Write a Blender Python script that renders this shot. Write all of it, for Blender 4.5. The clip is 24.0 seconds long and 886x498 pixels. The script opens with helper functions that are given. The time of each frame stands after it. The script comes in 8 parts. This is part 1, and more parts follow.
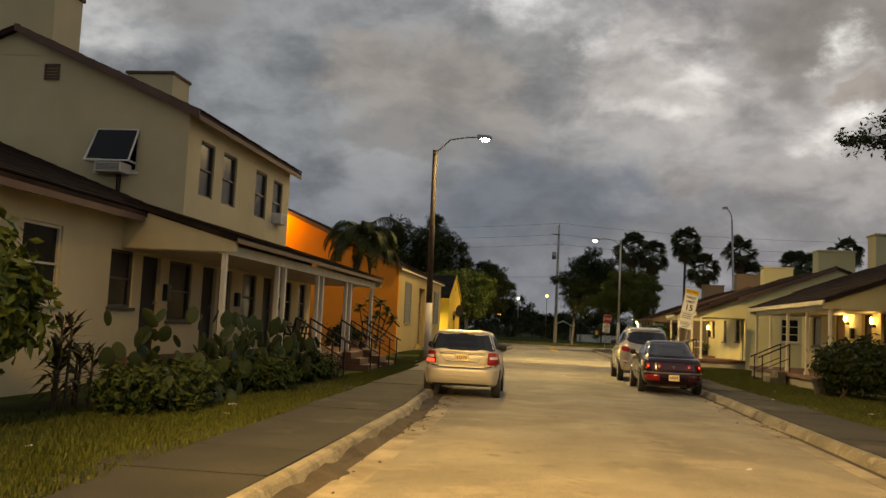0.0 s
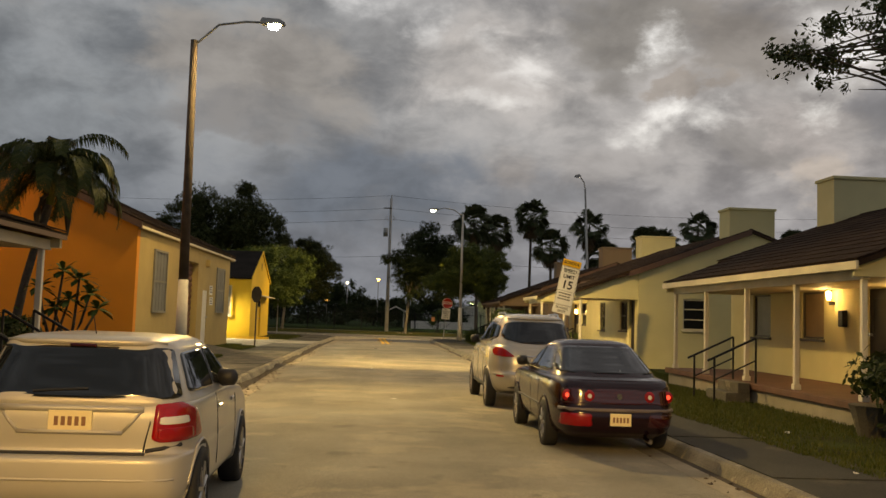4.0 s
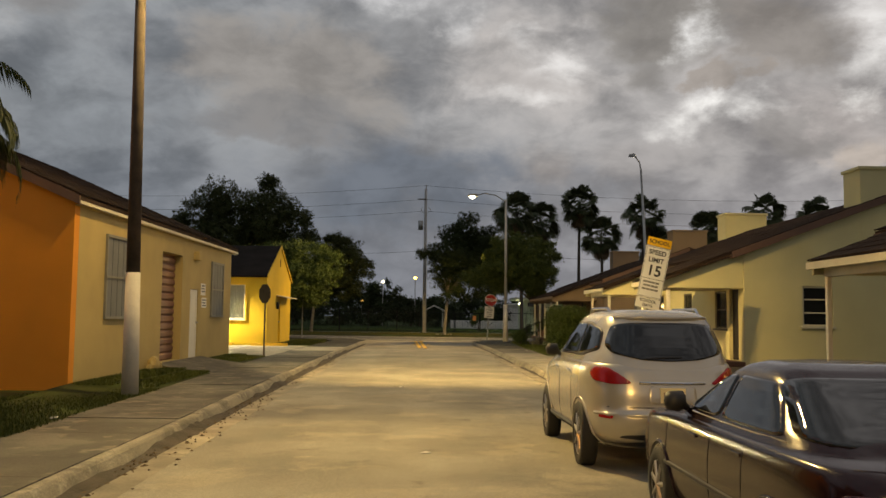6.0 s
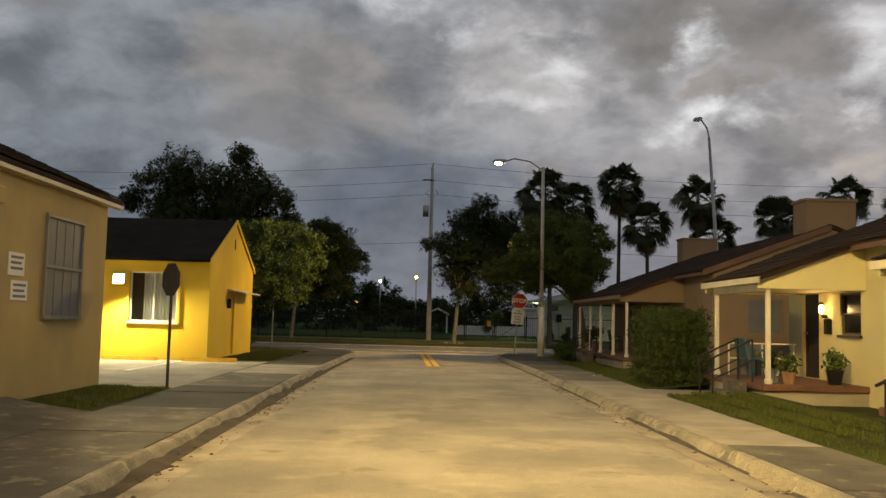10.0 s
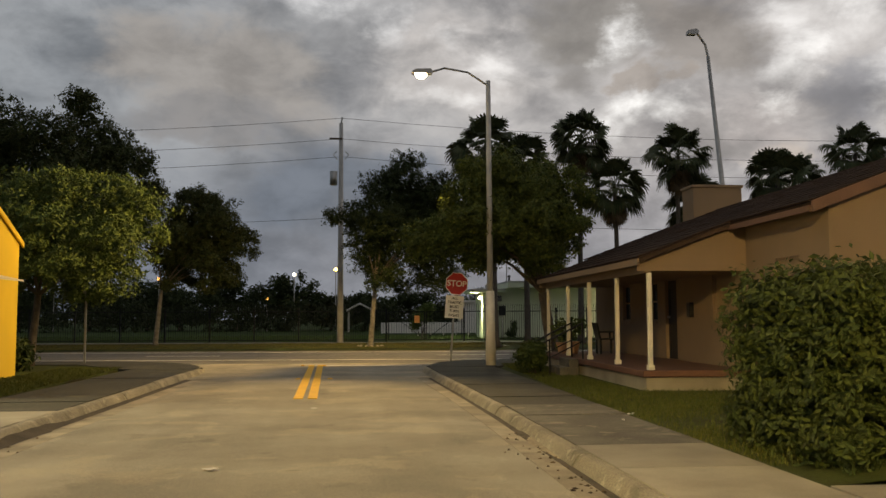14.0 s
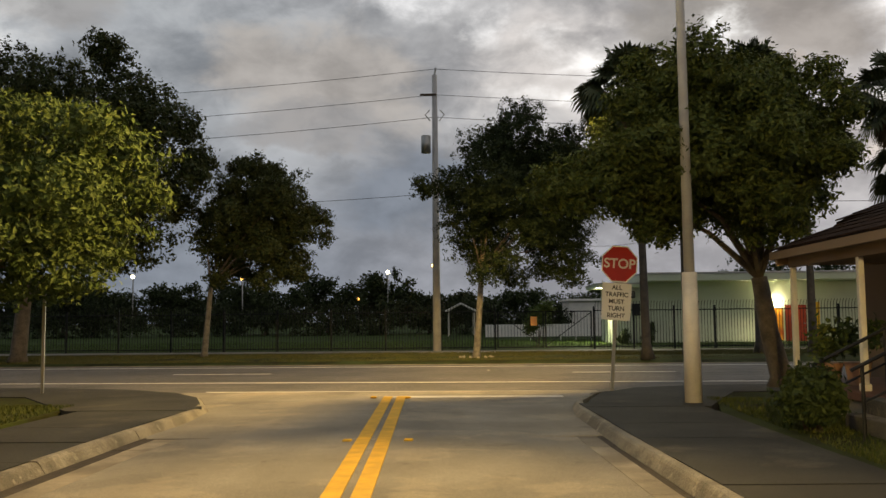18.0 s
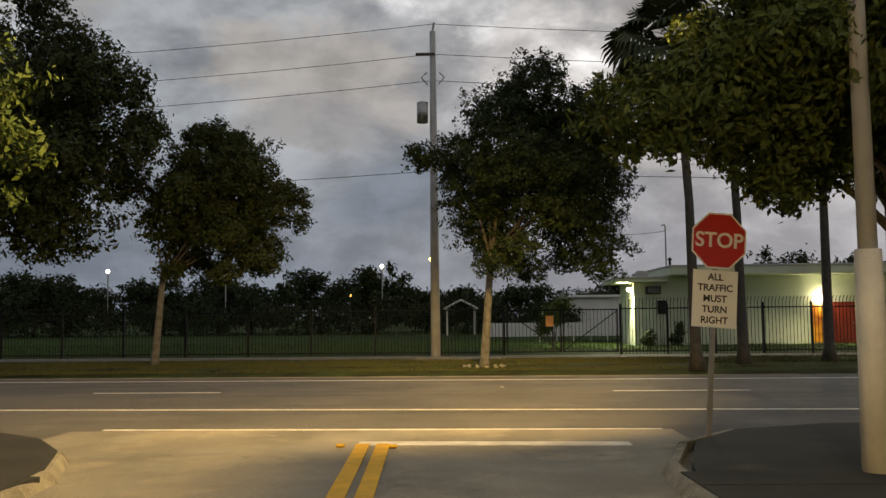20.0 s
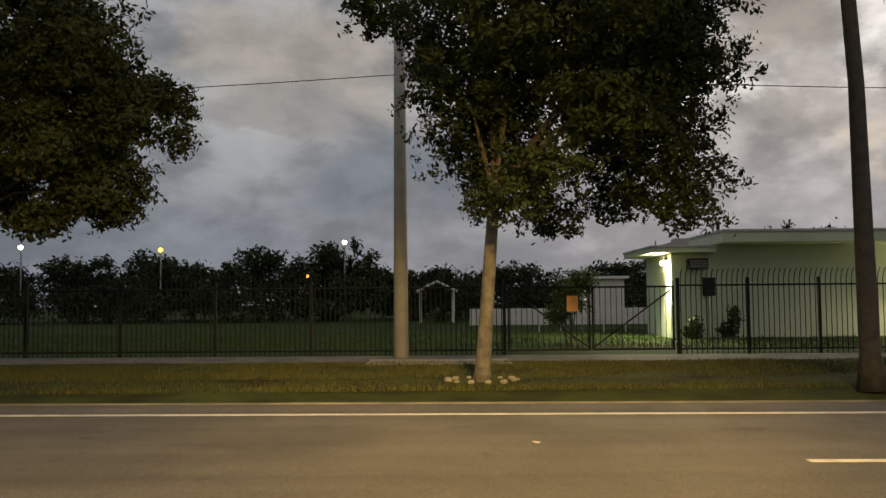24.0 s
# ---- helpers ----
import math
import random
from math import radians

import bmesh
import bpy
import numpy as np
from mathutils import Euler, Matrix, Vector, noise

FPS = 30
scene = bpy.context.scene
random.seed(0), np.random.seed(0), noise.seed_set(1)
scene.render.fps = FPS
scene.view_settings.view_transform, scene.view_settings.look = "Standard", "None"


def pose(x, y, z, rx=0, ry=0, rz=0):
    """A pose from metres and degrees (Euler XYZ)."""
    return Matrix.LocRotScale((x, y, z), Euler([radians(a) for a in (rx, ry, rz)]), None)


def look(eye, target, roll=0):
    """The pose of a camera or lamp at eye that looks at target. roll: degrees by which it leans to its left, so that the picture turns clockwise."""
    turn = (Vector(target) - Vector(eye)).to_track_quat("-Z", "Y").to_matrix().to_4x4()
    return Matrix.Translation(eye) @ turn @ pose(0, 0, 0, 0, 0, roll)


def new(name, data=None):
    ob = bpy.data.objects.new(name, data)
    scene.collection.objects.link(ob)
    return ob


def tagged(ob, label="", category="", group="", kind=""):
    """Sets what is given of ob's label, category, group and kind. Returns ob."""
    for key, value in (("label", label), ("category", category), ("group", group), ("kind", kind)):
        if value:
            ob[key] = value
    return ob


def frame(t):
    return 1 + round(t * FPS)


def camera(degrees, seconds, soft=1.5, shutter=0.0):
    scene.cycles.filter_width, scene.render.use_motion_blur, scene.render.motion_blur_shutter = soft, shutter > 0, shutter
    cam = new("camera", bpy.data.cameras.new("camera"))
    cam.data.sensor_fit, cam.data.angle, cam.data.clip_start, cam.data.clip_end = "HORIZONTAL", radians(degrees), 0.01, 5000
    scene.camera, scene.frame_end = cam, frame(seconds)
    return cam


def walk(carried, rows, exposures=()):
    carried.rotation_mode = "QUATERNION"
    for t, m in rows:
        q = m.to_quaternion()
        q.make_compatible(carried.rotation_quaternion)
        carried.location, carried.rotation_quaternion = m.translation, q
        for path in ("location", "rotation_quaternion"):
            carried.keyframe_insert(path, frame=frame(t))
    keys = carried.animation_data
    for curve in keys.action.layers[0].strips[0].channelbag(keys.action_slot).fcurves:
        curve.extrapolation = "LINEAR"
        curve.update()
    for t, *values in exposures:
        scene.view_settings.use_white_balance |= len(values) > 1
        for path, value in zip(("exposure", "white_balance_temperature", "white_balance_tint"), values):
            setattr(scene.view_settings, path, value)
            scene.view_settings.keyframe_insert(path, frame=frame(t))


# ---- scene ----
cam = camera(53.0, 24.0)
PATH = [
    (0, (1.105, 1.493, 1.484), (0.844, 3.469, 1.655), 2.8),
    (0.5, (0.959, 3.011, 1.512), (0.741, 4.992, 1.679), 3.1),
    (1, (0.883, 4.473, 1.519), (0.721, 6.459, 1.687), 3.1),
    (1.5, (0.827, 5.942, 1.528), (0.723, 7.932, 1.697), 3.0),
    (2, (0.804, 7.387, 1.572), (0.757, 9.379, 1.738), 3.1),
    (2.5, (0.853, 8.863, 1.593), (0.862, 10.857, 1.755), 3.0),
    (3, (0.933, 10.554, 1.597), (0.996, 12.547, 1.757), 2.7),
    (3.5, (1.103, 12.231, 1.589), (1.204, 14.222, 1.747), 2.3),
    (5.5, (1.452, 18.934, 1.628), (1.539, 20.927, 1.779), 0.7),
    (6, (1.403, 20.525, 1.627), (1.431, 22.519, 1.778), 0.7),
    (6.5, (1.253, 22.259, 1.609), (1.217, 24.252, 1.764), 0.8),
    (7, (1.071, 23.974, 1.603), (0.985, 25.966, 1.763), 1.1),
    (7.5, (0.915, 25.595, 1.612), (0.8, 27.585, 1.772), 1.4),
    (8, (0.808, 27.282, 1.633), (0.692, 29.272, 1.793), 1.6),
    (8.5, (0.712, 28.982, 1.634), (0.62, 30.973, 1.794), 1.6),
    (9, (0.712, 30.549, 1.637), (0.656, 32.541, 1.799), 1.7),
    (9.5, (0.708, 32.153, 1.651), (0.696, 34.146, 1.812), 1.6),
    (10, (0.82, 33.874, 1.651), (0.851, 35.867, 1.811), 1.4),
    (10.5, (0.942, 35.533, 1.657), (1.016, 37.525, 1.818), 1.1),
    (11, (1.126, 37.231, 1.682), (1.239, 39.222, 1.841), 0.8),
    (11.5, (1.327, 38.962, 1.697), (1.468, 40.951, 1.852), 0.5),
    (13.5, (2.024, 46.047, 1.556), (2.21, 48.032, 1.714), -0.1),
    (14, (2.124, 47.739, 1.552), (2.307, 49.725, 1.707), -0.2),
    (14.5, (2.167, 49.373, 1.525), (2.318, 51.361, 1.682), -0.2),
    (15, (2.17, 50.886, 1.518), (2.277, 52.877, 1.675), 0.0),
    (15.5, (2.194, 52.275, 1.557), (2.256, 54.268, 1.713), 0.0),
    (16, (2.219, 53.662, 1.56), (2.248, 55.656, 1.718), -0.1),
    (16.5, (2.194, 54.978, 1.573), (2.195, 56.972, 1.731), -0.2),
    (17, (2.178, 56.317, 1.576), (2.158, 58.311, 1.734), -0.4),
    (17.5, (2.114, 57.522, 1.577), (2.081, 59.515, 1.736), -0.4),
    (18, (2.056, 58.808, 1.588), (2.016, 60.801, 1.747), -0.6),
    (18.5, (2.025, 60.278, 1.6), (1.982, 62.272, 1.76), -0.7),
    (20.5, (1.815, 66.773, 1.75), (1.782, 68.767, 1.894), -0.6),
    (21, (1.826, 68.523, 1.713), (1.792, 70.519, 1.848), -0.6),
    (21.5, (1.809, 70.46, 1.627), (1.777, 72.456, 1.749), -0.6),
    (22, (1.76, 72.161, 1.579), (1.735, 74.158, 1.695), -0.5),
    (22.5, (1.74, 73.713, 1.535), (1.719, 75.71, 1.65), -0.5),
    (23, (1.707, 74.971, 1.556), (1.696, 76.968, 1.668), -0.5),
    (23.5, (1.727, 76.133, 1.548), (1.729, 78.13, 1.664), -0.7),
    (24, (1.739, 77.004, 1.541), (1.762, 79.0, 1.662), -0.5),
]
walk(cam, [(t, look(eye, target, roll)) for t, eye, target, roll in PATH], [(0.0, 0.20, 8800, 8), (4.0, 0.18, 8750, 8), (6.0, 0.17, 8500, 8), (8.0, 0.14, 7950, 8), (9.0, 0.03, 8050, 8), (10.0, 0.06, 8000, 8), (12.0, 0.13, 8300, 8), (14.0, 0.32, 8500, 8), (16.0, 0.54, 8700, 8), (18.0, 0.66, 8500, 8), (21.0, 0.54, 8400, 8), (24.0, 0.46, 8900, 9)])

# ---- world and light ----
world = bpy.data.worlds.new("dusk_sky")
scene.world = world
world.use_nodes = True
wt = world.node_tree
wt.nodes.clear()


def wn(kind, **kw):
    n = wt.nodes.new(kind)
    for k, v in kw.items():
        n.inputs[k].default_value = v
    return n


def wl(a, b):
    wt.links.new(a, b)


def wmath(op, a, b=None, clamp=False):
    n = wt.nodes.new("ShaderNodeMath")
    n.operation, n.use_clamp = op, clamp
    for k, v in enumerate((a, b)):
        if v is None:
            continue
        if isinstance(v, (int, float)):
            n.inputs[k].default_value = v
        else:
            wl(v, n.inputs[k])
    return n.outputs[0]


def wmix(fac, a, b):
    n = wt.nodes.new("ShaderNodeMix")
    n.data_type = "RGBA"
    for sock, v in ((n.inputs[0], fac), (n.inputs[6], a), (n.inputs[7], b)):
        if isinstance(v, tuple):
            sock.default_value = (*v, 1)
        elif isinstance(v, (int, float)):
            sock.default_value = v
        else:
            wl(v, sock)
    return n.outputs[2]


def wrange(v, a, b):
    n = wt.nodes.new("ShaderNodeMapRange")
    n.interpolation_type = "SMOOTHSTEP"
    wl(v, n.inputs[0])
    n.inputs[1].default_value, n.inputs[2].default_value = a, b
    return n.outputs[0]


SKY_GAIN = 1.65
coord = wn("ShaderNodeTexCoord")
sep = wn("ShaderNodeSeparateXYZ")
wl(coord.outputs["Generated"], sep.inputs[0])
up = wmath("MAXIMUM", sep.outputs[2], 0.0)


def clouds(scale, detail, rough, shift, distort, squash, colour=False):
    m = wn("ShaderNodeMapping")
    m.inputs["Location"].default_value = shift
    m.inputs["Scale"].default_value = (1.0, 1.0, squash)
    wl(coord.outputs["Generated"], m.inputs[0])
    n = wn("ShaderNodeTexNoise", Scale=scale, Detail=detail, Roughness=rough, Distortion=distort)
    wl(m.outputs[0], n.inputs["Vector"])
    return n.outputs["Color" if colour else "Fac"]


# degrees right of the street and above the horizon, ruffled like cloud edges
ruffle = wn("ShaderNodeSeparateColor")
wl(clouds(7.5, 9.0, 0.60, (0.2, 1.1, 0.0), 0.0, 1.6, True), ruffle.inputs[0])
azim = wmath("ADD", wmath("MULTIPLY", wmath("ARCTAN2", sep.outputs[0], sep.outputs[1]), 57.3), wmath("MULTIPLY", wmath("SUBTRACT", ruffle.outputs[0], 0.5), 13.0))
elev = wmath("ADD", wmath("MULTIPLY", wmath("ARCSINE", sep.outputs[2]), 57.3), wmath("MULTIPLY", wmath("SUBTRACT", ruffle.outputs[1], 0.5), 8.0))
mid = clouds(5.0, 6.0, 0.52, (1.3, 2.7, 0.0), 0.25, 2.0)
fine = clouds(15.0, 7.0, 0.58, (4.1, 0.7, 0.0), 0.3, 1.7)
ragged = wmath("MULTIPLY", wmath("SUBTRACT", fine, 0.5), 1.15)


def bank(az, el, wide, tall, soft=0.7):
    """1 in the middle of a cloud or gap at az, el (degrees), falling to 0 at its ragged rim."""
    u = wmath("MULTIPLY", wmath("SUBTRACT", azim, az), 1.0 / wide)
    v = wmath("MULTIPLY", wmath("SUBTRACT", elev, el), 1.0 / tall)
    d = wmath("SQRT", wmath("ADD", wmath("MULTIPLY", u, u), wmath("MULTIPLY", v, v)))
    return wrange(wmath("SUBTRACT", wmath("ADD", 1.0, ragged), d), 0.0, soft)


sky = wn("ShaderNodeTexSky")
sky.sky_type, sky.sun_disc = "NISHITA", False
sky.sun_elevation, sky.sun_rotation = radians(1.5), radians(70)
side = wrange(sep.outputs[0], -0.35, 0.45)
low = wrange(up, 0.04, 0.22)
dark = wmix(side, (0.084, 0.098, 0.118), (0.122, 0.122, 0.132))
pale = wmix(side, (0.145, 0.162, 0.185), (0.240, 0.240, 0.252))
body = wmix(wrange(wmath("ADD", wmath("MULTIPLY", mid, 0.8), wmath("MULTIPLY", fine, 0.2)), 0.36, 0.64), dark, pale)
horizon = wmix(side, (0.066, 0.082, 0.110), (0.160, 0.166, 0.190))
body = wmix(wmath("MULTIPLY", wmath("SUBTRACT", 1.0, low), 0.8), body, horizon)
gapcol = wmix(0.08, (0.50, 0.515, 0.56), sky.outputs[0])
# grey-brown cloud masses, paler veils, the slate bank low over the street end, then the bright gaps
for az, el, wide, tall, tone, much, soft in (
        (6.5, 15.8, 8.0, 4.6, (0.25, 0.248, 0.258), 0.85, 0.9), (-22, 12, 7, 4, (0.13, 0.15, 0.175), 0.7, 0.8), (25, 11.5, 6, 3.0, (0.23, 0.22, 0.228), 0.7, 0.8), (14.5, 10.2, 6.5, 2.2, (0.185, 0.184, 0.194), 0.65, 0.8),
        (-9.5, 15.2, 9.5, 5.0, (0.152, 0.148, 0.148), 0.8, 0.55), (-11, 12.0, 8.0, 1.8, (0.108, 0.112, 0.122), 0.7, 0.6), (-1, 8, 12, 4.0, (0.070, 0.086, 0.112), 0.85, 0.7), (9.0, 8.2, 7.0, 1.7, (0.135, 0.146, 0.168), 0.7, 0.7), (6.8, 9.8, 2.6, 2.0, (0.19, 0.18, 0.18), 0.5, 0.9),
        (15.5, 18.7, 6.6, 3.0, (0.120, 0.118, 0.118), 0.88, 0.6), (14.7, 16.4, 4.4, 1.8, (0.108, 0.107, 0.109), 0.7, 0.9), (22.2, 16.8, 4.6, 3.2, (0.132, 0.126, 0.125), 0.85, 0.6), (18.6, 14.7, 2.3, 1.1, (0.165, 0.152, 0.146), 0.75, 0.45), (22.6, 11.2, 2.8, 1.7, (0.150, 0.150, 0.157), 0.75, 0.5),
        (26.2, 10.0, 2.4, 2.0, (0.27, 0.242, 0.222), 0.6, 0.7), (31, 13.5, 4, 2.6, (0.115, 0.122, 0.142), 0.75, 0.7), (7, 21.8, 6, 1.8, (0.125, 0.127, 0.132), 0.7, 0.6), (-27, 19.5, 7, 3, (0.11, 0.112, 0.118), 0.7, 0.6)):
    body = wmix(wmath("MULTIPLY", bank(az, el, wide, tall, soft), much), body, tone)
for az, el, wide, tall, much in ((18.0, 12.8, 3.0, 1.15, 0.9), (17.1, 17.6, 1.4, 1.0, 0.75), (8.3, 16.7, 2.2, 1.1, 0.5), (6.1, 14.3, 3.0, 0.75, 0.5), (2.5, 18.2, 1.3, 1.4, 0.45), (-3.2, 20.8, 3.6, 1.6, 0.7), (27.4, 16.4, 2.0, 2.6, 0.7), (26.2, 13.1, 1.7, 0.7, 0.6), (31.5, 18, 3, 1.6, 0.5), (35, 14, 3, 2, 0.6), (-29, 16.8, 3.2, 2.6, 0.4)):
    body = wmix(wmath("MULTIPLY", bank(az, el, wide * 1.45, tall * 1.45, 1.5), much), body, gapcol)
tint = wn("ShaderNodeMix")
tint.data_type, tint.blend_type = "RGBA", "MULTIPLY"
tint.inputs[0].default_value, tint.inputs[7].default_value = 1.0, (0.92, 0.98, 1.13, 1)
# the thickness of the cloud varies within every mass
folds = wmath("ADD", 0.84, wmath("MULTIPLY", wrange(wmath("ADD", wmath("MULTIPLY", mid, 0.45), wmath("MULTIPLY", fine, 0.55)), 0.38, 0.62), 0.32))
scaled = wn("ShaderNodeVectorMath")
scaled.operation = "SCALE"
wl(body, scaled.inputs[0])
wl(folds, scaled.inputs[3])
wl(scaled.outputs[0], tint.inputs[6])
bg = wn("ShaderNodeBackground", Strength=SKY_GAIN)
wl(tint.outputs[2], bg.inputs[0])
out = wn("ShaderNodeOutputWorld")
wl(bg.outputs[0], out.inputs[0])


def lamp(name, kind, place, power, colour, radius=0.15, aim=None, cone=150, blend=0.8):
    data = bpy.data.lights.new(name, kind)
    data.energy, data.color = power, colour
    if kind == "AREA":
        data.size = radius
    else:
        data.shadow_soft_size = radius
    if kind == "SPOT":
        data.spot_size, data.spot_blend = radians(cone), blend
    ob = new(name, data)
    ob.matrix_world = look(place, aim) if aim else pose(*place)
    return ob


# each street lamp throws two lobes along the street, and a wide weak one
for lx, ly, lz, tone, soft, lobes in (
        # added unseen at the lamps' spacing, in place of the moving car's headlights
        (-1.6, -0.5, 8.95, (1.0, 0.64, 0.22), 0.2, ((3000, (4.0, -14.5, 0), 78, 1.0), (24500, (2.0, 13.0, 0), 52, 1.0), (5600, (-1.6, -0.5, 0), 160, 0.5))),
        (-2.05, 36.8, 8.95, (1.0, 0.745, 0.34), 0.2, ((6600, (5.2, 23.5, 0), 100, 1.0), (25000, (4.6, 51.0, 0), 74, 1.0), (2300, (-2.05, 36.8, 0), 174, 0.5))),
        # the narrow third lobe stands in for the car's headlight patch ahead
        (3.9, 74.1, 8.8, (1.0, 0.71, 0.30), 0.45, ((5200, (-2.2, 60.1, 0), 78, 1.0), (8500, (-0.4, 85.0, 0), 78, 1.0), (9500, (3.0, 91.0, 0), 40, 1.0), (6200, (-9.0, 75.5, 2.0), 84, 0.9)))):
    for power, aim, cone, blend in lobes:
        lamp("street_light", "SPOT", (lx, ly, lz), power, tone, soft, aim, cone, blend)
lamp("sodium_light", "POINT", (-11.2, 37.25, 5.6), 400, (1.0, 0.42, 0.06), 0.12)
lamp("yard_light", "SPOT", (-9.42, 63.28, 2.74), 1700, (1.0, 0.92, 0.62), 0.08, (-8.6, 60.8, 0), 172, 0.4)
lamp("annex_light", "SPOT", (10.38, 111.0, 2.98), 1500, (0.95, 1.0, 0.78), 0.08, (6.5, 108.5, 0), 172, 0.4)
lamp("door_light", "SPOT", (20.2, 109.9, 2.5), 500, (1.0, 0.92, 0.7), 0.1, (19.0, 106.0, 0), 170, 0.5)
PORCH = (1.0, 0.68, 0.30)
for lx, ly, lz, pw in ((10.35, 32.1, 2.3, 13), (10.35, 29.7, 2.2, 4), (9.42, 53.5, 2.1, 9)):
    lamp("porch_light", "POINT", (lx, ly, lz), pw, PORCH, 0.06)

# ---- materials ----


def material(name, colour, rough=0.7, metal=0.0, vary=0.25, scale=3.0, grain=40.0, bump=0.15, dark=None, stain=0.0, emit=0.0, per_object=0.0, coat=0.0, fleck=0.0, bands=None, spec=0.5, blotches=()):
    """A surface with variation at two scales and a fine relief."""
    m = bpy.data.materials.new(name)
    m.use_nodes = True
    t = m.node_tree
    b = t.nodes["Principled BSDF"]
    b.inputs["Roughness"].default_value, b.inputs["Metallic"].default_value = rough, metal
    b.inputs["Coat Weight"].default_value = coat
    b.inputs["Specular IOR Level"].default_value = spec
    co = t.nodes.new("ShaderNodeTexCoord")
    n1 = t.nodes.new("ShaderNodeTexNoise")
    n1.inputs["Scale"].default_value, n1.inputs["Detail"].default_value = scale, 6
    n2 = t.nodes.new("ShaderNodeTexNoise")
    n2.inputs["Scale"].default_value, n2.inputs["Detail"].default_value = grain, 4
    for n in (n1, n2):
        t.links.new(co.outputs["Object"], n.inputs["Vector"])
    ramp = t.nodes.new("ShaderNodeValToRGB")
    lo = dark or tuple(c * (1 - vary) for c in colour)
    hi = tuple(min(1.0, c * (1 + vary * 0.6)) for c in colour)
    ramp.color_ramp.elements[0].position, ramp.color_ramp.elements[0].color = 0.3, (*lo, 1)
    ramp.color_ramp.elements[1].position, ramp.color_ramp.elements[1].color = 0.7, (*hi, 1)
    add = t.nodes.new("ShaderNodeMath")
    add.operation = "ADD"
    mul = t.nodes.new("ShaderNodeMath")
    mul.operation, mul.inputs[1].default_value = "MULTIPLY", 0.3
    sub = t.nodes.new("ShaderNodeMath")
    sub.operation, sub.inputs[1].default_value = "SUBTRACT", 0.15
    t.links.new(n2.outputs["Fac"], mul.inputs[0])
    t.links.new(mul.outputs[0], sub.inputs[0])
    t.links.new(n1.outputs["Fac"], add.inputs[0])
    t.links.new(sub.outputs[0], add.inputs[1])
    t.links.new(add.outputs[0], ramp.inputs[0])
    last = ramp.outputs[0]
    if per_object:
        info = t.nodes.new("ShaderNodeObjectInfo")
        hsv = t.nodes.new("ShaderNodeHueSaturation")
        mr = t.nodes.new("ShaderNodeMapRange")
        mr.inputs[3].default_value, mr.inputs[4].default_value = 1 - per_object, 1 + per_object
        t.links.new(info.outputs["Random"], mr.inputs[0])
        t.links.new(mr.outputs[0], hsv.inputs["Value"])
        t.links.new(last, hsv.inputs["Color"])
        last = hsv.outputs[0]
    if stain:
        n3 = t.nodes.new("ShaderNodeTexNoise")
        n3.inputs["Scale"].default_value, n3.inputs["Detail"].default_value = scale * 0.35, 8
        mp = t.nodes.new("ShaderNodeMapping")
        mp.inputs["Scale"].default_value = (1.6, 1.6, 0.35)
        t.links.new(co.outputs["Object"], mp.inputs[0])
        t.links.new(mp.outputs[0], n3.inputs["Vector"])
        mr = t.nodes.new("ShaderNodeMapRange")
        mr.inputs[1].default_value, mr.inputs[2].default_value = 0.5, 0.72
        mr.inputs[3].default_value, mr.inputs[4].default_value = 0.0, stain
        t.links.new(n3.outputs["Fac"], mr.inputs[0])
        mx = t.nodes.new("ShaderNodeMix")
        mx.data_type = "RGBA"
        mx.inputs[7].default_value = tuple(c * 0.45 for c in colour) + (1,)
        t.links.new(mr.outputs[0], mx.inputs[0])
        t.links.new(last, mx.inputs[6])
        last = mx.outputs[2]
    for bs, bc, b0, b1, much in blotches:
        n5 = t.nodes.new("ShaderNodeTexNoise")
        n5.inputs["Scale"].default_value, n5.inputs["Detail"].default_value, n5.inputs["Roughness"].default_value = bs, 10, 0.62
        mp = t.nodes.new("ShaderNodeMapping")
        mp.inputs["Location"].default_value = (bs * 3.7, b0 * 11, 0)
        t.links.new(co.outputs["Object"], mp.inputs[0])
        t.links.new(mp.outputs[0], n5.inputs["Vector"])
        mr = t.nodes.new("ShaderNodeMapRange")
        mr.inputs[1].default_value, mr.inputs[2].default_value = b0, b1
        mr.inputs[4].default_value = much
        t.links.new(n5.outputs["Fac"], mr.inputs[0])
        mx = t.nodes.new("ShaderNodeMix")
        mx.data_type = "RGBA"
        mx.inputs[7].default_value = (*bc, 1)
        t.links.new(mr.outputs[0], mx.inputs[0])
        t.links.new(last, mx.inputs[6])
        last = mx.outputs[2]
    for sc, amount, lo_, hi_ in ((60.0, fleck * 0.6, 0.35, 0.65), (170.0, fleck, 0.30, 0.70), (None, bands[2] if bands else 0.0, 0.35, 0.65)):
        if not amount:
            continue
        n4 = t.nodes.new("ShaderNodeTexNoise")
        n4.inputs["Detail"].default_value = 3
        if sc:
            n4.inputs["Scale"].default_value = sc
            t.links.new(co.outputs["Object"], n4.inputs["Vector"])
        else:
            mp = t.nodes.new("ShaderNodeMapping")
            mp.inputs["Scale"].default_value = (bands[0], bands[1], 1.0)
            n4.inputs["Scale"].default_value = 1.0
            t.links.new(co.outputs["Object"], mp.inputs[0])
            t.links.new(mp.outputs[0], n4.inputs["Vector"])
        mr = t.nodes.new("ShaderNodeMapRange")
        mr.inputs[1].default_value, mr.inputs[2].default_value = lo_, hi_
        mr.inputs[3].default_value, mr.inputs[4].default_value = 1 - amount, 1 + amount
        t.links.new(n4.outputs["Fac"], mr.inputs[0])
        hv = t.nodes.new("ShaderNodeHueSaturation")
        t.links.new(mr.outputs[0], hv.inputs["Value"])
        t.links.new(last, hv.inputs["Color"])
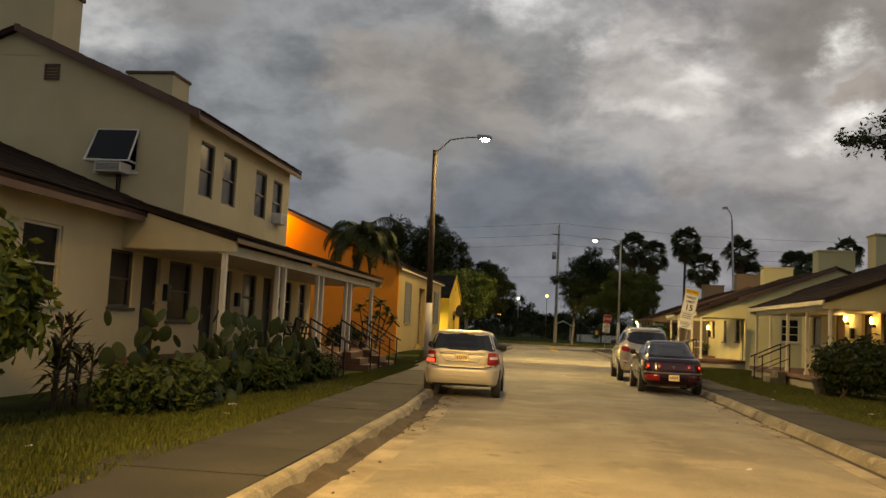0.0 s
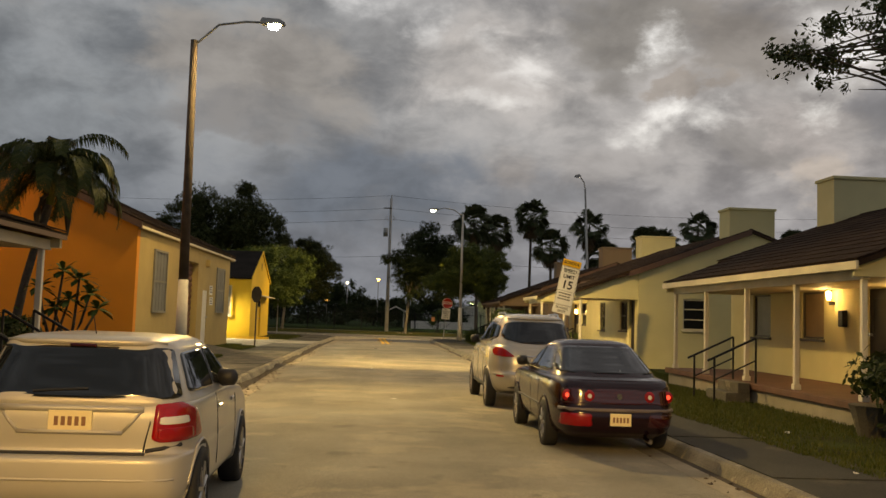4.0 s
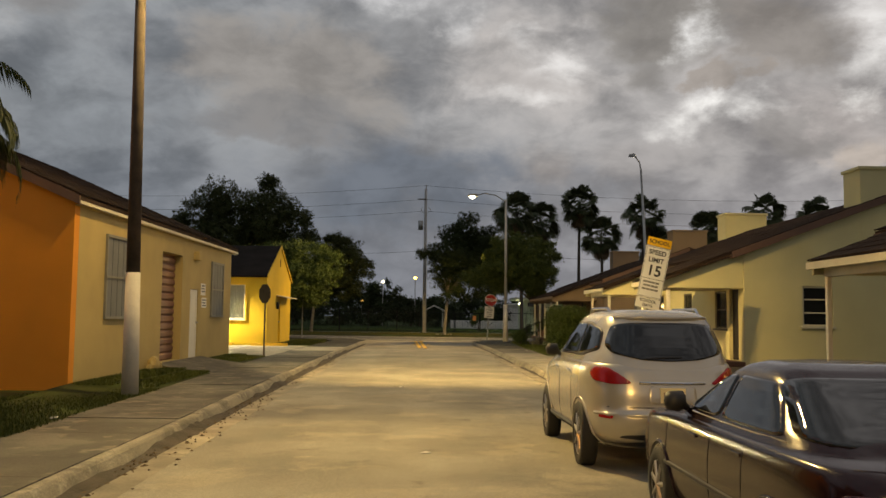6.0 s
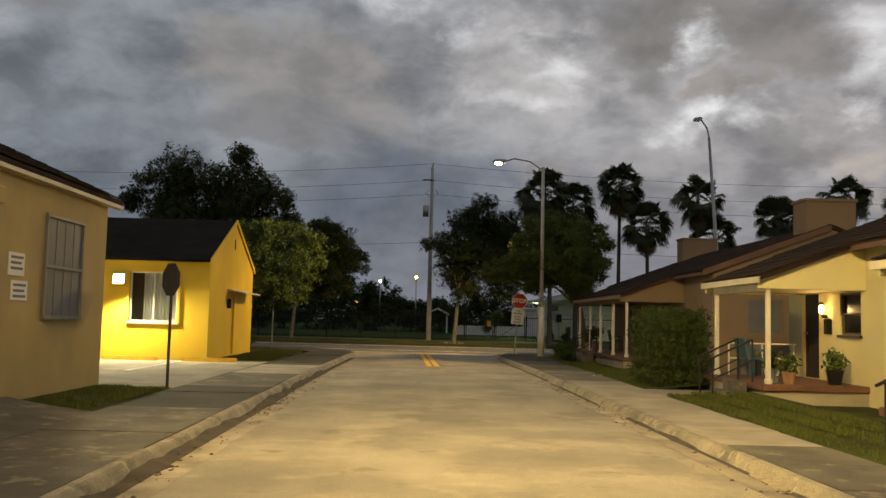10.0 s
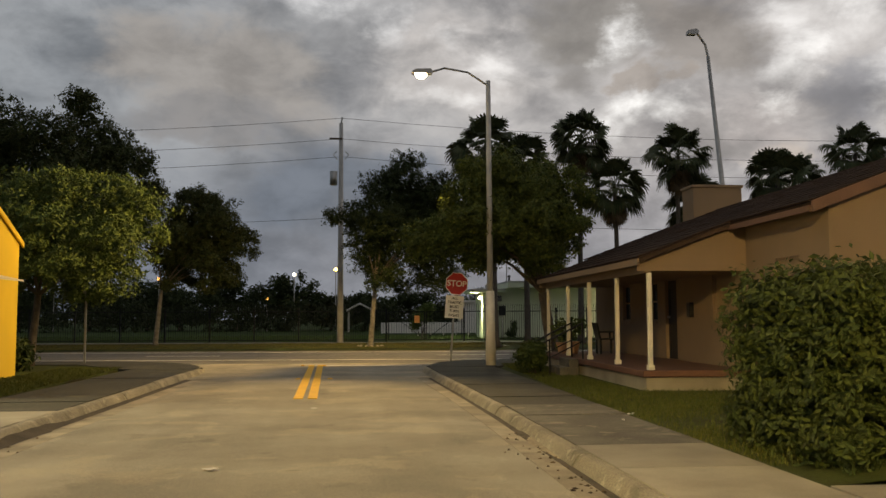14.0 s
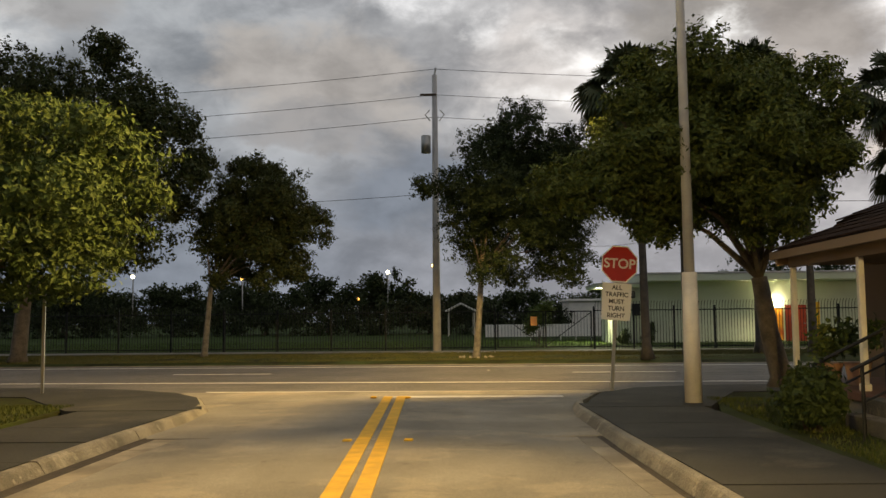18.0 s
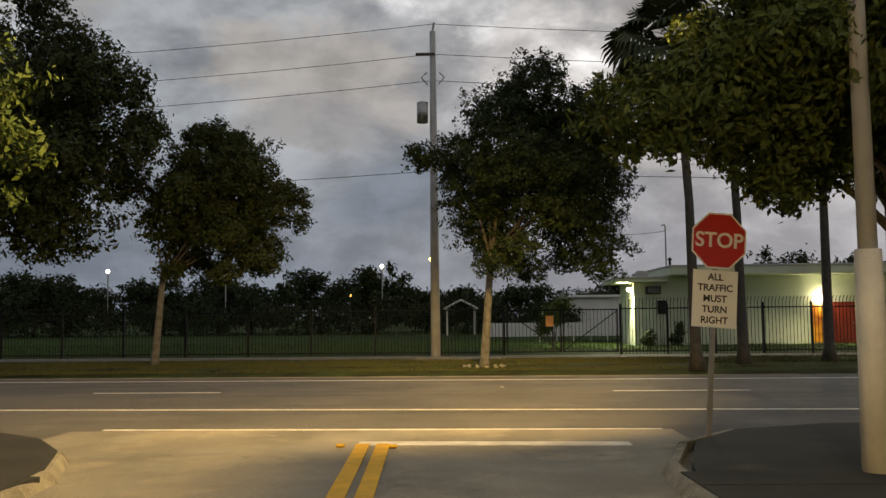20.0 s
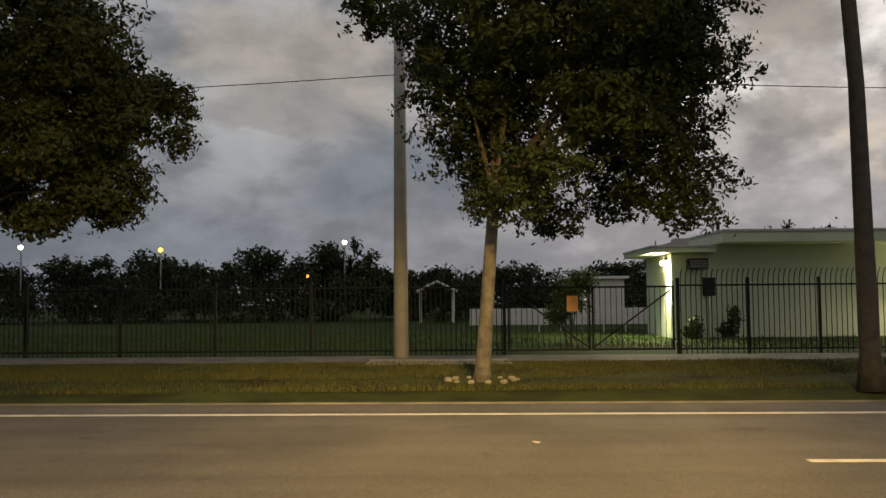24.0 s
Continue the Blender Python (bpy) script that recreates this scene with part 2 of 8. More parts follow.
        last = hv.outputs[0]
    t.links.new(last, b.inputs["Base Color"])
    if bump:
        bp = t.nodes.new("ShaderNodeBump")
        bp.inputs["Strength"].default_value, bp.inputs["Distance"].default_value = bump, 0.02
        t.links.new(n2.outputs["Fac"], bp.inputs["Height"])
        t.links.new(bp.outputs[0], b.inputs["Normal"])
    if emit:
        b.inputs["Emission Color"].default_value = (*colour, 1)
        b.inputs["Emission Strength"].default_value = emit
    return m


def leafy(name, colour, other, rough=0.6):
    m = material(name, colour, rough, vary=0.3, scale=1.2, grain=9, bump=0, spec=0.12)
    t = m.node_tree
    b = t.nodes["Principled BSDF"]
    geo = t.nodes.new("ShaderNodeNewGeometry")
    mx = t.nodes.new("ShaderNodeMix")
    mx.data_type = "RGBA"
    mx.inputs[6].default_value, mx.inputs[7].default_value = (*colour, 1), (*other, 1)
    t.links.new(geo.outputs["Random Per Island"], mx.inputs[0])
    t.links.new(mx.outputs[2], b.inputs["Base Color"])
    return m


def glass(name):
    m = bpy.data.materials.new(name)
    m.use_nodes = True
    b = m.node_tree.nodes["Principled BSDF"]
    b.inputs["Base Color"].default_value, b.inputs["Roughness"].default_value = (0.92, 0.95, 0.94, 1), 0.02
    b.inputs["Transmission Weight"].default_value, b.inputs["IOR"].default_value = 1.0, 1.45
    return m


M = {
    "asphalt": material("old_asphalt", (0.26, 0.237, 0.187), 0.88, vary=0.32, scale=0.55, grain=70, bump=0.35, stain=0.25, fleck=0.3, bands=(1.1, 0.10, 0.09), blotches=((0.8, (0.37, 0.315, 0.225), 0.53, 0.60, 0.5), (1.6, (0.13, 0.115, 0.09), 0.60, 0.68, 0.6), (0.35, (0.17, 0.155, 0.125), 0.54, 0.64, 0.5))),
    "asphalt_dark": material("street_asphalt", (0.115, 0.108, 0.096), 0.85, vary=0.25, scale=0.5, grain=60, bump=0.4, stain=0.2, fleck=0.55, bands=(0.04, 1.1, 0.16), blotches=((1.3, (0.06, 0.056, 0.05), 0.60, 0.68, 0.6), (0.5, (0.17, 0.155, 0.13), 0.55, 0.65, 0.4))),
    "path": material("tarred_path", (0.034, 0.034, 0.027), 0.9, vary=0.5, scale=0.9, grain=45, bump=0.3, stain=0.3, fleck=0.4, blotches=((0.7, (0.10, 0.088, 0.062), 0.58, 0.66, 0.6), (3.0, (0.028, 0.026, 0.022), 0.58, 0.64, 0.7))),
    "concrete": material("concrete", (0.30, 0.27, 0.21), 0.85, vary=0.25, scale=1.3, grain=40, bump=0.25, stain=0.4, per_object=0.12),
    "kerb": material("kerb_concrete", (0.26, 0.232, 0.172), 0.85, vary=0.4, scale=1.3, grain=30, bump=0.5, stain=0.3, per_object=0.06, fleck=0.3, blotches=((1.1, (0.10, 0.088, 0.066), 0.52, 0.62, 0.7), (5.0, (0.42, 0.38, 0.29), 0.58, 0.63, 0.5))),
    "gutter": material("gutter_concrete", (0.30, 0.26, 0.19), 0.9, vary=0.45, scale=1.6, grain=30, bump=0.3, stain=0.75, per_object=0.12),
    "slab": material("dirty_pavement_concrete", (0.118, 0.108, 0.086), 0.88, vary=0.55, scale=0.8, grain=40, bump=0.3, stain=0.4, per_object=0.08, fleck=0.3, blotches=((1.2, (0.075, 0.068, 0.055), 0.50, 0.58, 0.85), (2.6, (0.25, 0.215, 0.155), 0.57, 0.64, 0.6))),
    "dirt": material("gutter_dirt", (0.06, 0.048, 0.034), 0.95, vary=0.4, scale=2.5, grain=30, bump=0.5),
    "field": material("field_turf", (0.030, 0.052, 0.013), 0.95, vary=0.35, scale=0.5, grain=20, bump=0.5, spec=0.05),
    "lawn": material("lawn_soil", (0.050, 0.066, 0.020), 0.95, vary=0.5, scale=0.8, grain=25, bump=0.6, dark=(0.03, 0.028, 0.015), spec=0.05),
    "cream": material("cream_stucco", (0.60, 0.51, 0.31), 0.85, vary=0.08, scale=1.2, grain=60, bump=0.25, stain=0.18),
    "orange": material("orange_stucco", (0.72, 0.27, 0.03), 0.85, vary=0.08, scale=1.0, grain=60, bump=0.25, stain=0.12),
    "ochre": material("ochre_stucco", (0.47, 0.355, 0.15), 0.85, vary=0.1, scale=1.0, grain=60, bump=0.25, stain=0.2),
    "yellow": material("yellow_stucco", (0.75, 0.50, 0.05), 0.85, vary=0.08, scale=1.0, grain=60, bump=0.25, stain=0.12),
    "lemon": material("pale_yellow_stucco", (0.60, 0.545, 0.31), 0.85, vary=0.08, scale=1.0, grain=60, bump=0.25, stain=0.15),
    "tan": material("tan_stucco", (0.225, 0.160, 0.105), 0.85, vary=0.08, scale=1.0, grain=60, bump=0.25, stain=0.18),
    "pale": material("pale_green_stucco", (0.55, 0.60, 0.46), 0.85, vary=0.07, scale=0.8, grain=50, bump=0.2, stain=0.15),
    "tile": material("brown_roof_tile", (0.040, 0.026, 0.020), 0.95, spec=0.08, vary=0.5, scale=1.4, grain=25, bump=0.8, fleck=0.4, per_object=0.3, stain=0.3),
    "dark_tile": material("dark_roof_shingle", (0.018, 0.015, 0.013), 0.95, spec=0.08, vary=0.35, scale=1.0, grain=25, bump=0.3, per_object=0.3),
    "trim": material("painted_trim", (0.62, 0.56, 0.42), 0.6, vary=0.12, scale=2, grain=30, bump=0.1, stain=0.2),
    "rake": material("brown_fascia", (0.13, 0.07, 0.048), 0.65, vary=0.15, scale=2, grain=30, bump=0.1),
    "post": material("white_post_paint", (0.66, 0.62, 0.52), 0.5, vary=0.12, scale=3, grain=30, bump=0.1, stain=0.2),
    "iron": material("black_iron", (0.02, 0.02, 0.02), 0.45, 0.6, vary=0.2, scale=5, grain=60, bump=0.1),
    "fence": material("dark_fence_paint", (0.018, 0.02, 0.02), 0.75, 0.0, spec=0.2, vary=0.2, scale=4, grain=60, bump=0.1),
    "door": material("dark_door_paint", (0.018, 0.013, 0.010), 0.7, vary=0.3, scale=2, grain=25, bump=0.1),
    "white": material("white_paint", (0.72, 0.70, 0.64), 0.55, vary=0.08, scale=2, grain=30, bump=0.08, stain=0.15),
    "board": material("blue_grey_shutter", (0.125, 0.135, 0.145), 0.6, vary=0.15, scale=2, grain=25, bump=0.1),
    "board_tan": material("tan_window_board", (0.30, 0.20, 0.10), 0.7, vary=0.2, scale=2, grain=25, bump=0.1),
    "grille": material("grey_screen", (0.21, 0.205, 0.185), 0.6, 0.3, vary=0.15, scale=3, grain=50, bump=0.1),
    "rollup": material("brown_rollup_steel", (0.24, 0.115, 0.075), 0.5, 0.15, vary=0.2, scale=1.5, grain=30, bump=0.12, stain=0.4),
    "brick_floor": material("red_brown_porch_floor", (0.13, 0.06, 0.038), 0.7, vary=0.25, scale=2, grain=25, bump=0.2),
    "wood": material("weathered_pole_wood", (0.075, 0.055, 0.04), 0.85, vary=0.35, scale=4, grain=30, bump=0.4),
    "pole_white": material("white_banded_pole_paint", (0.60, 0.56, 0.48), 0.7, vary=0.15, scale=3, grain=30, bump=0.2, stain=0.35),
    "pole_grey": material("concrete_pole", (0.40, 0.395, 0.385), 0.8, vary=0.15, scale=3, grain=30, bump=0.2, stain=0.25),
    "steel": material("galvanised_steel", (0.35, 0.35, 0.34), 0.45, 0.8, vary=0.15, scale=4, grain=40, bump=0.1),
    "bark": material("grey_bark", (0.10, 0.08, 0.058), 0.9, vary=0.4, scale=5, grain=20, bump=0.6),
    "palm_bark": material("palm_bark", (0.066, 0.058, 0.048), 0.9, vary=0.35, scale=6, grain=18, bump=0.6),
    "wire": material("black_cable", (0.012, 0.012, 0.012), 0.6, vary=0.1, bump=0),
    "yellow_line": material("yellow_road_paint", (0.72, 0.40, 0.02), 0.7, vary=0.2, scale=4, grain=40, bump=0.2, stain=0.2),
    "white_line": material("white_road_paint", (0.62, 0.60, 0.55), 0.7, vary=0.25, scale=4, grain=40, bump=0.2, stain=0.3),
    "red_sign": material("red_sign_sheeting", (0.45, 0.02, 0.02), 0.4, vary=0.08, bump=0),
    "white_sign": material("white_sign_sheeting", (0.75, 0.74, 0.70), 0.4, vary=0.05, bump=0),
    "yellow_sign": material("school_yellow_sheeting", (0.80, 0.45, 0.02), 0.4, vary=0.05, bump=0),
    "black_sign": material("black_sign_ink", (0.012, 0.012, 0.012), 0.5, vary=0.1, bump=0),
    "orange_sign": material("orange_notice", (0.75, 0.33, 0.10), 0.5, vary=0.08, bump=0),
    "rubber": material("tyre_rubber", (0.015, 0.015, 0.015), 0.75, vary=0.2, scale=8, grain=60, bump=0.1),
    "rim": material("alloy_rim", (0.42, 0.42, 0.42), 0.3, 0.9, vary=0.1, scale=5, grain=40, bump=0.05),
    "silver": material("silver_car_paint", (0.50, 0.47, 0.40), 0.42, 0.3, vary=0.05, scale=2, grain=200, bump=0.02, coat=0.6),
    "champagne": material("champagne_car_paint", (0.50, 0.47, 0.41), 0.26, 0.45, vary=0.05, scale=2, grain=200, bump=0.02, coat=0.6),
    "maroon": material("dark_maroon_car_paint", (0.013, 0.003, 0.005), 0.2, 0.0, vary=0.08, scale=2, grain=200, bump=0.02, coat=0.35, spec=0.3),
    "crease_highlight": material("grey_crease_highlight", (0.16, 0.13, 0.12), 0.4, vary=0.1, bump=0.02),
    "black_trim": material("black_plastic", (0.015, 0.015, 0.016), 0.55, vary=0.15, scale=5, grain=60, bump=0.05),
    "glass_dark": material("dark_tinted_glass", (0.008, 0.010, 0.012), 0.06, vary=0.05, bump=0, coat=0.5),
    "glass": glass("clear_window_glass"),
    "pane": material("dim_window_glass", (0.010, 0.011, 0.013), 0.22, vary=0.1, bump=0, spec=0.2),
    "red_lens": material("red_lamp_lens", (0.30, 0.006, 0.009), 0.2, vary=0.1, bump=0, coat=0.2),
    "red_dark": material("dark_red_lens_panel", (0.045, 0.006, 0.008), 0.15, vary=0.1, bump=0, coat=0.8),
    # emission put in to imitate headlights thrown back by unlit tail lamps
    "reflex_glow": material("red_lens_reflex_glow", (1.0, 0.08, 0.05), 0.2, vary=0.0, bump=0, emit=1.5),
    "clear_lens": material("clear_lamp_lens", (0.7, 0.7, 0.66), 0.12, vary=0.05, bump=0, coat=0.8),
    "plate": material("number_plate", (0.88, 0.74, 0.42), 0.5, vary=0.05, bump=0),
    "plate_ink": material("plate_ink", (0.25, 0.12, 0.06), 0.6, vary=0.05, bump=0),
    "chrome": material("chrome", (0.62, 0.62, 0.62), 0.12, 1.0, vary=0.03, bump=0),
    "blind": material("pale_window_blind", (0.62, 0.63, 0.58), 0.8, vary=0.08, scale=2, grain=20, bump=0.1),
    "pot": material("terracotta_pot", (0.30, 0.17, 0.10), 0.8, vary=0.2, scale=4, grain=30, bump=0.2),
    "blue_plastic": material("blue_plastic", (0.028, 0.085, 0.125), 0.45, vary=0.1, bump=0.05),
    "red_door": material("red_door_paint", (0.40, 0.05, 0.02), 0.5, vary=0.15, bump=0.1),
    "glow": material("lit_lamp_lens", (1.0, 0.86, 0.5), 0.3, vary=0, bump=0, emit=60),
    "glow_porch": material("lit_porch_bulb", (1.0, 0.6, 0.2), 0.3, vary=0, bump=0, emit=25),
    "glow_sodium": material("lit_sodium_bulb", (1.0, 0.45, 0.06), 0.3, vary=0, bump=0, emit=30),
    "glow_white": material("lit_flood_lens", (1.0, 0.95, 0.75), 0.3, vary=0, bump=0, emit=60),
    "glow_far": material("dim_far_lamp", (1.0, 0.50, 0.12), 0.3, vary=0, bump=0, emit=2.2),
    "glow_far_white": material("dim_far_white_lamp", (1.0, 0.95, 0.75), 0.3, vary=0, bump=0, emit=4),
    "leaf_dark": leafy("dark_green_leaves", (0.017, 0.029, 0.010), (0.034, 0.046, 0.016)),
    "leaf_brown": leafy("green_brown_leaves", (0.026, 0.042, 0.013), (0.052, 0.056, 0.018)),
    "leaf_lime": leafy("yellow_green_leaves", (0.060, 0.096, 0.026), (0.105, 0.140, 0.042)),
    "leaf_corner": leafy("corner_tree_leaves", (0.038, 0.060, 0.016), (0.082, 0.100, 0.026)),
    "leaf_mid": leafy("mid_green_leaves", (0.045, 0.075, 0.018), (0.10, 0.12, 0.028)),
    "leaf_hedge": leafy("hedge_leaves", (0.025, 0.042, 0.014), (0.055, 0.075, 0.02)),
    "leaf_spray": leafy("grey_green_sprays", (0.045, 0.062, 0.026), (0.10, 0.115, 0.055)),
    "leaf_red": leafy("dark_red_green_leaves", (0.05, 0.025, 0.018), (0.05, 0.06, 0.02)),
    "palm_leaf": leafy("palm_fronds", (0.030, 0.046, 0.020), (0.062, 0.070, 0.034)),
    "palm_green": leafy("feather_palm_leaflets", (0.022, 0.036, 0.010), (0.062, 0.072, 0.020)),
    "palm_dead": leafy("dry_palm_thatch", (0.06, 0.045, 0.028), (0.10, 0.075, 0.045)),
    "grass": leafy("grass_blades", (0.042, 0.062, 0.013), (0.100, 0.107, 0.028)),
    "cactus": leafy("cactus_pads", (0.028, 0.045, 0.020), (0.045, 0.062, 0.03)),
    "mural": material("orange_mural_paint", (0.80, 0.36, 0.03), 0.7, vary=0.5, scale=2.2, grain=12, bump=0.05, dark=(0.55, 0.10, 0.02)),
    "bark_pale": material("pale_grey_bark", (0.15, 0.136, 0.115), 0.9, vary=0.45, scale=6, grain=22, bump=0.6),
    "grass_dry": leafy("worn_dry_grass", (0.052, 0.062, 0.018), (0.125, 0.118, 0.042)),
    "grass_far": leafy("dark_field_grass", (0.036, 0.064, 0.016), (0.060, 0.094, 0.023)),
    "sign_back": material("rusty_sign_back", (0.040, 0.034, 0.026), 0.6, 0.2, vary=0.3, scale=5, grain=30, bump=0.1),
    "grit": leafy("dark_grit", (0.03, 0.022, 0.014), (0.14, 0.10, 0.06), 0.9),
    "sand": material("pale_gutter_sand", (0.30, 0.25, 0.17), 0.95, vary=0.35, scale=5, grain=40, bump=0.4),
    "sash": material("dark_window_sash", (0.07, 0.06, 0.048), 0.6, vary=0.2, scale=3, grain=30, bump=0.1),
    "litter": material("scattered_litter", (0.55, 0.53, 0.48), 0.7, vary=0.2, bump=0.1),
}

# ---- building helpers ----


def put(ob, parent):
    ob.parent = parent
    ob.matrix_parent_inverse = Matrix.Translation(-Vector(parent.get("base", (0, 0, 0))))


def thing(name, base, label, category, group="", kind=""):
    ob = new(name)
    ob.empty_display_size = 0.2
    ob.location = base
    ob["base"] = tuple(float(c) for c in base)
    return tagged(ob, label, category, group, kind)


def meshed(name, bm, mat, smooth=False):
    me = bpy.data.meshes.new(name)
    bmesh.ops.recalc_face_normals(bm, faces=bm.faces)
    bm.to_mesh(me)
    bm.free()
    if mat:
        me.materials.append(M[mat] if isinstance(mat, str) else mat)
    if smooth:
        for p in me.polygons:
            p.use_smooth = True
    return me


def part(name, bm, mat, parent, label="", smooth=False):
    """Links a bmesh in world places as one mesh object under a thing, or under a part of it."""
    ob = new(name, meshed(name, bm, mat, smooth))
    if label:
        ob["label"] = label
    if "base" in parent:
        put(ob, parent)
    else:
        ob.parent = parent
    return ob


def solo(name, bm, mat, label, category, group="", kind="", smooth=False):
    return tagged(new(name, meshed(name, bm, mat, smooth)), label, category, group, kind)


def box(bm, x0, x1, y0, y1, z0, z1, bevel=0.0):
    v = [bm.verts.new(p) for p in ((x0, y0, z0), (x1, y0, z0), (x1, y1, z0), (x0, y1, z0), (x0, y0, z1), (x1, y0, z1), (x1, y1, z1), (x0, y1, z1))]
    fs = [bm.faces.new([v[i] for i in f]) for f in ((3, 2, 1, 0), (4, 5, 6, 7), (0, 1, 5, 4), (1, 2, 6, 5), (2, 3, 7, 6), (3, 0, 4, 7))]
    if bevel:
        bmesh.ops.bevel(bm, geom=list({e for f in fs for e in f.edges}), offset=bevel, segments=1, affect="EDGES")
    return bm


def B(*a, bevel=0.0):
    return box(bmesh.new(), *a, bevel=bevel)


def prism(bm, poly, axis, a0, a1):
    """A 2D outline pushed along an axis: 'x' (outline in y, z), 'y' (in x, z) or 'z' (in x, y)."""
    def at(p, a):
        return {"x": (a, p[0], p[1]), "y": (p[0], a, p[1]), "z": (p[0], p[1], a)}[axis]
    lo, hi = [bm.verts.new(at(p, a0)) for p in poly], [bm.verts.new(at(p, a1)) for p in poly]
    bm.faces.new(lo), bm.faces.new(hi[::-1])
    n = len(poly)
    for i in range(n):
        bm.faces.new((lo[i], hi[i], hi[(i + 1) % n], lo[(i + 1) % n]))
    return bm


def tube(bm, points, radii, sides=8, cap=True):
    """A round bar along a line of points."""
    rings = []
    pts = [Vector(p) for p in points]
    for i, p in enumerate(pts):
        d = (pts[min(i + 1, len(pts) - 1)] - pts[max(i - 1, 0)]).normalized()
        u = d.cross(Vector((0, 0, 1)) if abs(d.z) < 0.95 else Vector((1, 0, 0))).normalized()
        w = d.cross(u)
        r = radii[i] if isinstance(radii, (list, tuple)) else radii
        rings.append([bm.verts.new(p + r * (math.cos(k * math.tau / sides) * u + math.sin(k * math.tau / sides) * w)) for k in range(sides)])
    for a, b in zip(rings, rings[1:]):
        for k in range(sides):
            bm.faces.new((a[k], a[(k + 1) % sides], b[(k + 1) % sides], b[k]))
    if cap:
        bm.faces.new(rings[0][::-1]), bm.faces.new(rings[-1])
    return bm


def T(points, radii, sides=8):
    return tube(bmesh.new(), points, radii, sides)


def wall(axis, at, thick, a0, a1, z0, z1, holes):
    """A wall with real openings, as one closed skin. axis 'x': it stands at x = at .. at + thick and runs along y; holes: (a0, a1, z0, z1)."""
    bm = bmesh.new()
    ca = sorted({a0, a1, *[v for h in holes for v in h[:2]]})
    cz = sorted({z0, z1, *[v for h in holes for v in h[2:]]})
    made = {}

    def vert(i, j, k):
        if (i, j, k) not in made:
            d = at + thick * k
            made[i, j, k] = bm.verts.new((d, ca[i], cz[j]) if axis == "x" else (ca[i], d, cz[j]))
        return made[i, j, k]

    def solid(i, j):
        if not (0 <= i < len(ca) - 1 and 0 <= j < len(cz) - 1):
            return False
        a, z = (ca[i] + ca[i + 1]) / 2, (cz[j] + cz[j + 1]) / 2
        return not any(h[0] < a < h[1] and h[2] < z < h[3] for h in holes)

    for i in range(len(ca) - 1):
        for j in range(len(cz) - 1):
            if not solid(i, j):
                continue
            for k in (0, 1):
                bm.faces.new([vert(i + p, j + r, k) for p, r in ((0, 0), (1, 0), (1, 1), (0, 1))])
            for di, dj, ends in ((-1, 0, ((0, 0), (0, 1))), (1, 0, ((1, 0), (1, 1))), (0, -1, ((0, 0), (1, 0))), (0, 1, ((0, 1), (1, 1)))):
                if not solid(i + di, j + dj):
                    (p, r), (u, w) = ends
                    bm.faces.new((vert(i + p, j + r, 0), vert(i + u, j + w, 0), vert(i + u, j + w, 1), vert(i + p, j + r, 1)))
    return bm


def frame_box(bm, axis, at, out, a0, a1, z0, z1, w):
    """Four bars round an opening."""
    for b0, b1, c0, c1 in ((a0, a1, z0, z0 + w), (a0, a1, z1 - w, z1), (a0, a0 + w, z0 + w, z1 - w), (a1 - w, a1, z0 + w, z1 - w)):
        box(bm, *((at, out, b0, b1) if axis == "x" else (b0, b1, at, out)), c0, c1)
    return bm


def window(parent, axis, face, sgn, a0, a1, z0, z1, frame_mat="trim", pane_mat="pane", bars=1, sill=True, upright=0):
    """A sash window set back in its opening; face: the wall's outer face, sgn: the way out."""
    f0, f1 = sorted((face - sgn * 0.10, face - sgn * 0.04))
    p0, p1 = sorted((face - sgn * 0.09, face - sgn * 0.08))
    e = 0.003
    fr = part("window_frame", frame_box(bmesh.new(), axis, f0, f1, a0 + e, a1 - e, z0 + e, z1 - e, 0.045), frame_mat, parent)
    bm = bmesh.new()
    box(bm, *((p0, p1, a0 + 0.03, a1 - 0.03) if axis == "x" else (a0 + 0.03, a1 - 0.03, p0, p1)), z0 + 0.03, z1 - 0.03)
    part("pane", bm, pane_mat, fr)
    bm = bmesh.new()
    for k in range(bars):
        zz = z0 + (z1 - z0) * (k + 1) / (bars + 1)
        box(bm, *((f0, f1, a0 + 0.04, a1 - 0.04) if axis == "x" else (a0 + 0.04, a1 - 0.04, f0, f1)), zz - 0.018, zz + 0.018)
    for k in range(upright):
        aa = a0 + (a1 - a0) * (k + 1) / (upright + 1)
        box(bm, *((f0, f1, aa - 0.02, aa + 0.02) if axis == "x" else (aa - 0.02, aa + 0.02, f0, f1)), z0 + 0.04, z1 - 0.04)
    if bars or upright:
        part("glazing_bar", bm, frame_mat, fr)
    else:
        bm.free()
    if sill:
        s0, s1 = sorted((face - sgn * 0.04, face + sgn * 0.06))
        part("sill", B(*((s0, s1, a0 - 0.05, a1 + 0.05) if axis == "x" else (a0 - 0.05, a1 + 0.05, s0, s1)), z0 - 0.06, z0 - 0.002), frame_mat, fr)
    return fr


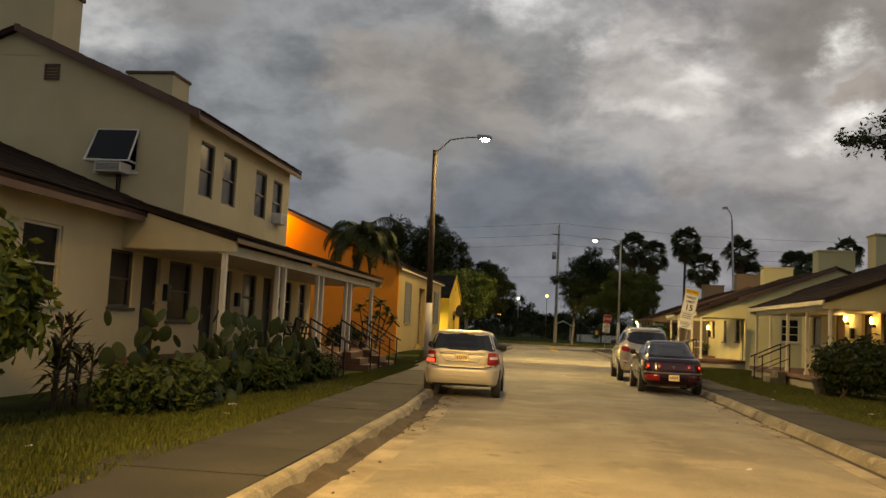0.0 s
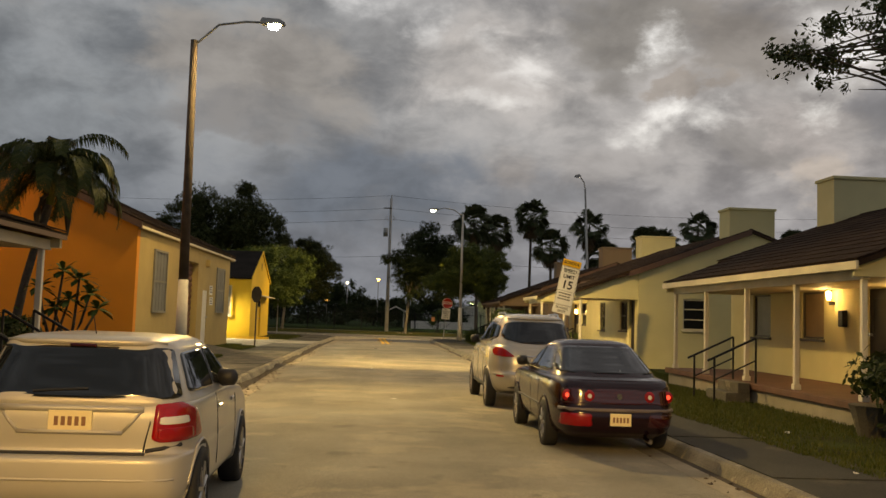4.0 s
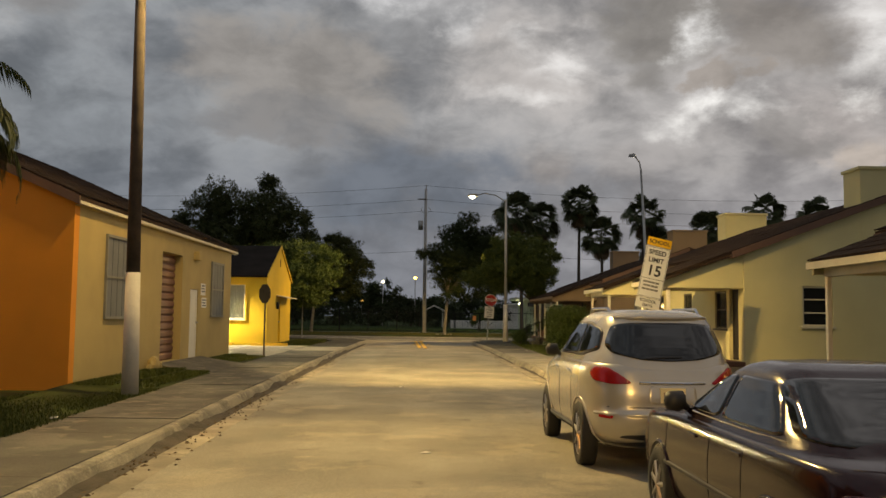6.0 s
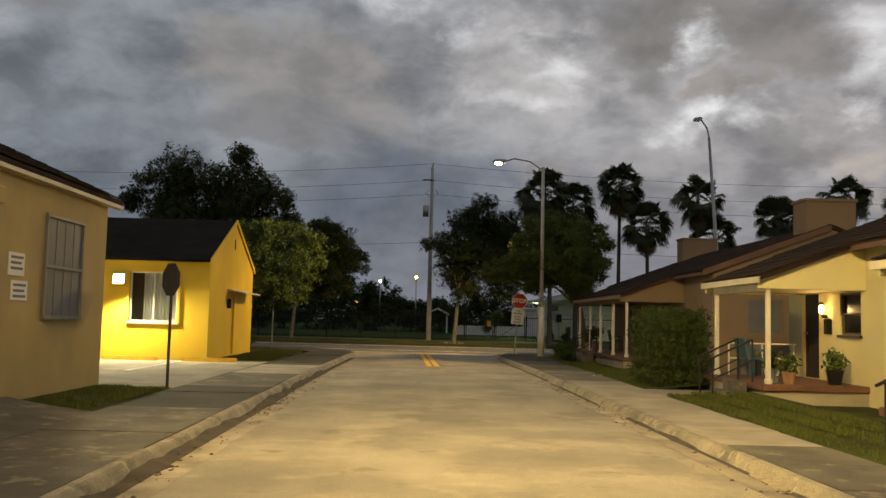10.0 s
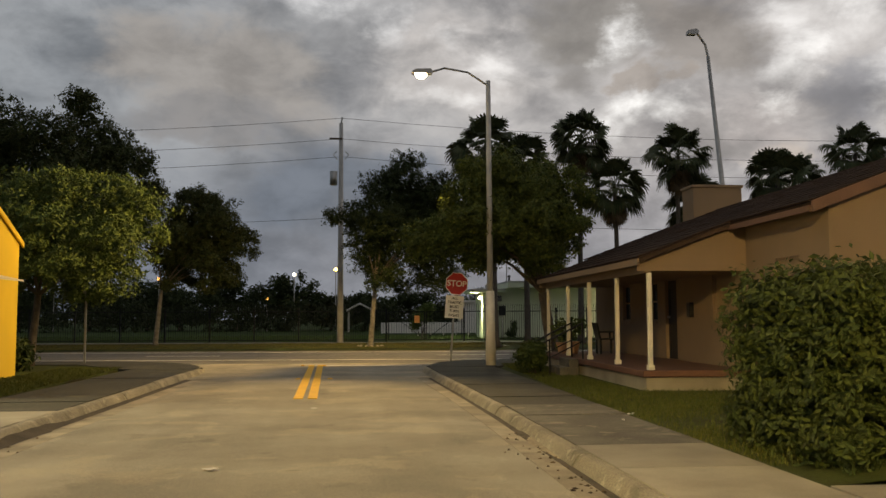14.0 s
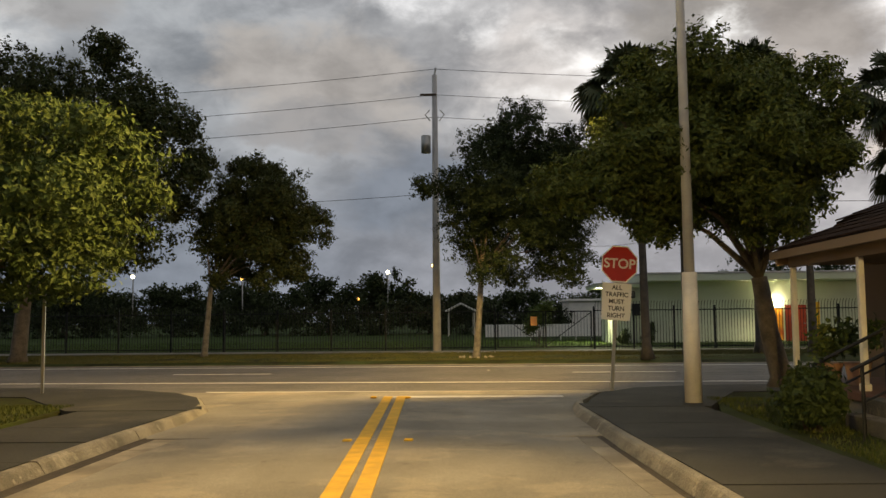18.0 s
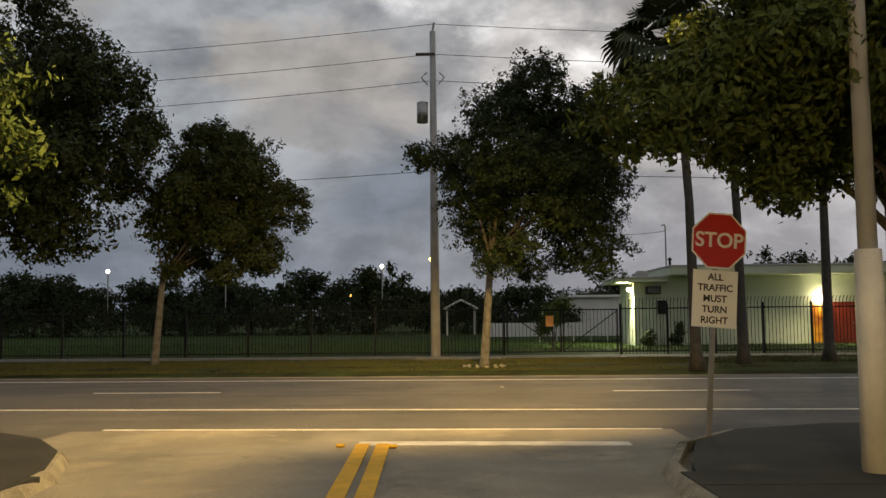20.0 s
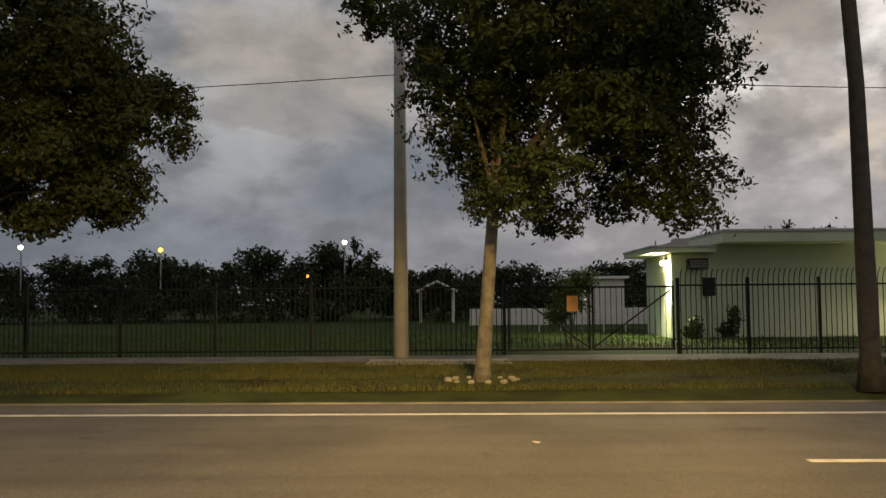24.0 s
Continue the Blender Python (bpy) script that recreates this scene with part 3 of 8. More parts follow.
def door(parent, axis, face, sgn, a0, a1, z0, z1, mat="door", label="", set_in=0.08):
    d0, d1 = sorted((face - sgn * set_in, face - sgn * (set_in + 0.05)))
    ob = part("door", B(*((d0, d1, a0 + 0.005, a1 - 0.005) if axis == "x" else (a0 + 0.005, a1 - 0.005, d0, d1)), z0 + 0.01, z1 - 0.005), mat, parent, label)
    w = a1 - a0
    s0, s1 = sorted((face - sgn * (set_in - 0.012), face - sgn * set_in))
    for q0, q1 in ((0.08, 0.46), (0.54, 0.92)):
        for i0, i1 in ((0.14, 0.86),):
            zz0, zz1 = z0 + (z1 - z0) * q0, z0 + (z1 - z0) * q1
            part("door_panel", frame_box(bmesh.new(), axis, s0, s1, a0 + w * i0, a0 + w * i1, zz0, zz1, 0.04), mat, ob)
    h0, h1 = sorted((face - sgn * set_in, face - sgn * (set_in - 0.06)))
    part("door_handle", B(*((h0, h1, a0 + w * 0.86, a0 + w * 0.93) if axis == "x" else (a0 + w * 0.86, a0 + w * 0.93, h0, h1)), z0 + 1.0, z0 + 1.06), "steel", ob)
    return ob

# ---- ground, road, kerbs ----


def xl(y):
    return float(np.interp(y, (-25, 9, 16, 27, 34, 38, 44, 50, 55, 60, 71, 74), (-1.05, -1.10, -1.18, -1.80, -1.95, -2.06, -2.16, -2.24, -2.34, -2.38, -2.36, -2.28)))


def xr(y):
    return float(np.interp(y, (-25, 14, 22, 30, 40, 46, 52, 57, 62, 66, 70, 74), (4.9, 4.92, 4.90, 4.77, 4.62, 4.52, 4.42, 4.34, 4.28, 4.14, 3.98, 3.88)))


def walk_l(y):
    return -2.74 - 0.0345 * (max(y, -6) - 6)


def walk_r(y):
    return max(5.98, 6.68 - 0.034 * (y - 16))


def sheet(poly, z0, z1):
    return prism(bmesh.new(), poly, "z", z0, z1)


solo("ground", B(-900, 900, -300, 1500, -0.4, -0.03), "lawn", "dark grassy ground reaching to the horizon", "ground", kind="structure")
YS = [-25 + 4.0 * k for k in range(26)]
bm = bmesh.new()
rows = []
for y in YS:
    a, b = xl(y), xr(y)
    rows.append([bm.verts.new((a + (b - a) * f, y, 0.045 * (1 - (2 * f - 1) ** 2) - 0.012)) for f in (0, 0.1, 0.25, 0.5, 0.75, 0.9, 1)])
for p, q in zip(rows, rows[1:]):
    for k in range(6):
        bm.faces.new((p[k], p[k + 1], q[k + 1], q[k]))
solo("road", bm, "asphalt", "worn dusty pale asphalt of the side street", "road", kind="structure", smooth=True)
SKEW = -0.05


def cross(x, y):
    """A place in the cross street, which runs a little askew."""
    return (x, y + SKEW * x)


solo("road_cross", sheet([cross(-160, 74.9), cross(160, 74.9), cross(160, 90.9), cross(-160, 90.9)], -0.3, -0.012), "asphalt_dark", "dark asphalt of the wide cross street", "road", kind="structure")
solo("road_mouth", sheet([(-4.2, 75.0), (-2.25, 71), (4.0, 71), (4.4, 75.0), (5.0, 76.5), (5.0, 78.6), (-4.2, 78.9)], -0.3, 0.012), "asphalt", "pale worn asphalt where the street meets the cross street", "road", kind="structure")
solo("lawn_west", sheet([(-60, -25), (walk_l(-25), -25), (walk_l(10), 10), (walk_l(40), 40), (-4.25, 47), (-4.4, 64), (-4.7, 74.0), (-6.4, 77.6), (-60, 78.6)], -0.2, 0.13), "lawn", "patchy front lawn with bare soil", "lawn", kind="structure")
solo("lawn_east", sheet([(60, -25), (walk_r(-25), -25), (walk_r(16), 16), (walk_r(42), 42), (5.98, 72.5), (7.2, 77.2), (60, 75.5)], -0.2, 0.13), "lawn", "patchy front lawn with bare soil", "lawn", kind="structure")
bm = bmesh.new()
vr = [[bm.verts.new((x, yy + SKEW * x, z)) for yy, z in ((91.05, -0.2), (91.05, 0.0), (91.5, 0.06), (92.4, 0.13), (93.5, 0.16), (98.0, 0.16), (98.0, -0.2))] for x in (-160, -40, 0, 40, 160)]
for ra, rb in zip(vr, vr[1:]):
    for k in range(6):
        bm.faces.new((ra[k], rb[k], rb[k + 1], ra[k + 1]))
solo("verge", bm, "lawn", "worn grass verge beyond the cross street", "lawn", kind="structure")
solo("pavement_far", sheet([cross(-160, 98.0), cross(160, 98.0), cross(160, 100.4), cross(-160, 100.4)], -0.2, 0.17), "slab", "grey concrete pavement along the fence", "pavement", kind="structure")
solo("field", sheet([cross(-300, 100.4), cross(300, 100.4), (300, 320), (-300, 320)], -0.2, 0.14), "field", "wide dark lawn behind the fence", "field", kind="structure")
solo("kerb_far", sheet([cross(-160, 90.9), cross(160, 90.9), cross(160, 91.04), cross(-160, 91.04)], -0.2, 0.004), "gutter", "flush concrete edge of the cross street", "kerb", kind="structure")

# pavements: slabs with open joints
pave = tagged(new("pavement_west"), "tarred footpath with concrete patches along the street", "pavement", kind="structure")
pave["base"] = (0.0, 0.0, 0.0)
y = -20.0
while y < 73.5:
    step = 1.52
    m = "concrete" if 56.5 < y < 62 else "slab" if 27 < y < 47 or 52 < y < 62 else "path"
    y1 = y + step - 0.012
    part("slab", sheet([(walk_l(y), y), (xl(y) - 0.17, y), (xl(y1) - 0.17, y1), (walk_l(y1), y1)] if y < 46 else [(max(walk_l(y), -4.3), y), (xl(y) - 0.17, y), (xl(y1) - 0.17, y1), (max(walk_l(y1), -4.3), y1)], 0.0, 0.150 + 0.006 * math.sin(y * 3.1)), m, pave)
    y += step
pave_e = tagged(new("pavement_east"), "stained concrete footpath along the street", "pavement", kind="structure")
pave_e["base"] = (0.0, 0.0, 0.0)
y = -20.0
while y < 73.5:
    y1 = y + 1.52 - 0.012
    part("slab", sheet([(xr(y) + 0.17, y), (walk_r(y), y), (walk_r(y1), y1), (xr(y1) + 0.17, y1)], 0.0, 0.150 + 0.006 * math.sin(y * 2.3)), "concrete" if 45 < y < 57.4 else "slab" if 35 < y < 62 else "path", pave_e)
    y += 1.52


solo("walkway", sheet([(6.0, 53.2), (7.48, 53.2), (7.48, 54.9), (6.0, 54.9)], 0, 0.158), "concrete", "short pale concrete walkway to the porch", "path", kind="structure")


def kerb_run(name, pts, out, label):
    """Kerb stones along a line; out: +1 when the kerb lies to the right of the way along it."""
    k = tagged(new(name), label, "kerb", kind="structure")
    k["base"] = (0.0, 0.0, 0.0)
    for p, q in zip(pts, pts[1:]):
        p, q = Vector(p), Vector(q)
        d = q - p
        n = max(1, round(d.length / 3.0))
        side = Vector((d.y, -d.x)).normalized() * out
        for i in range(n):
            a, b = p + d * (i / n), p + d * ((i + 1) / n)
            b = b - d.normalized() * 0.012
            h = 0.138 + 0.006 * math.sin(a.y * 5.3 + a.x) + 0.004 * math.sin(a.y * 11.7)
            w0, w1 = 0.007 * math.sin(a.y * 3.7 + 1), 0.007 * math.sin(b.y * 4.9)
            bm = bmesh.new()
            ends = []
            for v, w in ((a, w0), (b, w1)):
                # a worn, sloping face with a rounded shoulder
                ends.append([bm.verts.new((*(v + side * off), z)) for off, z in ((-0.02 + w, -0.05), (-0.015 + w, 0.012), (0.045 + w, h * 0.78), (0.075 + w, h * 0.97), (0.115, h), (0.17, h), (0.17, -0.05))])
            for k_ in range(6):
                bm.faces.new((ends[0][k_], ends[0][k_ + 1], ends[1][k_ + 1], ends[1][k_]))
            bm.faces.new(ends[0][::-1])
            bm.faces.new(ends[1])
            bmesh.ops.recalc_face_normals(bm, faces=bm.faces)
            part("kerb_stone", bm, "kerb", k)
    return k


kerb_run("kerb_west", [(xl(y), y) for y in (-20, 9, 16, 27, 34, 38, 44, 50, 55, 60, 71, 73.0)] + [(-2.45, 74.6), (-2.9, 75.9), (-3.7, 77.0), (-5.0, 77.9), (-7.5, 78.7), (-30, 80.0)], -1, "chipped concrete kerb stones at the road edge")
kerb_run("kerb_east", [(xr(y), y) for y in (-20, 14, 22, 30, 40, 46, 52, 57, 62, 66, 70, 73.4)] + [(4.02, 74.9), (4.5, 76.4), (5.5, 77.6), (7.0, 78.2), (9.5, 78.4), (40, 77.0)], 1, "chipped concrete kerb stones at the road edge")
solo("pavement_corner_west", sheet([(-4.5, 73.5), (xl(73.0) - 0.17, 73.5), (-2.62, 74.7), (-3.05, 75.95), (-3.83, 77.12), (-5.1, 78.05), (-7.5, 78.85), (-30, 80.1), (-30, 78.0), (-6.6, 76.4)], 0, 0.152), "path", "dark tarred pavement at the street corner", "pavement", kind="structure")
solo("pavement_corner_east", sheet([(xr(73.5) + 0.17, 73.5), (6.1, 73.5), (7.3, 76.3), (40, 75.0), (40, 76.85), (9.5, 78.23), (7.05, 78.03), (5.6, 77.47), (4.75, 76.32), (4.33, 74.87)], 0, 0.152), "path", "dark tarred pavement at the street corner", "pavement", kind="structure")

for nm, fx, s in (("gutter_west", xl, 1), ("gutter_east", xr, -1)):
    g = tagged(new(nm), "dirty concrete gutter strip along the kerb", "gutter", kind="structure")
    g["base"] = (0.0, 0.0, 0.0)
    y = -20.0
    while y < 72.5:
        y1 = y + 3.0 - 0.015
        for a, b, mt, zt, nm2 in ((0.0, 0.20 if s > 0 else 0.10, "dirt", 0.003, "gutter_dirt"), (0.20 if s > 0 else 0.10, 0.50 if s > 0 else 0.36, "gutter", 0.002, "gutter_slab")):
            pts = [(fx(y) + s * a, y), (fx(y) + s * b, y), (fx(y1) + s * b, y1), (fx(y1) + s * a, y1)]
            part(nm2, sheet(pts if s > 0 else pts[::-1], -0.1, zt), mt, g)
        y += 3.0

# road paint
mk = tagged(new("road_markings"), "worn white and yellow painted road lines", "road markings", kind="structure")
mk["base"] = (0.0, 0.0, 0.0)
for x0 in (0.43, 0.70):
    part("yellow_line", sheet([(x0 + 0.42, 64.9), (x0 + 0.60, 64.9), (x0 + 0.20, 77.1), (x0 + 0.02, 77.1)], 0.03, 0.045), "yellow_line", mk)
part("stop_line", sheet([(0.45, 77.15), (4.1, 76.95), (4.1, 77.3), (0.45, 77.5)], 0.0, 0.018), "white_line", mk)
part("white_line", sheet([cross(-3.8, 78.95), cross(4.9, 78.95), cross(4.9, 79.10), cross(-3.8, 79.10)], -0.02, -0.006), "white_line", mk)
part("white_line", sheet([cross(-60, 83.1), cross(60, 80.7), cross(60, 80.86), cross(-60, 83.26)], -0.02, -0.006), "white_line", mk)
for k in range(-4, 5):
    x0, x1 = 5.35 + 12.2 * k, 8.4 + 12.2 * k
    part("lane_dash", sheet([cross(x0, 85.85), cross(x1, 85.85), cross(x1, 85.98), cross(x0, 85.98)], -0.02, -0.006), "white_line", mk)
part("edge_line", sheet([cross(-60, 89.55), cross(60, 89.55), cross(60, 89.70), cross(-60, 89.70)], -0.02, -0.006), "white_line", mk)
for px, py in ((0.55, 70.5), (1.35, 70.5), (0.25, 77.0), (0.95, 76.9)):
    part("road_stud", B(px - 0.06, px + 0.06, py - 0.06, py + 0.06, 0.02, 0.055, bevel=0.012), "yellow_line", mk)

# drives and parking
def ramp(y0, y1, xa, xb, z_out, z_in, ease=0.0):
    """Ground that rises from the path at xb to the wall at xa."""
    bm = bmesh.new()
    n = max(2, int((y1 - y0) / 0.8))
    strips = [[bm.verts.new((xa + (xb - xa) * f, y0 + (y1 - y0) * k / n, z_out + (z_in - z_out) * (1 - f ** 0.8) * (min(1.0, (y1 - y0) * k / n / ease) if ease else 1.0))) for f in (0, 0.3, 0.65, 1)] + [bm.verts.new((xb, y0 + (y1 - y0) * k / n, -0.05))] for k in range(n + 1)]
    for p, q in zip(strips, strips[1:]):
        for k in range(4):
            bm.faces.new((p[k], p[k + 1], q[k + 1], q[k]))
    return bm


solo("driveway", ramp(42.9, 47.4, -5.44, -4.06, 0.152, 0.36), "slab", "concrete apron rising to the roll-up door", "driveway", kind="structure")
solo("lawn_bank", ramp(43.6, 51.9, 7.62, 6.0, 0.136, 0.32), "lawn", "lawn rising gently to the porch", "lawn", kind="structure")
solo("lawn_bank", ramp(54.95, 55.6, 7.62, 6.0, 0.136, 0.32), "lawn", "lawn rising gently to the porch", "lawn", kind="structure")
solo("lawn_bank", ramp(51.9, 53.15, 7.62, 6.0, 0.136, 0.32), "lawn", "lawn rising gently to the porch", "lawn", kind="structure")
for y0, y1, xb, ease in ((34.6, 42.9, -3.88, 3.0), (47.4, 51.15, -4.2, 0.0)):
    solo("lawn_bank", ramp(y0, y1, -5.44, xb, 0.136, 0.27, ease), "lawn", "short grass bank along the workshop wall", "lawn", kind="structure")
solo("parking_lot", sheet([(-22, 52.4), (-4.34, 52.4), (-4.42, 63.4), (-22, 63.4)], 0, 0.142), "asphalt", "lit asphalt parking lot between the buildings", "parking lot", kind="structure")
for x0 in (-14.9, -12.3, -9.7, -7.1):
    part("bay_line", B(x0, x0 + 0.1, 57.5, 63.0, 0.14, 0.150), "white_line", mk)
for x0 in (-12.0, -9.6, -7.05):
    solo("wheel_stop", prism(bmesh.new(), [(62.72, 0.142), (62.95, 0.142), (62.90, 0.27), (62.77, 0.27)], "x", x0, x0 + 1.75), "yellow_line", "yellow painted concrete wheel stop", "wheel stop", "wheel stops of the parking lot")

# ---- roofs ----


def tiled_roof(parent, x0, z0, x1, z1, y0, y1, mat="tile", pieces=260, thick=0.09, cap=True):
    """A roof plane from its eave (x0, z0) to its ridge (x1, z1), with laid flat tiles."""
    s = 1 if x1 > x0 else -1
    run = Vector((x1 - x0, 0, z1 - z0))
    ln = run.length
    u = run.normalized()
    nrm = Vector((-u.z * s, 0, u.x * s))
    rf = part("roof", prism(bmesh.new(), [(x0, z0), (x1, z1), (x1, z1 - thick), (x0, z0 - thick)], "y", y0, y1), mat, parent)
    n, m = int(ln / 0.34), int((y1 - y0) / 0.34)
    if n < 1:
        return rf
    dv, du = (y1 - y0) / m, ln / n
    tile = bmesh.new()
    box(tile, -0.01, du + 0.05, 0.006, dv - 0.006, 0.0, 0.026)
    for v in tile.verts:
        v.co.z += 0.012 * (1 - v.co.x / du) + 0.008 * math.cos((v.co.y / dv - 0.5) * 2.4)
    me = meshed("tile", tile, mat)
    rest_v, rest_f = [], []
    base = [tuple(v.co) for v in me.vertices]
    faces = [tuple(p.vertices) for p in me.polygons]
    rng = random.Random(int(abs(x0) * 100 + y0))
    inv = Matrix.Translation(-Vector(parent["base"]))
    for i in range(n):
        for j in range(m):
            o = Vector((x0, y0, z0)) + u * (i * du) + Vector((0, j * dv, 0)) + nrm * (0.002 + rng.random() * 0.006)
            mt = Matrix(((u.x, 0, nrm.x, o.x), (0, 1, 0, o.y), (u.z, 0, nrm.z, o.z), (0, 0, 0, 1)))
            if i * m + j < pieces:
                t = new("tile", me)
                t.parent = rf
                t.matrix_parent_inverse = Matrix()
                t.matrix_basis = mt
            else:
                k = len(rest_v)
                rest_v += [tuple(mt @ Vector(b)) for b in base]
                rest_f += [tuple(k + q for q in f) for f in faces]
    if rest_v:
        me2 = bpy.data.meshes.new("tiles")
        me2.from_pydata(rest_v, [], rest_f)
        me2.materials.append(M[mat])
        ob = new("tiles", me2)
        ob["kind"] = "stuff"
        ob.parent = rf
    return rf


def chimney(parent, x0, x1, y0, y1, z0, z1, mat):
    c = part("chimney", B(x0, x1, y0, y1, z0, z1), mat, parent)
    part("chimney_cap", B(x0 - 0.05, x1 + 0.05, y0 - 0.05, y1 + 0.05, z1 - 0.002, z1 + 0.09, bevel=0.015), "rake" if mat == "cream" else mat, c)
    return c


def posts(parent, x, ys, z0, z1, w=0.05):
    for yy in ys:
        p = part("post", B(x - w, x + w, yy - w, yy + w, z0, z1, bevel=0.012), "post", parent)
        part("post_foot", B(x - w - 0.02, x + w + 0.02, yy - w - 0.02, yy + w + 0.02, z0, z0 + 0.10, bevel=0.008), "post", p)


def steps(parent, x0, x1, y0, y1, z0, z1, n, mat="brick_floor"):
    """Steps that climb from x0 to x1."""
    for k in range(n):
        a = x0 + (x1 - x0) * k / n
        lo, hi = sorted((a, x1))
        part("step", B(lo, hi, y0, y1, z0 + (z1 - z0) * k / n, z0 + (z1 - z0) * (k + 1) / n, bevel=0.01), mat, parent)


def stair_rail(x0, z0, x1, z1, y, label="black iron stair handrail beside the porch steps"):
    """A handrail over the steps from the path (x0, z0) up to the porch (x1, z1)."""
    r = thing("handrail", (x0, y, z0), label, "handrail", "porch handrails")
    h = 0.88
    part("rail_post", T([(x0, y, z0), (x0, y, z0 + h)], 0.022, 6), "iron", r)
    part("rail_post", T([(x1, y, z1), (x1, y, z1 + h)], 0.022, 6), "iron", r)
    d = Vector((x1 - x0, 0, z1 - z0)).normalized() * 0.15
    part("top_rail", T([Vector((x0, y, z0 + h)) - d, (x1, y, z1 + h)], 0.024, 6), "iron", r)
    part("middle_rail", T([(x0, y, z0 + h * 0.5), (x1, y, z1 + h * 0.5)], 0.016, 6), "iron", r)
    return r


# ---- west house: long cream house with an upper storey ----
L = thing("house", (-9.5, 18.0, 0.13), "cream stuccoed terrace house with an upper storey and a long porch", "house")
XF = -6.87
h_low = [(13.82, 14.9, 1.53, 2.78), (16.5, 17.4, 1.53, 2.58), (17.75, 18.55, 0.62, 2.55), (18.95, 20.1, 1.30, 2.55), (20.7, 21.5, 0.62, 2.55), (21.7, 22.5, 0.62, 2.55), (23.3, 24.3, 1.35, 2.55), (24.9, 25.75, 0.62, 2.55), (26.6, 27.5, 1.35, 2.55), (28.3, 29.0, 1.35, 2.55)]
part("wall", wall("x", XF - 0.25, 0.25, 4.0, 29.6, 0.1, 3.35, h_low), "cream", L)
part("wall", B(-15.5, XF - 0.25, 29.35, 29.6, 0.1, 3.35), "cream", L)
part("wall", B(-15.5, XF - 0.25, 4.0, 4.25, 0.1, 3.35), "cream", L)
part("wall", B(-15.7, -15.5, 4.0, 29.6, 0.1, 3.35), "cream", L)
up_win = [(20.1, 20.92, 4.10, 5.33), (21.45, 22.35, 4.10, 5.33), (23.75, 24.65, 4.10, 5.33), (25.18, 26.05, 4.08, 5.31)]
part("wall", wall("x", XF - 0.25, 0.25, 19.4, 26.65, 3.35, 5.80, up_win), "cream", L, "upper storey front wall")
SL = 0.42
RX = -11.0
gz = 5.80 + SL * (XF - RX)
gw = (-8.92, -8.0, 4.45, 5.38)
part("wall", wall("y", 19.4, 0.25, -15.1, XF - 0.251, 3.0, 5.80, [gw]), "cream", L, "gable end wall of the upper storey")
part("gable", prism(bmesh.new(), [(XF - 0.002, 5.80), (RX, gz), (-15.1, 5.80)], "y", 19.4, 19.65), "cream", L)
part("wall", B(-15.1, XF - 0.251, 26.4, 26.65, 3.0, 5.80), "cream", L)
part("gable", prism(bmesh.new(), [(XF - 0.002, 5.80), (RX, gz), (-15.1, 5.80)], "y", 26.4, 26.65), "cream", L)
tiled_roof(L, XF + 0.28, 5.80 - SL * 0.28 + 0.09, RX, gz + 0.09, 19.25, 26.85, pieces=200)
tiled_roof(L, -15.4, 5.80 - SL * 0.28 + 0.09, RX, gz + 0.09, 19.25, 26.85, pieces=0)
part("fascia", B(XF + 0.24, XF + 0.285, 19.25, 26.85, 5.59, 5.70), "rake", L)
part("rake_board", prism(bmesh.new(), [(XF + 0.28, 5.62), (RX, gz - 0.03), (RX, gz + 0.13), (XF + 0.28, 5.80)], "y", 19.20, 19.248), "rake", L)
chimney(L, -11.6, -10.2, 19.39, 20.5, 7.0, 8.6, "cream")
chimney(L, -11.6, -10.2, 25.5, 26.66, 7.0, 8.35, "cream")
for a in up_win:
    window(L, "x", XF, 1, *a, frame_mat="sash", bars=1, sill=False)
window(L, "y", 19.4, -1, *gw, frame_mat="white", bars=0, sill=True)
vent = part("vent", frame_box(bmesh.new(), "y", 19.36, 19.398, -10.3, -9.95, 6.45, 6.80, 0.03), "rake", L, "louvred gable vent")
for k in range(4):
    part("slat", prism(bmesh.new(), [(19.365, 6.50 + 0.07 * k), (19.395, 6.53 + 0.07 * k), (19.395, 6.55 + 0.07 * k), (19.365, 6.52 + 0.07 * k)], "x", -10.27, -9.98), "rake", vent)
aw = part("awning_sash", bmesh.new(), "white", L)
bm = bmesh.new()
for a, b in (((-8.92, 19.38, 5.36), (-8.98, 18.98, 4.62)), ((-8.0, 19.38, 5.36), (-7.98, 18.98, 4.62)), ((-8.98, 18.98, 4.62), (-7.98, 18.98, 4.62)), ((-8.92, 19.38, 5.36), (-8.0, 19.38, 5.36)), ((-8.98, 18.98, 4.62), (-8.95, 19.38, 4.62)), ((-7.98, 18.98, 4.62), (-8.0, 19.38, 4.62))):
    tube(bm, [a, b], 0.022, 6)
bpy.data.objects.remove(aw)
aw = part("awning_sash", bm, "white", L, "propped-open white awning window frame")
part("awning_pane", prism(bmesh.new(), [(19.36, 5.34), (19.0, 4.66), (18.99, 4.665), (19.35, 5.345)], "x", -8.92, -8.02), "pane", aw)


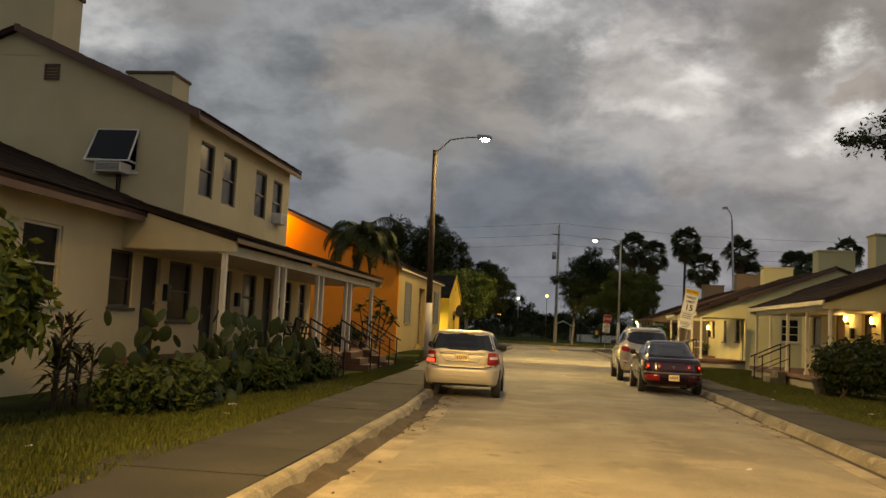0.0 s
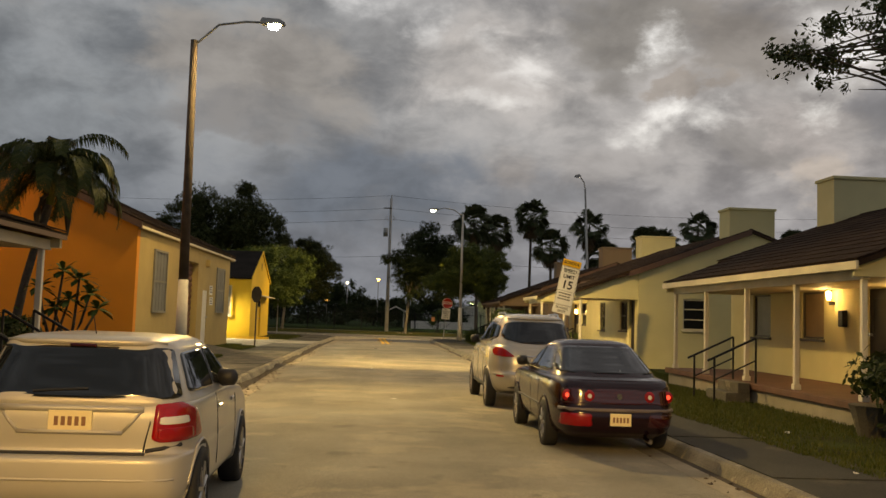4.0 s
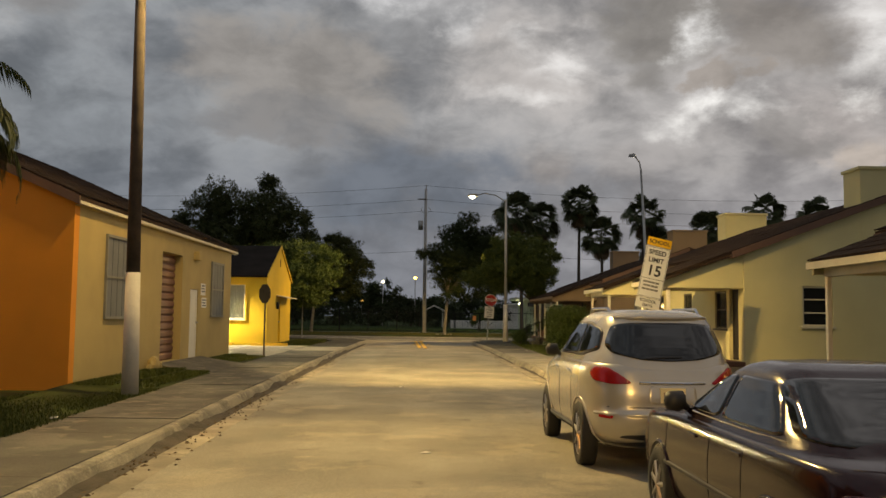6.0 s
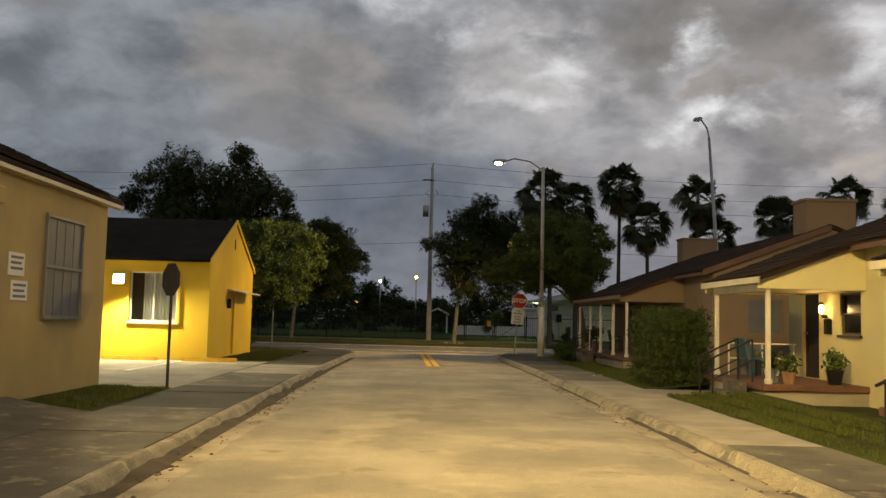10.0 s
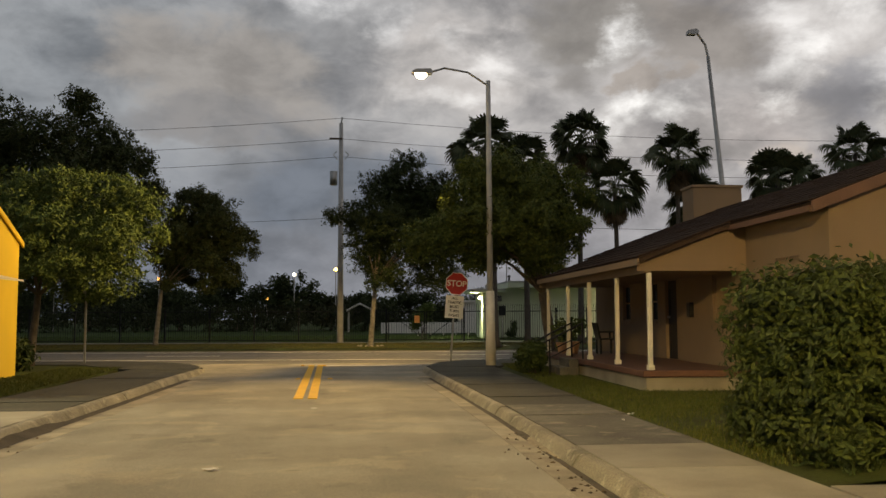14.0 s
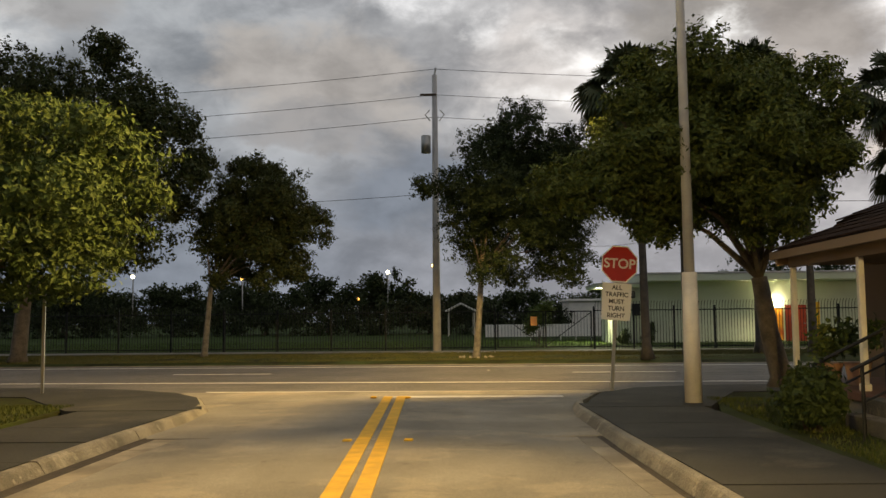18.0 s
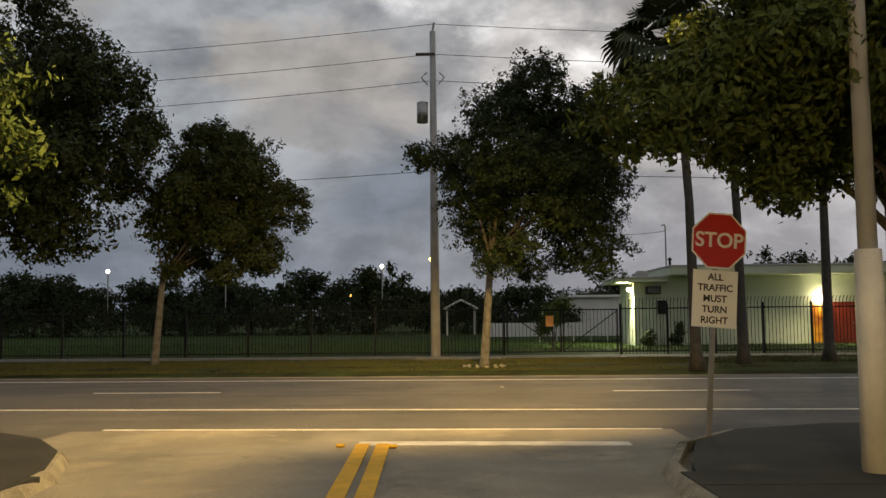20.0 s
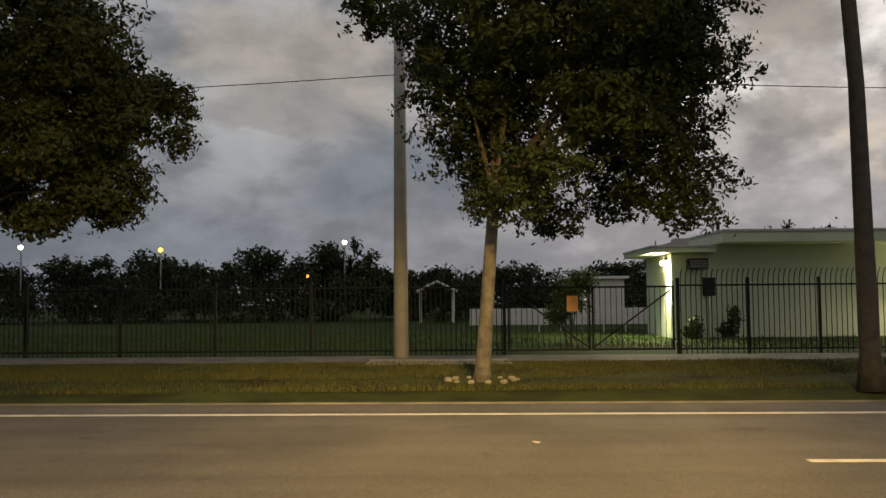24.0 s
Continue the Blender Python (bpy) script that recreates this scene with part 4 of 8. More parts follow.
def air_conditioner(x0, x1, y0, y1, z0, z1, way):
    a = thing("air_conditioner", ((x0 + x1) / 2, (y0 + y1) / 2, z0), "white window air conditioner jutting from the wall", "air conditioner", "window air conditioners")
    part("casing", B(x0, x1, y0, y1, z0, z1, bevel=0.015), "white", a)
    for k in range(5):
        zz = z0 + 0.05 + (z1 - z0 - 0.1) * k / 4
        if way == "y":
            part("grille_slat", B(x0 + 0.04, x1 - 0.04, y0 - 0.008, y0 - 0.001, zz - 0.01, zz + 0.01), "grille", a)
        else:
            part("grille_slat", B(x1 + 0.001, x1 + 0.008, y0 + 0.04, y1 - 0.04, zz - 0.01, zz + 0.01), "grille", a)
    return a


air_conditioner(-8.75, -8.15, 19.0, 19.5, 4.38, 4.60, "y")
air_conditioner(-6.95, -6.64, 25.35, 25.88, 4.09, 4.38, "x")
solo("downpipe", T([(-8.35, 19.33, 4.4), (-8.35, 19.33, 3.75)], 0.05), "iron", "dark pipe running down the gable wall", "pipe")
# low roofs
ez = 3.25
for y0, y1 in ((3.7, 19.38), (26.67, 29.9)):
    tiled_roof(L, XF + 0.45, ez + 0.03, -11.2, ez + 0.365 * 4.78, y0, y1, pieces=280)
    tiled_roof(L, -16.0, ez + 0.03, -11.2, ez + 0.365 * 4.78, y0, y1, pieces=0)
part("fascia", B(XF + 0.40, XF + 0.46, 3.7, 16.75, 3.09, 3.20), "rake", L)
part("gable", prism(bmesh.new(), [(XF, 3.3), (-11.2, ez + 0.365 * 4.7 - 0.1), (-15.6, 3.3)], "y", 29.35, 29.6), "cream", L)
part("gable", prism(bmesh.new(), [(XF, 3.3), (-11.2, ez + 0.365 * 4.7 - 0.1), (-15.6, 3.3)], "y", 4.0, 4.25), "cream", L)
# porch
XP = -4.93
tiled_roof(L, XP + 0.28, 2.90, XF - 0.02, 3.52, 16.8, 30.35, pieces=300)
part("fascia", B(XP + 0.24, XP + 0.29, 16.8, 30.35, 2.78, 2.86), "rake", L)
part("beam", B(XP - 0.07, XP + 0.07, 16.9, 30.2, 2.58, 2.76), "trim", L)
part("porch_gable", prism(bmesh.new(), [(XP + 0.24, 2.62), (XF, 2.62), (XF, 3.40), (XP + 0.24, 2.80)], "y", 16.86, 16.95), "cream", L, "closed porch end panel")
part("porch_gable", prism(bmesh.new(), [(XP + 0.24, 2.62), (XF, 2.62), (XF, 3.40), (XP + 0.24, 2.80)], "y", 30.15, 30.24), "cream", L)
part("porch_ceiling", B(XF, XP, 16.95, 30.15, 2.60, 2.63), "trim", L)
part("porch_floor", B(XF, XP + 0.18, 16.8, 30.2, 0.05, 0.62, bevel=0.02), "brick_floor", L)
posts(L, XP, (16.98, 20.08, 20.55, 23.32, 23.78, 26.4, 26.95, 29.95), 0.62, 2.58)
for a in h_low:
    if a[2] > 1:
        window(L, "x", XF, 1, *a, frame_mat="sash" if a[0] > 15 else "trim", bars=1)
    else:
        door(L, "x", XF, 1, *a, label="dark barred security door")
for y0 in (21.9, 26.2, 28.9):
    steps(L, XP + 0.95, XP + 0.18, y0 - 0.55, y0 + 0.55, 0.13, 0.62, 3, "brick_floor")
    for yy in (y0 - 0.6, y0 + 0.6):
        stair_rail(XP + 1.0, 0.13, XP + 0.12, 0.62, yy)

# ---- ochre garage building with an orange end ----
G = thing("garage_building", (-10, 44.5, 0.13), "long ochre stuccoed workshop with an orange end wall", "building")
XG, GY0, GY1 = -5.45, 37.88, 51.17
g_holes = [(39.38, 40.72, 1.54, 3.22), (43.34, 45.20, 0.36, 3.21), (46.06, 46.95, 0.33, 2.32), (48.46, 49.92, 1.57, 3.19)]
part("wall", wall("x", XG - 0.3, 0.3, GY0 + 0.004, GY1, 0.05, 3.80, g_holes), "ochre", G)
GS, GR = 0.43, -11.4
gzz = 3.80 + GS * (XG - GR)
part("end_wall", prism(bmesh.new(), [(XG, 0.05), (XG, 3.80), (GR, gzz), (-17.3, 3.80), (-17.3, 0.05)], "y", GY0 - 0.25, GY0), "orange", G, "orange painted gable end wall")
part("end_wall", prism(bmesh.new(), [(XG - 0.3, 0.05), (XG - 0.3, 3.80), (GR, gzz), (-17.3, 3.80), (-17.3, 0.05)], "y", GY1 - 0.25, GY1), "ochre", G)
part("wall", B(-17.3, -17.0, GY0, GY1 - 0.25, 0.05, 3.80), "ochre", G)
tiled_roof(G, XG + 0.12, 3.80 - GS * 0.12 + 0.11, GR, gzz + 0.11, GY0 - 0.3, GY1 + 0.5, pieces=200)
tiled_roof(G, -17.6, 3.80 - GS * 0.3 + 0.11, GR, gzz + 0.11, GY0 - 0.3, GY1 + 0.5, pieces=0)
part("fascia", B(XG + 0.085, XG + 0.13, GY0 - 0.3, GY1 + 0.5, 3.70, 3.765), "trim", G)
part("soffit", B(XG + 0.002, XG + 0.085, GY0 - 0.25, GY1 + 0.5, 3.675, 3.695), "ochre", G)
part("rake_board", prism(bmesh.new(), [(XG + 0.12, 3.68), (GR, gzz - 0.04), (GR, gzz + 0.12), (XG + 0.12, 3.86)], "y", GY0 - 0.36, GY0 - 0.302), "rake", G)
rd = part("rollup_door", B(XG - 0.28, XG - 0.24, 43.35, 45.19, 0.36, 3.20), "rollup", G, "ribbed brown steel roll-up door")
for k in range(14):
    z = 0.365 + 0.2 * k
    part("slat", prism(bmesh.new(), [(XG - 0.24, z), (XG - 0.195, z + 0.05), (XG - 0.195, z + 0.145), (XG - 0.24, z + 0.195)], "y", 43.36, 45.18), "rollup", rd)
door(G, "x", XG, 1, *g_holes[2], mat="white", label="scuffed white steel door", set_in=0.03)
for a in (g_holes[0], g_holes[3]):
    w = window(G, "x", XG, 1, *a, frame_mat="grille", bars=1, upright=1)
    g = part("screen", frame_box(bmesh.new(), "x", XG - 0.01, XG + 0.05, a[0] - 0.06, a[1] + 0.06, a[2] - 0.06, a[3] + 0.06, 0.06), "grille", G, "grey metal window guard")
    zm = (a[2] + a[3]) / 2
    for zz0, zz1 in ((a[2], zm - 0.025), (zm + 0.025, a[3])):
        part("mesh_panel", B(XG + 0.006, XG + 0.016, a[0], a[1], zz0, zz1), "board", g, "dark grey mesh panel")
        for k in range(1, 4):
            yy = a[0] + (a[1] - a[0]) * k / 4
            part("guard_bar", B(XG + 0.017, XG + 0.024, yy - 0.006, yy + 0.006, zz0, zz1), "board", g)
    part("middle_rail", B(XG + 0.004, XG + 0.045, a[0], a[1], zm - 0.024, zm + 0.024), "grille", g)
for z0, z1, ya, yb in ((2.17, 2.52, 47.2, 47.72), (1.80, 2.10, 47.32, 47.86)):
    sg = thing("wall_sign", (XG, (ya + yb) / 2, z0), "small weathered white notice on the ochre wall", "sign", "wall notices")
    part("panel", B(XG + 0.001, XG + 0.015, ya, yb, z0, z1), "white_sign", sg)
    for k in range(3):
        zz = z1 - 0.07 - k * 0.085
        part("text_bar", B(XG + 0.016, XG + 0.018, ya + 0.06, yb - 0.06 - 0.05 * (k % 2), zz - 0.02, zz + 0.02), "board", sg)
wl_ = thing("wall_lamp", (XG, 46.5, 3.2), "rusty box lamp high on the ochre wall", "lamp")
part("lamp_box", B(XG + 0.001, XG + 0.16, 46.36, 46.66, 3.16, 3.42, bevel=0.02), "ochre", wl_)
so = thing("sodium_lamp", (-11.3, 37.53, 5.5), "glowing sodium lamp on the orange gable", "lamp")
part("bracket", B(-11.26, -11.14, 37.51, 37.64, 5.56, 5.66), "steel", so)
part("lens", B(-11.29, -11.11, 37.37, 37.51, 5.52, 5.70, bevel=0.03), "glow_sodium", so)

# ---- yellow house ----
Y = thing("yellow_house", (-10, 67.4, 0.13), "bright yellow gabled house with a dark shingle roof", "house")
YX, Y0, Y1 = -6.5, 63.8, 71.05
part("wall", wall("y", Y0, 0.25, -17.0, YX - 0.251, 0.05, 3.45, [(-9.15, -7.56, 1.37, 3.04)]), "yellow", Y)
part("wall", wall("x", YX - 0.25, 0.25, Y0, Y1, 0.05, 3.45, [(66.85, 67.75, 0.2, 2.3)]), "yellow", Y)
part("wall", B(-17.0, YX - 0.25, Y1 - 0.25, Y1, 0.05, 3.45), "yellow", Y)
part("gable", prism(bmesh.new(), [(Y0, 3.45), (67.42, 5.10), (Y1, 3.45)], "x", YX - 0.25, YX), "yellow", Y)
for e, r in ((Y0 - 0.15, 67.42), (Y1 + 0.15, 67.42)):
    ze = 3.45 - 0.49 * 0.15
    part("roof", prism(bmesh.new(), [(e, ze + 0.02), (r, 5.12), (r, 5.22), (e, ze + 0.12)], "x", -17.2, YX + 0.02), "dark_tile", Y)
    part("rake_board", prism(bmesh.new(), [(e, ze + 0.0), (r, 5.10), (r, 5.24), (e, ze + 0.13)], "x", YX + 0.022, YX + 0.07), "yellow", Y)
window(Y, "y", Y0, -1, -9.15, -7.56, 1.37, 3.04, "white", "glass", bars=0, upright=1)
bm = bmesh.new()
folds_ = [(-8.72 + 1.10 * k / 44, Y0 + 0.15 + 0.018 * math.sin(k * 1.43)) for k in range(45)]
low_, top_ = [[bm.verts.new((x, y, z)) for x, y in folds_] for z in (1.40, 3.0)]
for k in range(44):
    bm.faces.new((low_[k], low_[k + 1], top_[k + 1], top_[k]))
part("curtain", bm, "blind", Y, "pale curtain drawn over most of the window", True)
# a dark sheet added behind the glass imitates the unlit room
part("dark_room", B(-9.15, -7.56, Y0 + 0.246, Y0 + 0.30, 1.3, 3.1), "pane", Y)
part("window_surround", frame_box(bmesh.new(), "y", Y0 - 0.04, Y0 + 0.0, -9.24, -7.47, 1.28, 3.13, 0.08), "yellow", Y)
door(Y, "x", YX, 1, 66.85, 67.75, 0.2, 2.3, mat="yellow", label="yellow painted side door")
part("door_hood", prism(bmesh.new(), [(YX, 2.62), (YX + 0.55, 2.50), (YX + 0.55, 2.46), (YX, 2.56)], "y", 66.5, 69.9), "trim", Y)
part("gable_slit", B(YX + 0.001, YX + 0.02, 67.36, 67.48, 4.1, 4.5), "door", Y)
yl_ = thing("yard_lamp", (-9.42, 63.8, 2.75), "lit floodlight on the yellow wall over the parking lot", "lamp")
part("mounting_plate", B(-9.50, -9.34, 63.765, 63.798, 2.74, 2.92, bevel=0.008), "steel", yl_)
part("arm", T([(-9.42, 63.77, 2.86), (-9.42, 63.66, 2.90), (-9.42, 63.56, 2.88)], 0.02, 6), "steel", yl_)
part("lamp_body", prism(bmesh.new(), [(63.402, 2.60), (63.52, 2.68), (63.56, 2.90), (63.445, 2.93)], "x", -9.60, -9.24), "steel", yl_)
part("lens", prism(bmesh.new(), [(63.375, 2.62), (63.40, 2.61), (63.44, 2.90), (63.40, 2.91)], "x", -9.58, -9.26), "glow_white", yl_)
yd = thing("wall_lamp", (YX, 66.6, 2.0), "small dark lamp beside the side door", "lamp")
part("lamp_box", B(YX + 0.001, YX + 0.14, 66.45, 66.62, 1.9, 2.25, bevel=0.02), "iron", yd)

# ---- east houses ----
SR = 0.375
FLOOR = 0.53


def east_house(label, y0, y1, xw, xp, porches, mat, front, south, chimneys, ez=2.70, rx=13.6, trim="trim"):
    H = thing("house", (12.5, (y0 + y1) / 2, 0.13), label, "house", "row of low houses")
    def zr(x):
        return ez + SR * (x - (xp - 0.25))
    xb = 2 * rx - xw
    part("wall", wall("x", xw, 0.25, y0, y1, 0.05, zr(xw) - 0.1, front), mat, H)
    zw = zr(xw) - 0.1
    part("wall", wall("y", y0, 0.25, xw + 0.251, xb, 0.05, zw, south), mat, H)
    part("wall", B(xw + 0.251, xb, y1 - 0.25, y1, 0.05, zw), mat, H)
    part("wall", B(xb - 0.25, xb, y0 + 0.25, y1 - 0.25, 0.05, zw), mat, H)
    for a in (y0, y1 - 0.25):
        part("gable", prism(bmesh.new(), [(xw, zw), (rx, zr(rx) - 0.1), (xb, zw)], "y", a, a + 0.25), mat, H)
    tiled_roof(H, xw - 0.35, zr(xw - 0.35), rx, zr(rx), y0 - 0.12, y1 + 0.12, pieces=300)
    tiled_roof(H, xb + 0.35, zr(xw - 0.35), rx, zr(rx), y0 - 0.12, y1 + 0.12, pieces=0)
    part("rake_board", prism(bmesh.new(), [(xw - 0.35, zr(xw - 0.35) - 0.17), (rx, zr(rx) - 0.17), (rx, zr(rx) + 0.02), (xw - 0.35, zr(xw - 0.35) + 0.02)], "y", y0 - 0.165, y0 - 0.122), "rake", H)
    part("fascia", B(xw - 0.385, xw - 0.352, y0 - 0.12, y1 + 0.12, zr(xw - 0.35) - 0.15, zr(xw - 0.35) - 0.05), "rake", H)
    for py0, py1, py in porches:
        tiled_roof(H, xp - 0.25, ez, xw - 0.36, zr(xw - 0.36), py0 - 0.15, py1 + 0.15, pieces=260)
        part("fascia", B(xp - 0.29, xp - 0.245, py0 - 0.15, py1 + 0.15, ez - 0.14, ez - 0.01), trim, H)
        part("beam", B(xp - 0.06, xp + 0.06, py0 + 0.083, py1 - 0.083, ez - 0.28, ez - 0.10), trim, H)
        for a in (py0, py1 - 0.08):
            part("porch_gable", prism(bmesh.new(), [(xp - 0.24, ez - 0.24), (xw, ez - 0.24), (xw, zr(xw) - 0.12), (xp - 0.24, zr(xp - 0.24) - 0.10)], "y", a, a + 0.08), mat, H)
        part("porch_ceiling", B(xp + 0.06, xw, py0 + 0.08, py1 - 0.08, ez - 0.22, ez - 0.19), trim, H)
        fl = part("porch_floor", B(xp - 0.2, xw, py0 - 0.12, py1 + 0.12, 0.40, FLOOR, bevel=0.015), "brick_floor", H)
        part("porch_base", B(xp - 0.12, xw, py0 - 0.05, py1 + 0.05, 0.05, 0.40), "concrete", fl)
        posts(H, xp, py, FLOOR, ez - 0.28, 0.045)
    for y in chimneys:
        chimney(H, rx - 0.75, rx + 0.85, y, y + 0.95, 3.8, ez + 2.98, mat)
    for a in front:
        if a[2] > 1:
            window(H, "x", xw, -1, *a, frame_mat="tan" if trim == "tan" else "sash", pane_mat={62.5: "tan", 65.4: "tan", 35.35: "grille", 32.65: "board_tan"}.get(a[0], "pane"), bars=0 if a[0] in (62.5, 65.4, 35.35, 32.65) else 1)
        else:
            door(H, "x", xw, -1, *a, label="dark front door")
    for a in south:
        window(H, "y", y0, -1, *a, frame_mat=trim, pane_mat="board" if trim == "tan" else "pane", bars=0 if trim == "tan" else 2)
    return H


def fz(y0, y1, z0, z1):
    return (y0, y1, z0, z1)


HA = east_house("pale yellow single-storey house with a railed porch", 20.0, 37.9, 10.6, 8.6, [(27.2, 36.6, (27.36, 29.67, 31.92, 34.28, 36.48))], "lemon",
    [fz(22.0, 23.2, 1.35, 2.4), fz(28.5, 29.3, FLOOR, 2.46), fz(30.1, 30.95, FLOOR, 2.46), fz(32.65, 33.7, 1.42, 2.46), fz(35.35, 36.4, 1.40, 2.46)], [], [36.9], rx=13.75)
HB = east_house("yellow single-storey house with two small porches", 43.9, 55.6, 9.7, 7.73, [(43.95, 46.95, (44.05, 46.85)), (51.75, 55.2, (51.85, 55.05))], "lemon",
    [fz(44.35, 45.05, FLOOR, 2.46), fz(45.3, 46.3, 1.38, 2.44), fz(48.6, 49.6, 1.35, 2.45), fz(51.98, 52.9, 1.55, 2.44), fz(53.95, 54.85, FLOOR, 2.46)], [(11.25, 12.05, 1.48, 2.54)], [43.89, 54.7])
HC = east_house("tan single-storey house with a long posted porch", 61.5, 76.0, 9.7, 7.73, [(64.65, 74.25, (64.68, 66.9, 69.28, 71.55, 74.1))], "tan",
    [fz(62.5, 63.4, 1.5, 2.62), fz(65.4, 66.4, 1.5, 2.46), fz(68.6, 69.4, FLOOR, 2.46), fz(70.0, 70.6, 1.45, 2.46), fz(72.3, 73.0, 1.45, 2.46)], [(10.8, 11.9, 1.45, 2.55)], [61.49, 75.0], rx=13.4, trim="tan")
for H, xs, y0, xp in ((HA, 8.4, 31.75, 8.4), (HB, 7.5, 52.75, 7.5), (HB, 7.5, 44.9, 7.5), (HC, 7.5, 70.0, 7.5)):
    half = 0.40 if H is HB else 0.55
    steps(H, xp - 0.5, xp - 0.02, y0 - half, y0 + half, 0.13, FLOOR, 2, "slab")
    for yy in (y0 - half - 0.03, y0 + half + 0.03):
        stair_rail(xp - 0.75, 0.13, xp + 0.08, FLOOR, yy)
def wall_lantern(x, y, z, sgn, lit=True, label="lit lantern glowing warm on the porch wall"):
    w = thing("wall_lantern", (x, y, z), label, "lamp", "porch lanterns")
    part("bracket", B(min(x, x + sgn * 0.1), max(x, x + sgn * 0.1), y - 0.04, y + 0.04, z - 0.2, z - 0.12), "iron", w)
    part("bulb", T([(x + sgn * 0.12, y, z - 0.1), (x + sgn * 0.12, y, z - 0.04), (x + sgn * 0.12, y, z + 0.06), (x + sgn * 0.12, y, z + 0.1)], [0.03, 0.055, 0.055, 0.02], 10), "glow_porch" if lit else "pane", w)
    part("hood", T([(x + sgn * 0.12, y, z + 0.1), (x + sgn * 0.12, y, z + 0.17)], [0.08, 0.01], 8), "iron", w)


for x, y, z in ((10.6, 32.2, 2.35), (10.6, 29.75, 2.25), (9.7, 53.55, 2.1)):
    wall_lantern(x, y, z, -1)

# ---- poles, lamps, wires ----


def street_pole(x, y, arm_to, lit, label, wood=True):
    p = thing("street_lamp", (x, y, 0.13), label, "street lamp", "street lamps")
    k = 0.09 if wood else 0.02
    top = 8.56 if wood else 8.75
    part("pole", T([(x + k * 0.73, y, 2.35), (x, y, top)], [0.125, 0.09] if wood else [0.095, 0.07], 12), "wood" if wood else "pole_grey", p, smooth=True)
    part("painted_base", T([(x + k, y, 0.05), (x + k * 0.73, y, 2.355)], [0.155, 0.13], 12), "pole_white", p, "whitewashed lower band", smooth=True)
    ax, az = arm_to
    d = ax - x
    arm = part("arm", T([(x, y, top - 0.15), (x + d * 0.3, y, 9.0), (x + d * 0.65, y, 9.12), (ax - 0.25 * (1 if d > 0 else -1), y, az + 0.02)], 0.032, 8), "steel", p)
    bm = bmesh.new()
    sg = 1 if d > 0 else -1
    prism(bm, [(ax - sg * 0.35, az + 0.03), (ax - sg * 0.30, az + 0.12), (ax + sg * 0.15, az + 0.10), (ax + sg * 0.28, az + 0.02), (ax + sg * 0.25, az - 0.03), (ax - sg * 0.33, az - 0.03)], "y", y - 0.13, y + 0.13)
    head = part("lamp_head", bm, "steel", p)
    bm = bmesh.new()
    bmesh.ops.create_uvsphere(bm, u_segments=12, v_segments=8, radius=0.16)
    for v in bm.verts:
        v.co = Vector((ax + v.co.x * 1.1, y + v.co.y * 0.8, az - 0.05 + v.co.z * 0.75))
    part("lens", bm, "glow" if lit else "pane", head, "glowing lens" if lit else "")
    return p


street_pole(-4.08, 36.8, (-2.05, 9.1), True, "wooden street lamp pole with a whitewashed base, lit")
street_pole(5.95, 74.1, (3.9, 8.95), True, "street lamp pole with a whitewashed base, lit", wood=False)
# an added pole, out of view, to carry the made-up lamp at the start
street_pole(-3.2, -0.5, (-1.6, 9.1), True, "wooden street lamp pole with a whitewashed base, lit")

hi = thing("tall_street_lamp", (16.0, 81.7, 0.13), "tall unlit galvanised street lamp with a bent arm", "street lamp")
part("pole", T([(16.0, 79.6, 0.0), (16.0, 80.5, 6), (16.0, 81.7, 12.0)], [0.13, 0.10, 0.07], 10), "steel", hi, smooth=True)
part("arm", T([(16.0, 81.7, 12.0), (15.9, 81.7, 12.5), (15.55, 81.7, 13.0)], 0.05, 8), "steel", hi)
part("lamp_head", prism(bmesh.new(), [(15.62, 13.0), (15.5, 13.12), (15.18, 13.05), (15.15, 12.9), (15.5, 12.88)], "y", 81.55, 81.85), "steel", hi)

ut = thing("utility_pole", (0.92, 99.6, 0.15), "tall grey concrete utility pole with a transformer", "utility pole")
part("pole", T([(0.92, 99.6, 0.0), (0.92, 99.6, 13.0)], [0.20, 0.12], 10), "pole_grey", ut, smooth=True)
part("crossarm", B(0.25, 1.0, 99.45, 99.55, 12.0, 12.1), "wood", ut)
part("insulator", T([(0.92, 99.6, 13.0), (0.98, 99.6, 13.35)], 0.05, 6), "steel", ut)
part("transformer", T([(0.50, 99.45, 9.3), (0.50, 99.45, 10.1)], 0.22, 12), "steel", ut, smooth=True)
for sx in (-1, 1):
    part("cutout", T([(0.92 + sx * 0.2, 99.45, 10.8), (0.92 + sx * 0.45, 99.45, 11.1), (0.92 + sx * 0.25, 99.45, 11.3)], 0.03, 6), "steel", ut)


def wire(a, b, sag, r=0.012):
    a, b = Vector(a), Vector(b)
    pts = [a.lerp(b, k / 14) - Vector((0, 0, sag * 4 * (k / 14) * (1 - k / 14))) for k in range(15)]
    solo("overhead_cable", T(pts, r, 5), "wire", "black overhead cable strung between poles", "cable", "overhead cables")


for z, yy in ((13.3, 99.6), (12.05, 99.5), (11.0, 99.55)):
    wire((0.92, yy, z), (-48, yy + 2, z - 0.3), 1.0)
    wire((0.92, yy, z), (52, yy - 2, z - 0.3), 1.0)
wire((0.92, 99.5, 7.4), (-48, 101, 7.4), 0.7)
wire((0.92, 99.5, 7.4), (52, 98, 7.4), 0.7)

# ---- plants ----


